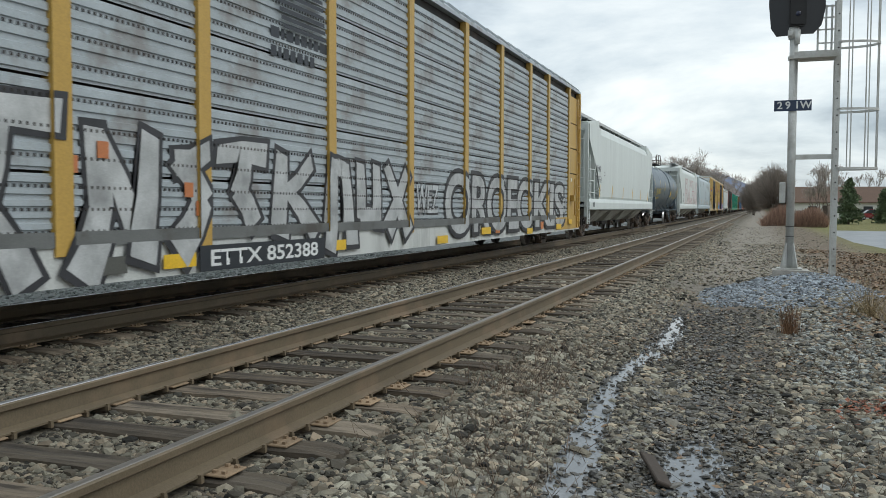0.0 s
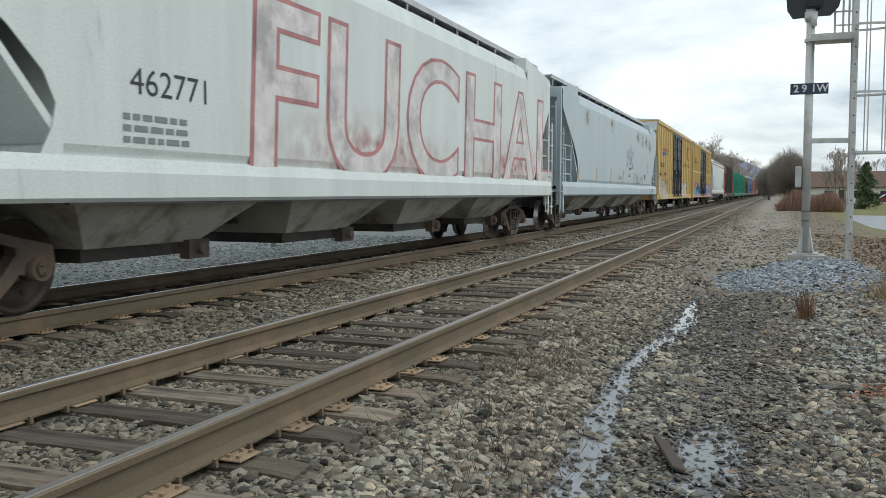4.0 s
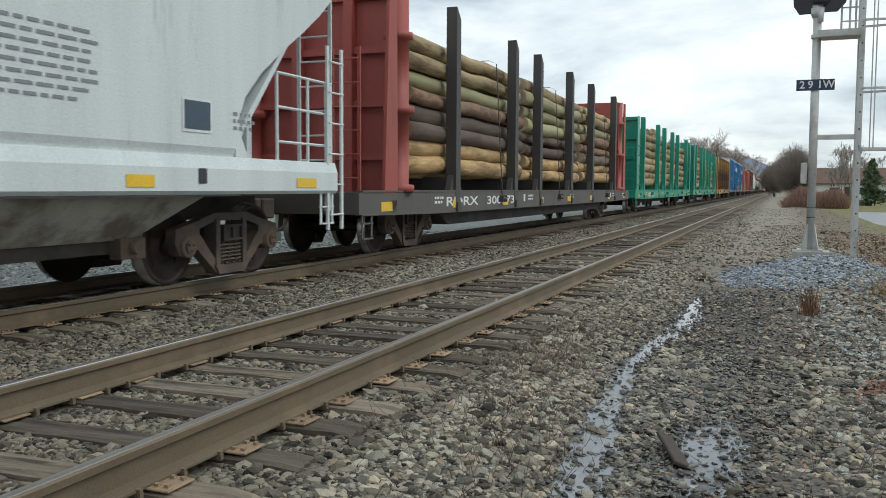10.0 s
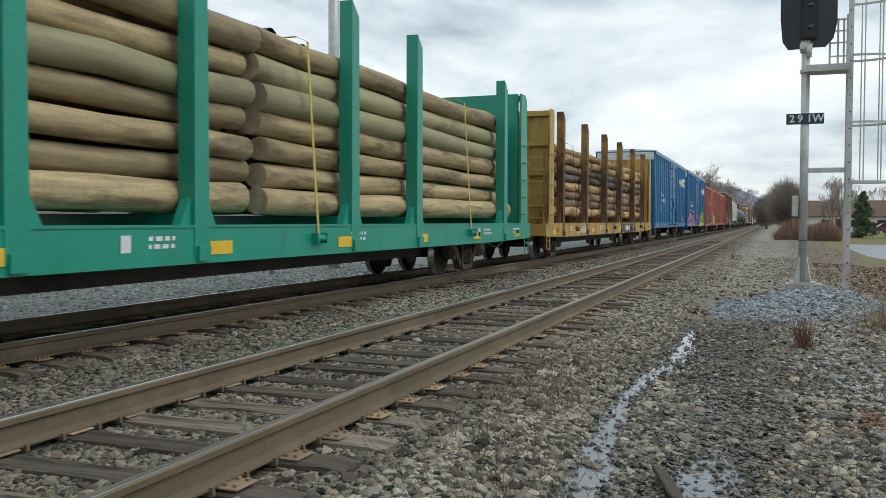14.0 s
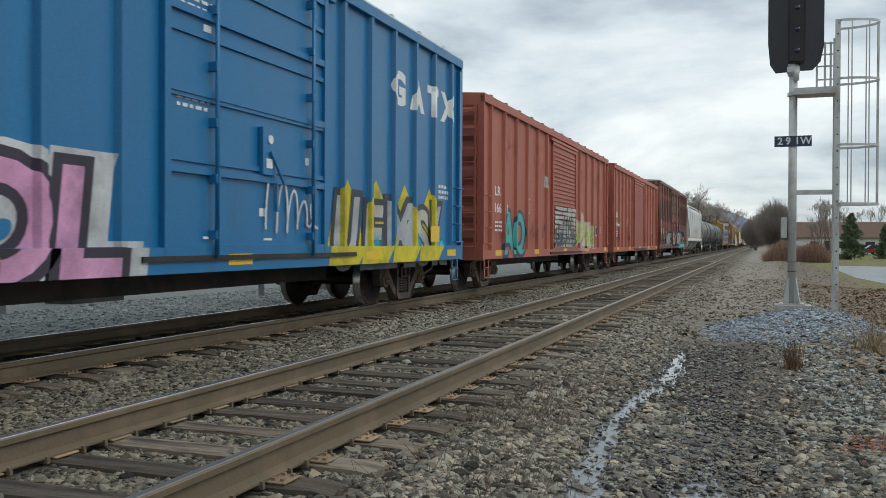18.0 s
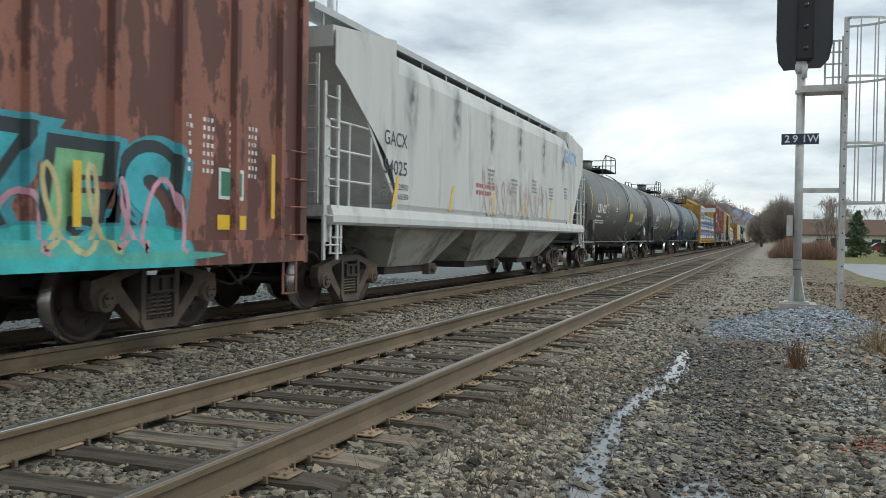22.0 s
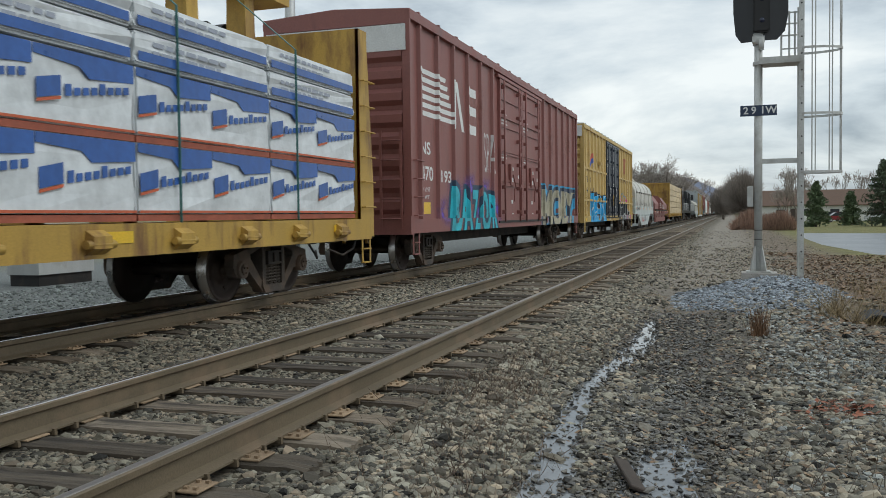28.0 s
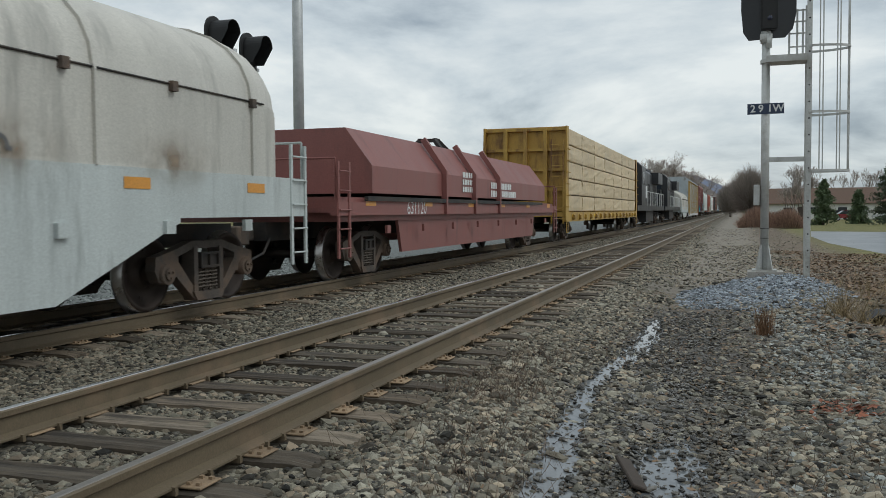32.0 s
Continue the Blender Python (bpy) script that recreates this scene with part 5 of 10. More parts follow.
    for k in range(int(2 * h / 1.3)):
        y = -h + 0.5 + 1.3 * k
        for q in (-1, 1):
            add_beam(bm, (q * 1.22, y, zt + 0.02), (q * 1.22, y, zt + 0.28), 0.03)
            add_beam(bm, (q * 0.75, y, zt + 0.16), (q * 0.75, y, zt + 0.28), 0.03)
    part("roof_walk", bm, GALV, car, "galvanised grating walkway")
    bm = bmesh.new()
    for k in range(10):
        y = -e + 2 * e * (k + 0.5) / 10
        add_box(bm, -0.32, 0.32, y - 0.55, y + 0.55, zt + 0.22, zt + 0.29)
    part("roof_hatch", bm, colour, car)
    if rust_top:
        bm = bmesh.new()
        add_box(bm, w - 0.005, w + 0.004, -h + 0.3, h - 0.3, zt - 0.34, zt - 0.20)
        part("top_seam", bm, rust_top, car, "rust-streaked top seam")
    for y in [d - h for d in tape_at] or [-h + 2.2 + (2 * h - 4.4) * k / max(1, tapes - 1) for k in range(tapes)]:
        patch(car, "reflector", y, zsill + 0.06, 0.12, 0.50, tape, w + 0.004, "slanted reflective strip", slant=0.22)
    return car, h, w, zsill


# ---- tank cars ----
def tank_car(u0, u1, label, colour, marks, mark_colour, number="", rz=1.55, zc=2.42, seed=1, box=(2.24, 4.5, 2.0, 2.34), mid=0.9):
    car, h = new_car("tank_car", u0, u1, label, "tank car", 1.68, sill=False)
    L = h - 0.25
    bm = bmesh.new()
    prof = sorted((-L + 0.8 * (1 - math.cos(a)), rz * math.sin(a)) for a in (math.pi / 2 * k / 9 for k in range(10)))
    back = [(-a, b) for a, b in reversed(prof)]
    add_turned(bm, (0, 0, zc), (0, 1, 0), prof + back, 48)
    part("tank_shell", bm, colour, car, "welded cylindrical tank")
    for y in np.linspace(-L + 0.85, L - 0.85, 6):
        bm = bmesh.new()
        add_turned(bm, (0, y - 0.02, zc), (0, 1, 0), [(0, rz - 0.01), (0.004, rz + 0.006), (0.036, rz + 0.006), (0.04, rz - 0.01)], 48)
        part("weld_seam", bm, colour, car)
    for s in (-1, 1):                                        # saddles, stub sills and end decks
        bm = bmesh.new()
        add_prism(bm, [(-1.15, 1.75), (-0.7, 0.85), (0.7, 0.85), (1.15, 1.75), (0.5, 1.15), (-0.5, 1.15)], "y", s * (h - 1.68) - 0.25, s * (h - 1.68) + 0.25)
        part("saddle", bm, colour, car)
        bar("stub_sill", (-0.33, 0.33, min(s * (h - 3.3), s * h), max(s * (h - 3.3), s * h), 0.72, 1.02), colour, car)
        deck = bar("end_deck", (-1.47, 1.47, min(s * (h - 1.95), s * (h - 0.02)), max(s * (h - 1.95), s * (h - 0.02)), 0.965, 1.035), GRATING, car, "grey checkered end deck")
        for q in (-1, 1):
            bm = bmesh.new()                                 # stirrup step below the deck's corner
            for y in (h - 0.12, h - 0.48):
                add_beam(bm, (q * 1.45, s * y, 0.98), (q * 1.45, s * y, 0.42), 0.03, 0.02)
            for z in (0.44, 0.70):
                add_beam(bm, (q * 1.45, s * (h - 0.48), z), (q * 1.45, s * (h - 0.12), z), 0.05, 0.02)
            part("corner_step", bm, colour, deck)
            bm = bmesh.new()                                 # bent hand rail over the deck
            pts = [(q * 1.42, s * (h - 0.06), 1.03), (q * 1.42, s * (h - 0.06), 2.30), (q * 1.42, s * (h - 0.14), 2.38), (q * 1.42, s * (h - 0.60), 2.38), (q * 1.42, s * (h - 0.69), 2.30), (q * 1.42, s * (h - 0.70), 1.03)]
            for a, b in zip(pts, pts[1:]):
                add_tube(bm, a, b, 0.02, 6)
            part("end_handrail", bm, colour, deck, "bent tubular hand rail")
            bm = bmesh.new()                                 # bracket plate on the shell and its post
            add_box(bm, min(q * 1.28, q * 1.50), max(q * 1.28, q * 1.50), s * (h - 1.62) - 0.17, s * (h - 1.62) + 0.17, 1.45, 1.80)
            add_beam(bm, (q * 1.42, s * (h - 1.62), 1.03), (q * 1.42, s * (h - 1.62), 1.46), 0.13, 0.10)
            part("shell_bracket", bm, colour, car, "bracket plate between deck and shell")
        bm = bmesh.new()                                     # brake valve and its pipes on the deck
        y = s * (h - 1.05)
        add_box(bm, 1.02, 1.24, y - 0.16, y + 0.16, 1.05, 1.30)
        add_tube(bm, (1.12, y - 0.30, 1.22), (1.12, y + 0.30, 1.22), 0.07, 10)
        add_tube(bm, (1.30, y - 0.1, 1.05), (1.30, y - 0.1, 1.42), 0.05, 8)
        add_tube(bm, (1.30, y + 0.12, 1.05), (1.30, y + 0.12, 1.38), 0.04, 8)
        part("brake_valve", bm, RUSTY if s < 0 else DARK, car)
    bm = bmesh.new()                                         # air reservoir across the rear deck
    add_tube(bm, (0.55, h - 0.32, 1.26), (1.38, h - 0.32, 1.26), 0.20, 16)
    part("air_reservoir", bm, colour, car)
    bm = bmesh.new()
    add_prism(bm, [(h - 0.86, 1.50), (h - 0.66, 1.28), (h - 0.46, 1.50), (h - 0.66, 1.72)], "x", 1.43, 1.445)
    part("hazard_placard", bm, END_WHITE, car, "white diamond placard")
    for q in (-1, 1):                                        # long pipe along each side on short struts
        bm = bmesh.new()
        add_tube(bm, (q * 1.50, -h + 1.9, 1.0), (q * 1.50, h - 1.9, 1.0), 0.022, 8)
        rail = part("side_pipe", bm, colour, car)
        for y in np.linspace(-h + 3.2, h - 3.2, 5):
            bm = bmesh.new()
            add_beam(bm, (q * 1.49, y, 1.0), (q * 1.24, y - 0.26, 1.34), 0.045, 0.022)
            part("strut", bm, colour, rail)
    bm = bmesh.new()                                         # brake rod hung below
    add_tube(bm, (0.55, -h + 3.0, 0.86), (0.55, h - 3.0, 0.86), 0.018, 6)
    for y in np.linspace(-h + 3.4, h - 3.4, 6):
        add_beam(bm, (0.55, y, 0.84), (0.55, y, 1.0), 0.03)
    part("brake_rod", bm, DARK, car)
    arc = [-0.52 + 1.72 * k / 9 for k in range(10)]          # ladder bent round the shell, its foot splayed clear of it
    path = [(1.62, 0.34)] + [((rz + 0.09) * math.cos(a), zc + (rz + 0.09) * math.sin(a)) for a in arc]
    climb = None
    for y in (mid - 0.24, mid + 0.24):
        bm = bmesh.new()
        add_strip(bm, [(x, y, z) for x, z in path], 0.022, 0.05, up=(0, 1, 0))
        climb = part("stile" if climb else "ladder", bm, colour, climb or car)
        climb = climb if climb.name.startswith("ladder") else climb.parent
        for a, b in (((1.60, y, 0.50), (1.50, y - 0.75, 1.0)), ((1.57, y, 0.74), (1.20, y - 0.55, 1.25))):
            bm = bmesh.new()
            add_tube(bm, a, b, 0.015, 6)
            part("brace", bm, colour, climb)
    for x, z in [(1.62 - 0.12 * (z - 0.34), z) for z in (0.40, 0.68, 0.96, 1.24)] + path[1:]:
        bm = bmesh.new()
        add_tube(bm, (x, mid - 0.24, z), (x, mid + 0.24, z), 0.014, 6)
        part("rung", bm, colour, climb)
    top = zc + rz
    bm = bmesh.new()                                         # platform and bent railing round the fittings
    add_box(bm, -0.95, 0.95, -1.3, 1.35, top + 0.05, top + 0.09)
    part("dome_platform", bm, DARK, car, "grating platform on top")
    for x in (-0.93, 0.93):
        bm = bmesh.new()
        pts = [(x, -2.0, top - 0.25), (x, -1.85, top + 0.35), (x, -1.2, top + 0.66), (x, 1.1, top + 0.72), (x, 1.28, top + 0.62), (x, 1.30, top + 0.07)]
        for a, b in zip(pts, pts[1:]):
            add_tube(bm, a, b, 0.021, 6)
        for y in (-1.15, 0.1):
            add_tube(bm, (x, y, top + 0.07), (x, y, top + 0.68), 0.02, 6)
        part("dome_railing", bm, DARK, car, "bent safety railing beside the fittings")
    bm = bmesh.new()
    for z in (0.42, 0.66):
        add_tube(bm, (-0.93, 1.32, top + z), (0.93, 1.32, top + z), 0.02, 6)
    part("dome_railing", bm, DARK, car)
    bm = bmesh.new()
    add_tube(bm, (0, -0.75, top - 0.1), (0, -0.75, top + 0.46), 0.27, 20)
    add_tube(bm, (0, -0.75, top + 0.44), (0, -0.75, top + 0.49), 0.29, 20)
    part("valve_bonnet", bm, colour, car)
    bm = bmesh.new()
    add_tube(bm, (0, 0.45, top - 0.05), (0, 0.45, top + 0.20), 0.36, 18)
    add_tube(bm, (0, 0.45, top + 0.20), (0, 0.45, top + 0.25), 0.40, 18)
    for k in range(8):
        a = k * math.pi / 4
        add_tube(bm, (0.37 * math.cos(a), 0.45 + 0.37 * math.sin(a), top + 0.2), (0.37 * math.cos(a), 0.45 + 0.37 * math.sin(a), top + 0.33), 0.03, 6)
    part("manway", bm, DARK, car)
    bm = bmesh.new()
    add_tube(bm, (0, -2.9, top - 0.08), (0, -2.9, top + 0.14), 0.2, 14)
    part("safety_valve", bm, DARK, car)
    bm = bmesh.new()
    add_tube(bm, (0, -0.1, 0.45), (0, -0.1, 1.0), 0.12, 10)
    add_box(bm, -0.25, 0.25, -0.3, 0.1, 0.58, 0.70)
    part("bottom_outlet", bm, DARK, car)

    def around(ob, lift=0.006):
        """Bend flat lettering round the shell."""
        me = ob.data
        for v in me.vertices:
            z = v.co.z + ob.location.z - zc
            a = z / rz
            v.co.x, v.co.z = (rz + lift + v.co.x) * math.cos(a), zc + (rz + lift + v.co.x) * math.sin(a)
            v.co.y += ob.location.y
        ob.location = (0, 0, 0)
    lines = lettered(car, (marks + " " + number).strip(), *box, mark_colour, 0.025, x=0)
    lines.location.x = 0
    around(lines)
    for k, (y, z, text) in enumerate(((box[1] + 0.55, box[2] - 0.12, "C"),)):
        ob = letter(car, text, 0.26, (0, y - h, z + 0.25), mark_colour)
        around(ob)
        bm = bmesh.new()
        for a, b, c, d in ((-0.2, 0.2, 0.0, 0.02), (-0.2, 0.2, 0.48, 0.5), (-0.2, -0.18, 0.02, 0.48), (0.18, 0.2, 0.02, 0.48)):
            vs = [bm.verts.new(p) for p in ((0, a, c), (0, b, c), (0, b, d), (0, a, d))]
            bm.faces.new(vs)
        ob = part("marking_box", bm, mark_colour, car)
        ob.location = (0, y - h, z)
        around(ob)
    for k, (y, z, n, wd) in enumerate(((-6.1, zc - 0.50, 1, 0.9), (-6.1, zc - 0.66, 2, 2.2), (-2.0, zc - 0.05, 3, 0.5), (-1.9, zc - 0.62, 2, 0.45), (4.1, zc - 0.55, 2, 1.5), (6.0, zc - 0.62, 2, 0.5), (6.3, zc - 0.05, 8, 0.75))):
        around(bars(car, n, wd, (0, y, z), mark_colour, 0.035 if k > 1 else 0.055, 0.03, seed=seed * 7 + k))
    for k, y in enumerate((-7.25, -4.15, -1.22, 1.85, 4.6, 7.4)):
        bm = bmesh.new()
        for j in range(6):
            lo, hi = (-0.26, 0.35) if k in (0, 5) else (-0.05, 0.30)
            a0, a1 = lo + (hi - lo) * j / 6, lo + (hi - lo) * (j + 1) / 6
            v = [bm.verts.new(((rz + 0.005) * math.cos(a), yy, zc + (rz + 0.005) * math.sin(a))) for a, yy in ((a0, y), (a0, y + 0.09), (a1, y + 0.09), (a1, y))]
            bm.faces.new(v)
        part("reflector", bm, REFLECT, car)
    bm = bmesh.new()
    last = None
    for k in range(7):
        a = -0.34 + 0.24 * k / 6
        row = [bm.verts.new(((rz + 0.007) * math.cos(a), y, zc + (rz + 0.007) * math.sin(a))) for y in (1.98, 2.72)]
        if last:
            bm.faces.new((last[0], last[1], row[1], row[0]))
        last = row
    part("warning_plate", bm, REFLECT, car, "yellow warning panel")
    return car, h


# ---- log cars ----
def log_mesh(length, r, seed, material):
    rnd = random.Random(seed)
    bm = bmesh.new()
    n, rows = 14, 9
    rings = []
    for k in range(rows):
        y = -length / 2 + length * k / (rows - 1)
        c = (rnd.uniform(-0.03, 0.03), rnd.uniform(-0.028, 0.028))
        q = r * (1.0 - 0.13 * k / (rows - 1)) * rnd.uniform(0.98, 1.02)
        rings.append([bm.verts.new((c[0] + q * math.cos(2 * math.pi * j / n) * rnd.uniform(0.985, 1.015), y, c[1] + q * math.sin(2 * math.pi * j / n))) for j in range(n)])
    for p, q in zip(rings, rings[1:]):
        for j in range(n):
            f = bm.faces.new((p[j], p[(j + 1) % n], q[(j + 1) % n], q[j]))
            f.smooth = True
    bm.faces.new(rings[0][::-1]).material_index = 1
    bm.faces.new(rings[-1]).material_index = 1
    return mesh_of("log", bm, material, (LOGEND,))


LOGWOOD = surface("peeled_pine_log", (0.47, 0.31, 0.14), 0.8, 0, 0.42, 2.5, (7, 0.7, 7), (0.15, 0.09, 0.05), 0.40, 0.35, 30, each=0.28, dirt_scale=1.2, dirt_stretch=(3, 0.7, 3))
LOGRED = surface("rough_red_bark_log", (0.30, 0.18, 0.115), 0.85, 0, 0.4, 3.5, (6, 1.2, 6), (0.11, 0.075, 0.055), 0.5, 0.4, 30, each=0.3, dirt_scale=2.2, dirt_stretch=(3, 1.2, 3))
LOGDARK = surface("bark_brown_log", (0.17, 0.125, 0.095), 0.85, 0, 0.35, 2.5, (6, 0.5, 6), (0.07, 0.05, 0.04), 0.5, 0.3, 40, each=0.35, dirt_scale=1.2, dirt_stretch=(3, 0.7, 3))
LOGGREEN = surface("treated_utility_pole", (0.40, 0.305, 0.165), 0.75, 0, 0.38, 2.0, (7, 0.5, 7), (0.13, 0.09, 0.05), 0.34, 0.3, 30, each=0.30, dirt_scale=1.3, dirt_stretch=(4, 0.7, 4))
LOGOLIVE = surface("olive_treated_log", (0.335, 0.31, 0.175), 0.75, 0, 0.2, 2.0, (6, 0.4, 6), (0.17, 0.15, 0.09), 0.25, 0.15, 40, each=0.2, dirt_scale=0.8, dirt_stretch=(3, 0.8, 3))
LOGEND = surface("sawn_log_end", (0.42, 0.33, 0.22), 0.85, 0, 0.3, 9.0, (1, 1, 1), (0.20, 0.14, 0.09), 0.3, 0.2, 60, each=0.25)


def log_car(u0, u1, label, colour, stake_colour, bulk_colour, layers, stakes, log_r, zl0, zlog, zt=4.27, deck=1.07, number=None, strap=None, straps=(), breaks=(), seed=1, pipe=False, gusset=0.5, inset=2.9, log_label="peeled round log stacked lengthwise on the car"):
    """layers: woods from the bottom of the load to its top; breaks: where one bundle ends and the next begins, from the front."""
    car, h = new_car("log_car", u0, u1, label, "log car", inset)
    w = 1.60
    bar("deck", (-w + 0.12, w - 0.12, -h + 0.2, h - 0.2, deck - 0.12, deck - 0.02), colour, car)
    for q in (-1, 1):
        bm = bmesh.new()
        x = q * w
        a, b = sorted((x, x - q * 0.12))
        add_prism(bm, [(-h + 0.1, 0.72), (-h + 3.2, 0.68), (h - 3.2, 0.68), (h - 0.1, 0.72), (h - 0.1, deck), (-h + 0.1, deck)], "x", a, b)
        part("side_sill", bm, colour, car)
        a, b = sorted((x + q * 0.012, x - q * 0.1))
        bar("sill_flange", (a, b, -h + 0.1, h - 0.1, deck, deck + 0.03), colour, car)
    for s in (-1, 1):                                        # tall braced end bulkheads
        yi = s * (h - (0.75 + (1.3 if pipe else 0.12)))
        bh = bar("bulkhead", (-w + 0.1, w - 0.1, min(yi, yi + s * 0.1), max(yi, yi + s * 0.1), deck, zt), bulk_colour, car, "tall braced steel end bulkhead")
        for q in (-1, 1):
            bm = bmesh.new()
            a, c = sorted((q * (w - 0.05), q * w))
            yo = yi + s * gusset
            if pipe:
                add_prism(bm, [(yi + s * 0.65, deck - 0.02), (yi + s * 1.15, deck - 0.02), (yi + s * 0.95, zt), (yi + s * 0.7, zt)], "x", a, c)
            else:
                add_prism(bm, [(yi, deck - 0.02), (yo + s * 0.12, deck - 0.02), (yo, zt - 0.12), (yo - s * 0.12, zt), (yi, zt)], "x", a, c)
            part("bulkhead_gusset", bm, bulk_colour, bh)
            if pipe:
                bm = bmesh.new()
                y = yi + s * 0.25
                add_turned(bm, (q * (w - 0.17), y, deck), (0, 0, 1), [(0, 0.26), (0.12, 0.26), (0.13, 0.17), (1.28, 0.17), (1.3, 0.26), (1.42, 0.26), (1.44, 0.17), (2.5, 0.17), (2.52, 0.24), (2.62, 0.24), (2.64, 0.17), (zt - deck, 0.17)], 16)
                part("bulkhead_pipe", bm, bulk_colour, bh, "round pipe post with collars")
        for z in np.linspace(deck + 0.6, zt - 0.1, 4):
            bar("bulkhead_rib", (-w + 0.08, w - 0.08, min(yi + s * 0.05, yi + s * 0.22), max(yi + s * 0.05, yi + s * 0.22), z - 0.06, z + 0.06), bulk_colour, bh)
        for x in (-0.5, 0.5):
            bar("bulkhead_post", (x - 0.08, x + 0.08, min(yi + s * 0.05, yi + s * 0.3), max(yi + s * 0.05, yi + s * 0.3), deck, zt - 0.02), bulk_colour, bh)
        if not pipe:
            grab(car, w, yi + (0.08 if s > 0 else -0.42), deck + 0.25, 0.36, bulk_colour, 5, 0.42)
        end_ladder(car, s * (h - 0.35), w - 0.6, w - 0.15, 0.75, zt - 1.2, 7, bulk_colour, s)
        step(car, w, s * (h - 0.3) - 0.16, 0.78, colour)
        bar("end_sill", (-w, w, min(s * h, s * (h - 0.4)), max(s * h, s * (h - 0.4)), 0.74, deck - 0.004), colour, car)
        bar("tie_hook", (w, w + 0.09, s * (h - 1.25) - 0.09, s * (h - 1.25) + 0.09, 0.86, 0.94), colour, car)
    # stakes: tapered channels with a slanted tip and a flared foot
    bm = bmesh.new()
    add_prism(bm, [(0.012, -0.13), (0.012, 0.13), (-0.2, 0.13), (-0.2, 0.10), (-0.03, 0.10), (-0.03, -0.10), (-0.2, -0.10), (-0.2, -0.13)], "z", deck - 0.3, zt)
    for v in bm.verts:
        if v.co.z > zt - 0.01:
            v.co.z -= v.co.y * 0.8
            v.co.y *= 0.86
    me = mesh_of("stake", bm, stake_colour)
    bm = bmesh.new()
    add_prism(bm, [(-0.34, deck - 0.02), (0.34, deck - 0.02), (0.16, deck + 0.32), (-0.16, deck + 0.32)], "x", -0.15, -0.04)
    add_box(bm, 0.0, 0.05, -0.10, 0.10, deck - 0.36, deck - 0.2)
    foot = mesh_of("stake_foot", bm, stake_colour)
    for d in stakes:
        for q in (-1, 1):
            p = piece("stake", me, car, (q * w, d - h, 0))
            f = piece("stake_foot", foot, p, (0, 0, 0))
            if q < 0:
                p.rotation_euler.z = math.pi
        bar("bunk", (-w + 0.1, w - 0.1, d - h - 0.12, d - h + 0.12, deck, zl0 - 0.012), stake_colour, car, "bunk beam under the logs")
    bm = bmesh.new()                                         # deep centre sill, widened on the pipe car to stand in for shade
    add_prism(bm, [(-h + 3.4, 0.95), (-h + 4.6, 0.42), (h - 4.6, 0.42), (h - 3.4, 0.95)], "x", -1.25 if pipe else -0.55, 1.25 if pipe else 0.55)
    part("underframe", bm, DARK, car)
    # logs in bundles between the bulkheads: things of their own that ride on the car
    rnd = random.Random(seed)
    runs = [0.95 + (1.3 if pipe else 0.12), *breaks, 2 * h - (0.95 + (1.3 if pipe else 0.12))]
    for b, (d0, d1) in enumerate(zip(runs, runs[1:])):
        span, c = d1 - d0 - 0.3, (d0 + d1) / 2 - h
        kinds = {}
        z, row = zl0 + log_r, 0
        while z + log_r * 0.6 < zlog:
            f = (z - zl0) / (zlog - zl0)
            n = int((2 * w - 0.42) / (2 * log_r))
            for k in range(n - (row % 2)):
                x = w - 0.21 - log_r - k * 2.02 * log_r - (log_r * 0.5 if row % 2 else 0)
                if 1 < k < n - 2 and z < zlog - 3 * log_r:
                    continue                                 # hidden heart of the stack
                wood = layers[min(len(layers) - 1, max(0, int(f * len(layers) + rnd.uniform(-0.45, 0.45))))]
                size = rnd.choice((0.84, 0.93, 1.0, 1.04, 1.10))
                key = (wood.name, size)
                if key not in kinds:
                    kinds[key] = log_mesh(span, log_r * size, seed * 31 + b * 7 + len(kinds), wood)
                o = new("log", kinds[key])
                tagged(o, log_label, "log", group="logs on one car")
                m = Matrix.Translation((x, c + rnd.uniform(-0.2, 0.2), z + rnd.uniform(-0.035, 0.025))) @ pose(0, 0, 0, 0, 0, (180 if rnd.random() < 0.5 else 0) + rnd.uniform(-0.3, 0.3)) @ pose(0, 0, 0, 0, math.degrees(rnd.uniform(0, 6.28)), 0)
                CARGO.append((o, m, (u0 + u1) / 2))
                o.matrix_basis = Matrix.Translation((FAR, (u0 + u1) / 2, 0)) @ m
            z += log_r * 1.86
            row += 1
    for d in straps:
        bm = bmesh.new()
        y = d - h
        add_strip(bm, [(w + 0.03, y, deck - 0.15), (w - 0.02, y - 0.01, zl0 + 0.5), (w - 0.13, y - 0.02, zlog + 0.02), (w - 0.3, y - 0.02, zlog + 0.1), (-w + 0.3, y - 0.02, zlog + 0.1), (-w + 0.1, y, zlog)], 0.055, 0.008, up=(1, 0, 0.3))
        part("tie_down_strap", bm, strap, car, "woven tie-down strap over the logs")
        bm = bmesh.new()
        add_tube(bm, (w + 0.05, y - 0.12, deck - 0.16), (w + 0.05, y + 0.12, deck - 0.16), 0.05, 8)
        add_box(bm, w, w + 0.1, y - 0.14, y - 0.11, deck - 0.23, deck - 0.09)
        add_box(bm, w, w + 0.1, y + 0.11, y + 0.14, deck - 0.23, deck - 0.09)
        part("winch", bm, stake_colour, car)
    if number:
        text, d0, d1, z0, z1 = number
        lettered(car, text, d0, d1, z0, z1, LETTER_WHITE, 0.015, x=w)
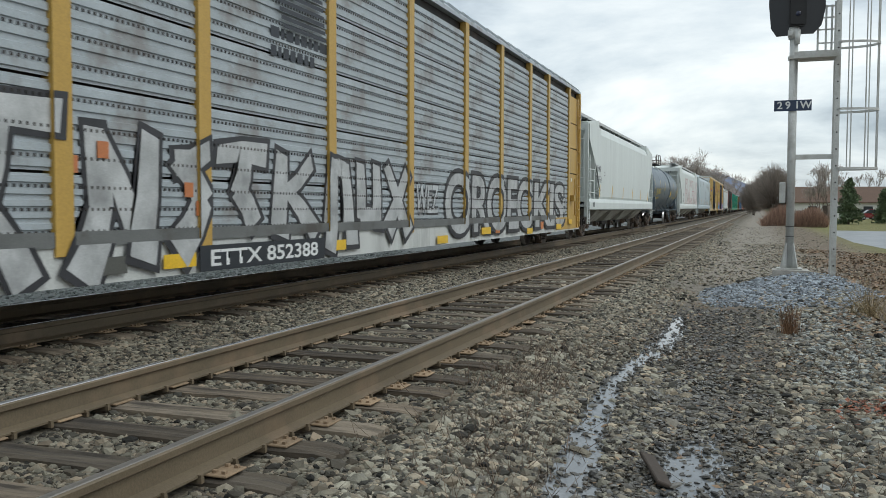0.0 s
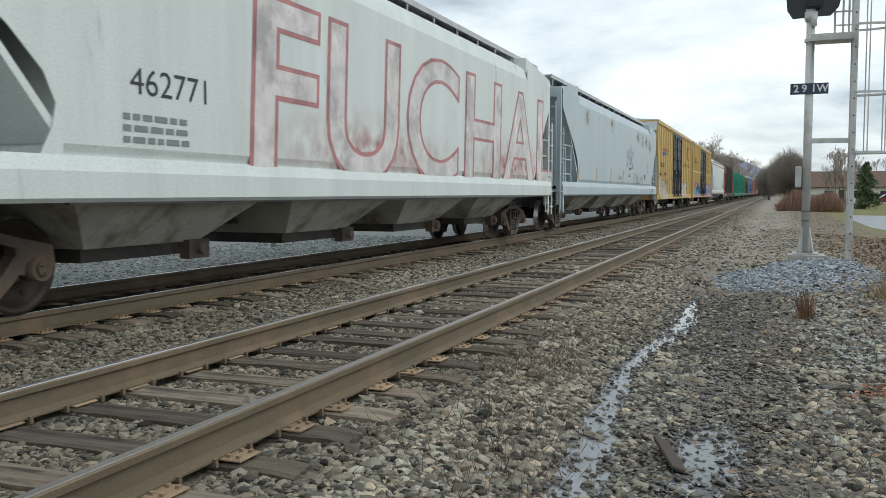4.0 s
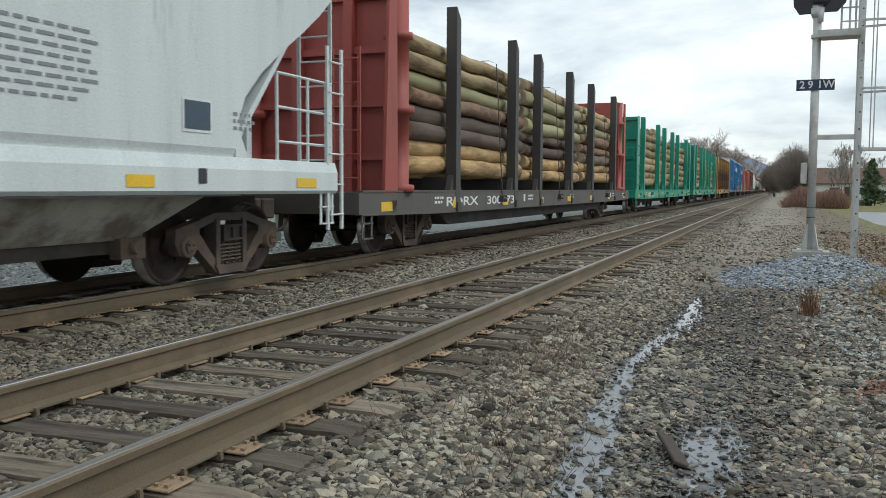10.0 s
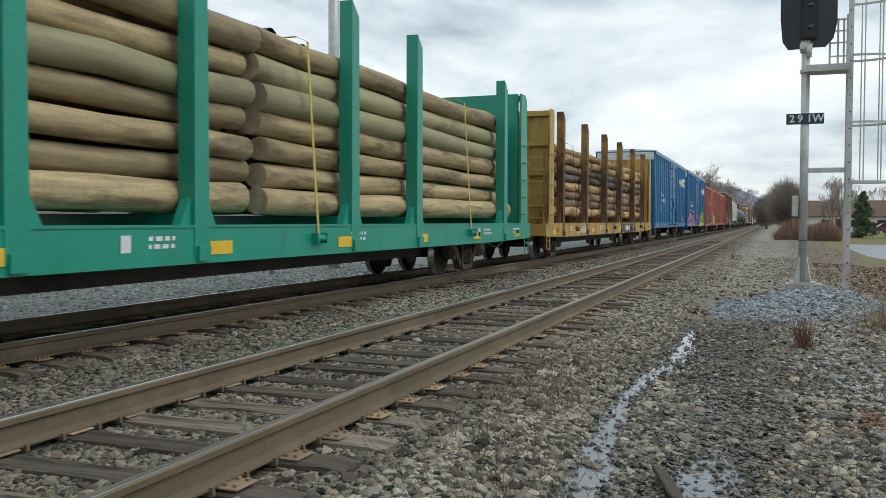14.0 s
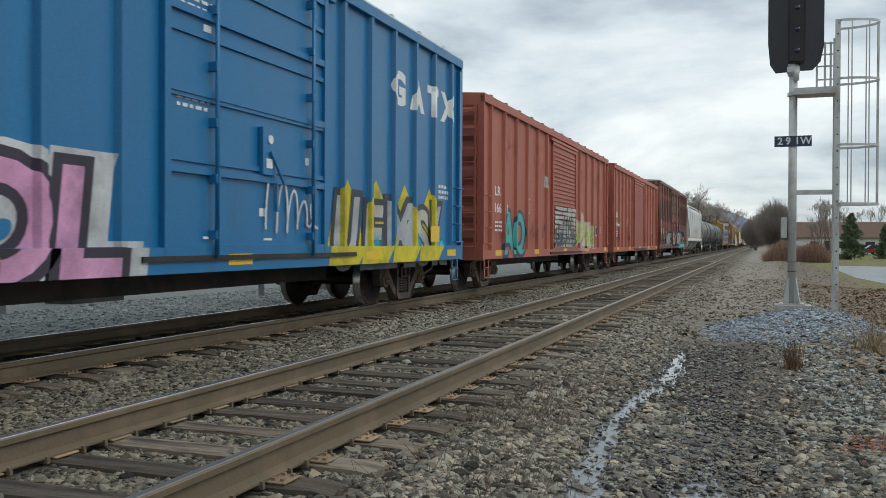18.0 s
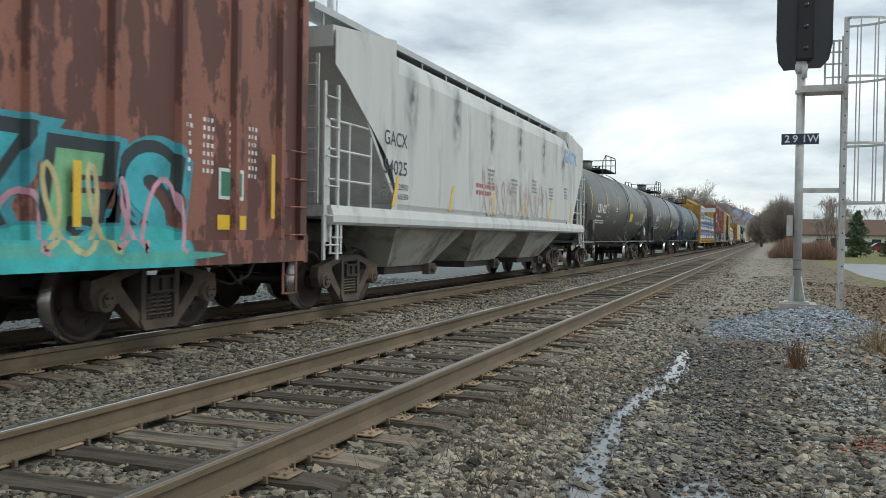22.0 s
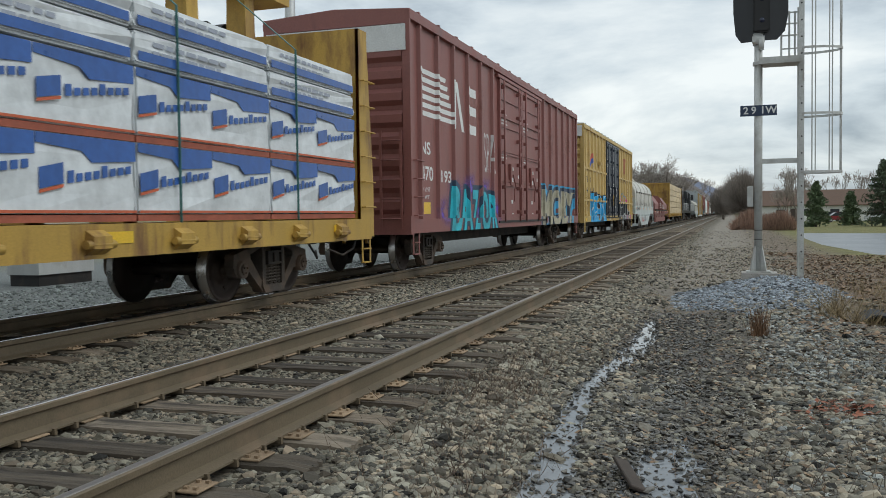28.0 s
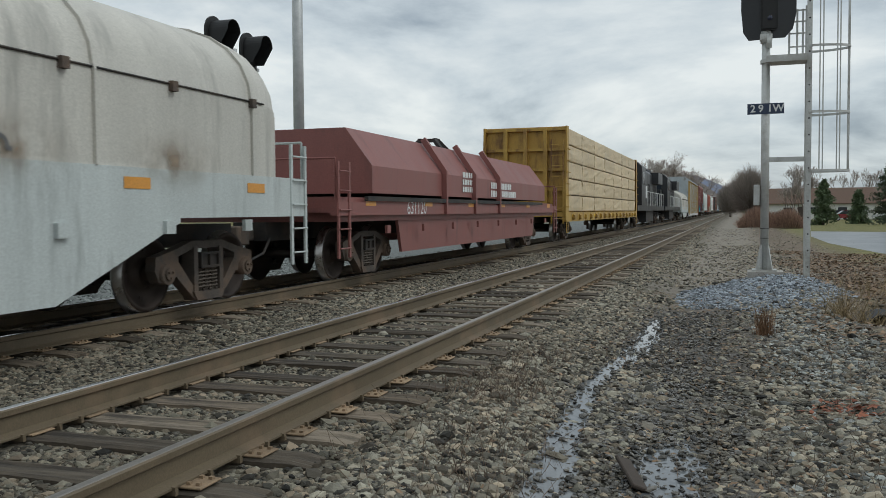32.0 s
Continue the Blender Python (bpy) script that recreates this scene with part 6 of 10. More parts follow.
    for k in range(8):
        card(car, 0.75 + (2 * h - 2.2) * k / 7, deck - 0.30, 0.42, 0.15, REFLECT, "reflector", w, "yellow reflective strip")
    for k, d in enumerate((2.6, 2 * h * 0.36, 2 * h * 0.55, 2 * h - 4.2, 2 * h - 2.0)):
        print_lines(car, 2, d + 0.4, deck - 0.13, 0.5, LETTER_WHITE, 0.045, 0.035, seed + k, w)
        if k % 2:
            card(car, d, deck - 0.24, 0.14, 0.17, END_WHITE, "sill_label", w)
    return car, h, w


# ---- centre-beam flat cars ----
CBYELLOW = paint("flat_car_yellow", (0.46, 0.285, 0.06), 0.55, 0.35, 0.3)


def centerbeam(u0, u1, label, colour, packs, zt=4.27, deck=1.12, chord=4.27):
    car, h = new_car("centerbeam_flat_car", u0, u1, label, "flat car", 2.6)
    w = 1.58
    bar("deck", (-w, w, -h + 0.1, h - 0.1, deck - 0.16, deck), colour, car)
    for q in (-1, 1):
        a, b = sorted((q * w, q * (w - 0.1)))
        bar("side_sill", (a, b, -h + 0.1, h - 0.1, deck - 0.34, deck - 0.02), colour, car)
    for s in (-1, 1):
        bm = bmesh.new()
        y = s * (h - 0.55)
        add_box(bm, -w, w, min(y, y + s * 0.08), max(y, y + s * 0.08), deck, zt)
        for q in (-1, 1):
            a, b = sorted((q * w, q * (w - 0.06)))
            add_prism(bm, [(y, deck - 0.3), (s * h, deck - 0.3), (s * h, deck + 0.6), (y + s * 0.34, zt - 0.2), (y + s * 0.34, zt), (y, zt)], "x", a, b)
        bh = part("bulkhead", bm, colour, car, "yellow braced end bulkhead")
        for x in (-0.75, 0, 0.75):
            bar("bulkhead_post", (x - 0.07, x + 0.07, min(y + s * 0.04, y + s * 0.3), max(y + s * 0.04, y + s * 0.3), deck + 0.004, zt - 0.06), colour, bh)
        for z in np.linspace(deck + 0.1, zt - 0.1, 5):
            bar("bulkhead_rib", (-w + 0.065, w - 0.065, min(y + s * 0.04, y + s * 0.24), max(y + s * 0.04, y + s * 0.24), z - 0.05, z + 0.05), colour, bh)
        end_ladder(car, s * (h - 0.1), w - 0.55, w - 0.12, 0.7, zt - 0.5, 8, colour, s)
        grab(car, w, y + (0.05 if s > 0 else -0.5), deck + 0.2, 0.42, colour, 6, 0.42)
        step(car, w, s * (h - 0.3) - 0.16, 0.8, colour)
    bm = bmesh.new()
    add_box(bm, -0.35, 0.35, -h + 0.6, h - 0.6, chord - 0.14, chord)
    part("top_chord", bm, colour, car)
    for y in spread(-h + 0.8, h - 0.8, 14):
        bm = bmesh.new()
        add_prism(bm, [(-0.25, deck), (0.25, deck), (0.16, chord - 0.1), (-0.16, chord - 0.1)], "y", y - 0.14, y + 0.14)
        add_beam(bm, (0.3, y, chord - 0.06), (0.42, y + 0.12, chord + 0.02), 0.10, 0.05)
        part("beam_post", bm, colour, car)
    for y in spread(-h + 0.7, h - 0.7, 16):
        bm = bmesh.new()
        add_prism(bm, [(w, deck - 0.3), (w + 0.1, deck - 0.24), (w + 0.1, deck - 0.12), (w, deck - 0.06)], "y", y - 0.13, y + 0.13)
        add_tube(bm, (w + 0.06, y - 0.2, deck - 0.2), (w + 0.06, y + 0.2, deck - 0.2), 0.045, 8)
        part("cable_winch", bm, colour, car, "tie-down winch on the side sill")
    packs(car, h, w, deck)
    for k in range(5):
        patch(car, "reflector", -h + 1.2 + (2 * h - 2.8) * k / 4, deck - 0.2, 0.42, 0.12, REFLECT, w + 0.005)
    return car, h


WRAPWHITE = surface("printed_white_lumber_wrap", (0.66, 0.69, 0.71), 0.35, 0, 0.12, 3.5, bump=0.7, fine=5)
WRAPBLUE = surface("blue_printed_wrap", (0.035, 0.11, 0.36), 0.32, 0, 0.2, 2.5, bump=0.12, fine=9)
WRAPRED = surface("red_printed_wrap", (0.42, 0.075, 0.045), 0.45, 0, 0.2, 2.5, bump=0.1, fine=9)
WRAPCREAM = surface("cream_lumber_wrap", (0.60, 0.47, 0.29), 0.5, 0, 0.12, 1.5, bump=0.12, fine=8, each=0.1)
ORANGEPRINT = flat("orange_red_print", (0.55, 0.12, 0.05))
CABLE = flat("green_steel_cable", (0.05, 0.16, 0.15), 0.5)
STICK = surface("wooden_dunnage", (0.35, 0.10, 0.06), 0.8, 0, 0.3, 4.0)
PACK_SEEDS = []


def pack(car, y0, y1, z0, z1, w, body, printed, seed):
    """One wrapped lumber pack: soft-edged block, printed bands and marks, riding on the car."""
    bm = bmesh.new()
    add_box(bm, 0.3, w - 0.06, y0, y1, z0, z1)
    bmesh.ops.subdivide_edges(bm, edges=bm.edges[:], cuts=3, use_grid_fill=True)
    rnd = random.Random(seed)
    for v in bm.verts:
        if v.co.x > w - 0.1:
            v.co.x += rnd.uniform(-0.018, 0.012)
    bmesh.ops.bevel(bm, geom=[e for e in bm.edges if e.calc_face_angle(0) > 1.2], offset=0.025, segments=2, affect="EDGES")
    p = new("lumber_pack", mesh_of("lumber_pack", bm, body))
    tagged(p, "lumber pack in printed white and blue plastic wrap" if printed else ("lumber pack in plain cream wrapping" if body == WRAPCREAM else "lumber pack in white printed wrap"), "lumber pack", group="lumber packs on the flat car")
    u = next(q for c, q, _ in CARS if c == car)
    CARGO.append((p, Matrix.Identity(4), u))
    p.matrix_basis = Matrix.Translation((FAR, u, 0))
    if printed:
        x = w - 0.045
        full, H = y1 - y0, z1 - z0
        bm = bmesh.new()                                     # red band along the foot
        add_box(bm, 0, 0.004, 0.01, full - 0.01, H * 0.01, H * 0.045)
        part("red_stripe", bm, ORANGEPRINT, p).location = (x, y0, z0)
        for q in (0, 1):
            L, at = full / 2, y0 + full / 2 * q
            bm = bmesh.new()                                 # blue wedge under the top edge
            add_prism(bm, [(0.0, H * 0.86), (L * 0.42, H * 0.80), (L * 0.52, H * 0.66), (L * 0.99, H * 0.72), (L * 0.99, H * 0.985), (0.0, H * 0.985)], "x", 0, 0.004)
            part("blue_field", bm, WRAPBLUE, p).location = (x, at, z0)
            bm = bmesh.new()                                 # tilted badge
            add_prism(bm, [(L * 0.02, H * 0.30), (L * 0.24, H * 0.38), (L * 0.24, H * 0.64), (L * 0.02, H * 0.56)], "x", 0.002, 0.006)
            part("blue_badge", bm, WRAPBLUE, p).location = (x, at, z0)
            bm = bmesh.new()
            add_prism(bm, [(L * 0.02, H * 0.25), (L * 0.24, H * 0.33), (L * 0.24, H * 0.37), (L * 0.02, H * 0.29)], "x", 0.002, 0.006)
            part("orange_stripe", bm, ORANGEPRINT, p).location = (x, at, z0)
            for k in range(8):                               # unlettered mark: a rising row of bars
                a = L * (0.28 + 0.085 * k)
                up = H * (0.38 + 0.022 * k)
                bm = bmesh.new()
                add_prism(bm, [(a, up), (a + L * 0.06, up + H * 0.015), (a + L * 0.06, up + H * (0.17 if k in (0, 4) else 0.12)), (a, up + H * (0.155 if k in (0, 4) else 0.105))], "x", 0, 0.004)
                part("printed_bar", bm, WRAPBLUE, p).location = (x, at, z0)
    return p


def lumber_printed(car, h, w, deck):
    n = 8
    for k in range(n):
        a = -h + 0.62 + (2 * h - 1.24) * k / n
        b = a + (2 * h - 1.24) / n - 0.03
        rows = [(1.22, 1.97, True), (2.05, 2.76, True)]
        if k < 4:
            rows += [(2.79, 3.50, True), (3.54, 3.90, False), (3.93, 4.28, False)] if k < 2 else [(2.79, 3.14, False), (3.16, 3.50, False)]
        else:
            rows += [(2.79, 3.14, False), (3.16, 3.50, False)]
        for j, (z0, z1, pr) in enumerate(rows):
            pack(car, a, b, z0, z1, w, WRAPWHITE, pr, k * 10 + j)
            if not pr:
                f = patch(car, "blue_stripe", a + 0.05, z0 + 0.04, b - a - 0.1, 0.10, WRAPBLUE, w - 0.045)
                bars(car, 2, (b - a) * 0.55, (w - 0.043, a + 0.3, z0 + 0.22), flat("grey_print", (0.35, 0.38, 0.45)), 0.05, seed=k)
        for z in (1.14, 1.97):
            bar("dunnage", (0.3, w - 0.06, a, b, z, z + 0.07), STICK, car, "red-painted wooden spacer")
        bm = bmesh.new()
        y = a + 0.7
        add_beam(bm, (w - 0.02, y, deck - 0.1), (w - 0.02, y, 3.54), 0.03, 0.012)
        add_beam(bm, (w - 0.02, y, 3.54), (0.4, y + 0.1, 4.5), 0.03, 0.012)
        part("tie_down_cable", bm, CABLE, car)


def lumber_cream(car, h, w, deck):
    n = 7
    for k in range(n):
        a = -h + 0.62 + (2 * h - 1.24) * k / n
        b = a + (2 * h - 1.24) / n - 0.035
        for j in range(5):
            pack(car, a, b, 1.16 + 0.62 * j, 1.16 + 0.62 * j + 0.585, w, WRAPCREAM, False, k * 10 + j)


# ---- coil cars ----
def coil_car(u0, u1, label, body_colour, hood_colour, belly=True, round_hood=True, zs=1.22, marks="", number=""):
    car, h = new_car("coil_car", u0, u1, label, "coil car", 1.85 if belly else 2.4)
    w = 1.56
    for q in (-1, 1):
        a, b = sorted((q * w, q * (w - 0.12)))
        bar("side_sill", (a, b, -h + 0.1, h - 0.1, zs - 0.25 if belly else zs - 0.1, zs + 0.28 if belly else zs + 0.12), body_colour, car)
        bm = bmesh.new()
        if belly:
            add_prism(bm, [(-h + 2.6, zs - 0.3), (-h + 4.7, 0.33), (h - 5.0, 0.33), (h - 3.1, zs - 0.3), (h - 3.1, zs - 0.2), (-h + 2.6, zs - 0.2)], "x", min(q * w, q * (w - 0.06)), max(q * w, q * (w - 0.06)))
        else:
            add_prism(bm, [(-h + 3.0, zs - 0.2), (-h + 3.2, 0.42), (h - 3.2, 0.42), (h - 3.0, zs - 0.2)], "x", min(q * (w - 0.14), q * (w - 0.2)), max(q * (w - 0.14), q * (w - 0.2)))
        part("side_girder", bm, body_colour, car)
    bar("trough", (-w + 0.1, w - 0.1, -h + 0.3, h - 0.3, zs - 0.2, zs + 0.2), body_colour, car)
    for s in (-1, 1):
        ladder(car, w - 0.03, s * (h - 0.35) - 0.2, s * (h - 0.35) + 0.2, 0.45, zs + 0.75, 5, body_colour)
        bm = bmesh.new()
        add_box(bm, -w, w, min(s * (h - 0.6), s * (h - 0.1)), max(s * (h - 0.6), s * (h - 0.1)), zs - 0.05, zs + 0.02)
        add_tube(bm, (w - 0.05, s * (h - 0.15), zs), (w - 0.05, s * (h - 0.15), zs + 0.8), 0.02, 6)
        add_tube(bm, (-w + 0.05, s * (h - 0.15), zs + 0.8), (w - 0.05, s * (h - 0.15), zs + 0.8), 0.02, 6)
        part("end_platform", bm, body_colour, car)
    e = h - 1.25 if round_hood else h - 1.6
    bm = bmesh.new()
    if round_hood:
        sec = [(w - 0.02, zs + 0.28), (w - 0.02, zs + 1.2), (w - 0.04, zs + 1.26)] + [((w - 0.04) * math.cos(a) ** 0.9 if a < 1.57 else 0, zs + 1.25 + 1.0 * math.sin(a)) for a in (0.2, 0.45, 0.7, 0.95, 1.2, 1.4)]
        sec = sec + [(-x, z) for x, z in reversed(sec)]
        rings = []
        for y, k in ((-e - 0.34, 0.86), (-e - 0.3, 0.93), (-e - 0.16, 0.985), (-e + 0.1, 1.0), (e - 0.1, 1.0), (e + 0.16, 0.985), (e + 0.3, 0.93), (e + 0.34, 0.86)):
            rings.append([bm.verts.new((x * (0.9 + 0.1 * k), y, zs + 0.28 + (z - zs - 0.28) * k)) for x, z in sec])
        for p, q in zip(rings, rings[1:]):
            for j in range(len(sec)):
                bm.faces.new((p[j], p[(j + 1) % len(sec)], q[(j + 1) % len(sec)], q[j])).smooth = 0 < j < len(sec) - 2
        bm.faces.new(rings[0])
        bm.faces.new(rings[-1])
    else:
        sec = [(w - 0.05, zs + 0.28), (w - 0.05, zs + 0.75), (w - 0.55, zs + 1.42), (-w + 0.55, zs + 1.42), (-w + 0.05, zs + 0.75), (-w + 0.05, zs + 0.28)]
        add_prism(bm, sec, "y", -e, e * 0.97)
    part("hood", bm, hood_colour, car, "removable steel hood over the coils")
    n = 5 if round_hood else 3
    for k in range(n):
        bm = bmesh.new()
        y = -e + 0.3 + (2 * e - 0.6) * k / (n - 1)
        if round_hood:
            add_strip(bm, [(x + 0.012, y, z) for x, z in sec[:len(sec) // 2]], 0.05, 0.03, up=(0, 1, 0))
        else:
            y = -h + (5.36, 7.55, 9.76)[k]
            add_strip(bm, [(w, y, zs - 0.1), (w, y, zs + 0.8), (w - 0.48, y, zs + 1.5)], 0.12, 0.10, up=(0, 1, 0))
        part("hood_rib", bm, hood_colour, car)
    if round_hood:                                           # lashing line with hooks along the hood's shoulder
        bm = bmesh.new()
        add_tube(bm, (w - 0.01, -e, zs + 1.22), (w - 0.01, e, zs + 1.22), 0.012, 6)
        part("lashing_line", bm, DARK, car)
        for k in range(8):
            bar("hook", (w - 0.02, w + 0.04, -e + 0.3 + (2 * e - 0.6) * k / 7 - 0.05, -e + 0.3 + (2 * e - 0.6) * k / 7 + 0.05, zs + 1.14, zs + 1.25), RUSTY, car)
    else:
        bar("hood_rail", (w - 0.02, w + 0.05, -h + 1.2, h - 2.6, zs + 0.14, zs + 0.22), DARK, car)
    bm = bmesh.new()
    top = zs + (2.24 if round_hood else 1.42)
    for y in (-e * 0.45, e * 0.45) if round_hood else (0.0,):
        for s in (-1, 1):
            add_beam(bm, (0.5 * s, y - 0.3, top), (0.2 * s, y - 0.15, top + 0.34), 0.09)
            add_beam(bm, (0.5 * s, y + 0.3, top), (0.2 * s, y + 0.15, top + 0.34), 0.09)
            add_beam(bm, (0.2 * s, y - 0.15, top + 0.34), (0.2 * s, y + 0.15, top + 0.34), 0.09)
        add_beam(bm, (-0.2, y, top + 0.34), (0.2, y, top + 0.34), 0.09)
    part("lifting_bracket", bm, hood_colour if round_hood else DARK, car, "lifting bracket on the hood")
    for k in range(8):
        y = -e + 0.5 + (2 * e - 1) * k / 7
        bar("stake_pocket", (w, w + 0.05, y - 0.08, y + 0.08, zs - 0.42, zs - 0.28), body_colour, car)
    if number:
        letter(car, marks + " " + number, 0.36, (w + 0.006, -h + 3.6, zs + 0.02), LETTER_BLACK if belly else LETTER_WHITE)
    for k in range(6):
        patch(car, "reflector", -h + 1.2 + (2 * h - 2.9) * k / 5, zs + 0.06, 0.42, 0.12, ORANGE, w + 0.005)
    return car, h, w


# ---- autorack ----
POSTYELLOW = paint("yellow_rack_post", (0.50, 0.31, 0.07), 0.5, 0.3)


def screen_mesh(length, height):
    """Perforated galvanised side panel: rows of dimpled ridges along a sheet."""
    bm = bmesh.new()
    line = [(-0.01, 0.0), (0.0, 0.0)]
    for k in range(6):
        z, a = height * (k + 0.5) / 6, height * 0.052
        line += [(0.0, z - a), (0.02, z - a * 0.8), (0.02, z + a * 0.8), (0.0, z + a)]
    add_prism(bm, line + [(0.0, height), (-0.01, height)], "y", 0.0, length)
    return mesh_of("side_screen", bm, SILVER)


def holes_mesh(length, height):
    bm = bmesh.new()
    for j in range(3):
        for i in range(int(length / 0.075)):
            y, z = 0.06 + i * 0.075, height * (0.16 + 0.33 * j)
            add_box(bm, 0.019, 0.028, y - 0.012, y + 0.012, z - 0.015, z + 0.015)
    return mesh_of("screen_perforation", bm, DARK)


def autorack(u0, u1, label, seed=1, detailed=True, post_colour=None):
    car, h = new_car("autorack", u0, u1, label, "autorack car", 3.1, 0.42)
    w, zt, z0 = 1.58, 5.08, 0.80
    posts = post_colour or POSTYELLOW
    bar("interior", (-w + 0.12, w - 0.12, -h + 0.2, h - 0.2, z0, zt - 0.1), DARK, car)
    L = 2 * h
    at = [L * d / 28.3 for d in (0.12, 2.4, 4.87, 6.96, 10.02, 13.03, 16.10, 18.75, 21.48, 23.6, 26.5, 28.18)]
    for q in (-1, 1):
        a, b = sorted((q * w, q * (w - 0.15)))
        bar("side_sill", (a, b, -h, h, z0 - 0.38, z0), GREYSTAIN, car)
    bands = [(z0 + 0.02, 0.62), (1.46, 0.80), (2.28, 0.80), (3.10, 0.80), (3.92, 0.86)]
    bm = bmesh.new()
    add_prism(bm, [(0.03, -0.11), (0.03, 0.11), (-0.1, 0.11), (-0.1, -0.11)], "z", z0 - 0.1, zt - 0.1)
    post = mesh_of("rack_post", bm, posts)
    for d in at:
        for q in (-1, 1):
            p = piece("rack_post", post, car, (q * w, d - h, 0))
            if q < 0:
                p.rotation_euler.z = math.pi
    for k, (d0, d1) in enumerate(zip(at, at[1:])):
        made = {}
        for z, hh in bands:
            if hh not in made:
                made[hh] = screen_mesh(d1 - d0 - 0.03, hh - 0.006), holes_mesh(d1 - d0 - 0.03, hh - 0.006)
            if k == len(at) - 2:                             # plain yellow panel by the end doors
                bar("end_side_panel", (w - 0.05, w - 0.01, d0 - h + 0.1, d1 - h - 0.1, z, z + hh - 0.02), posts, car)
                continue
            s = piece("side_screen", made[hh][0], car, (w - 0.03, d0 - h + 0.015, z), "perforated galvanised steel screen" if k == 0 else "")
            if detailed:
                o = piece("screen_perforation", made[hh][1], s, (0, 0, 0))
                tagged(o, "", kind="stuff")
    bar("far_side_screens", (-w + 0.02, -w + 0.04, -h + 0.2, h - 0.2, z0, zt - 0.1), SILVER, car)
    bm = bmesh.new()
    add_prism(bm, [(-w - 0.02, zt - 0.1), (w + 0.02, zt - 0.1), (w + 0.02, zt - 0.02), (w - 0.55, zt + 0.42), (-w + 0.55, zt + 0.42), (-w - 0.02, zt - 0.02)], "y", -h + 0.05, h - 0.05)
    for k in range(30):
        y = -h + 0.4 + (2 * h - 0.8) * k / 29
        add_prism(bm, [(-w - 0.02, zt - 0.02), (w + 0.02, zt - 0.02), (w + 0.04, zt), (w - 0.54, zt + 0.45), (-w + 0.54, zt + 0.45), (-w - 0.04, zt)], "y", y - 0.03, y + 0.03)
    part("roof", bm, SILVER, car, "ribbed galvanised roof")
    for s in (-1, 1):
        bm = bmesh.new()
        for x in (-0.75, 0.75):
            add_box(bm, x - 0.72, x + 0.72, min(s * h, s * (h - 0.12)), max(s * h, s * (h - 0.12)), z0, zt)
            for k in range(10):
                z = z0 + 0.2 + 0.4 * k
                add_box(bm, x - 0.66, x + 0.66, min(s * h, s * (h + 0.03)), max(s * h, s * (h + 0.03)), z, z + 0.2)
        part("end_door", bm, SILVER, car, "folding end doors")
        ladder(car, w, s * (h - 0.35) - 0.2, s * (h - 0.35) + 0.2, 0.5, zt - 0.3, 11, posts)
    return car, h, w


# ---- locomotives ----
LOCOBLACK = paint("locomotive_black", (0.022, 0.023, 0.026), 0.4, 0.3)


def locomotive(u0, u1, label):
    car, h = new_car("locomotive", u0, u1, label, "locomotive", 3.2)
    bm = bmesh.new()
    add_box(bm, -1.5, 1.5, -h + 0.1, h - 0.1, 1.15, 1.5)
    part("frame", bm, LOCOBLACK, car)
    bm = bmesh.new()
    add_box(bm, -0.95, 0.95, -h + 5.2, h - 1.0, 1.5, 4.0)
    add_prism(bm, [(-0.95, 4.0), (0.95, 4.0), (0.7, 4.25), (-0.7, 4.25)], "y", -h + 5.2, h - 1.0)
    for k in range(14):
        y = -h + 5.6 + (2 * h - 7.4) * k / 13
        add_box(bm, 0.95, 0.98, y - 0.3, y + 0.3, 1.7, 3.2)
    part("long_hood", bm, LOCOBLACK, car, "long hood with access doors")
    bm = bmesh.new()
    add_box(bm, -1.5, 1.5, -h + 2.6, -h + 5.2, 1.5, 4.1)
    add_prism(bm, [(-1.5, 4.1), (1.5, 4.1), (1.0, 4.5), (-1.0, 4.5)], "y", -h + 2.6, -h + 5.2)
    add_box(bm, -1.0, 1.0, -h + 0.9, -h + 2.6, 1.5, 3.0)
    part("cab", bm, LOCOBLACK, car, "driver's cab with short nose")
    pane = surface("cab_glass", (0.03, 0.04, 0.05), 0.08, 0, 0.05, 2.0, bump=0)
    bm = bmesh.new()
    add_box(bm, 1.5, 1.515, -h + 3.1, -h + 4.7, 2.9, 3.7)
    for x in (-0.95, 0.25):
        add_box(bm, x, x + 0.7, -h + 2.585, -h + 2.6, 3.1, 3.8)
    part("cab_window", bm, pane, car)
    bm = bmesh.new()
    for y in (h - 4.6, h - 3.0, h - 1.9):
        add_tube(bm, (0, y, 4.2), (0, y, 4.5), 0.6, 18)
    add_box(bm, -1.45, 1.45, h - 5.2, h - 1.2, 3.3, 4.2)
    part("radiator", bm, LOCOBLACK, car, "flared radiators and fans")
    bm = bmesh.new()
    for q in (-1, 1):
        add_tube(bm, (q * 1.45, -h + 5.2, 2.5), (q * 1.45, h - 0.3, 2.5), 0.022, 6)
        for y in np.linspace(-h + 5.3, h - 0.4, 9):
            add_tube(bm, (q * 1.45, y, 1.5), (q * 1.45, y, 2.5), 0.02, 6)
    part("handrail", bm, LETTER_WHITE, car)
    bar("fuel_tank", (-1.3, 1.3, -3.0, 2.6, 0.35, 1.15), DARK, car)
    bm = bmesh.new()
    add_box(bm, 0.99, 1.0, -h + 8.5, -h + 11.5, 2.1, 3.0)
    part("white_emblem", bm, LETTER_WHITE, car, "white painted emblem")
    return car, h


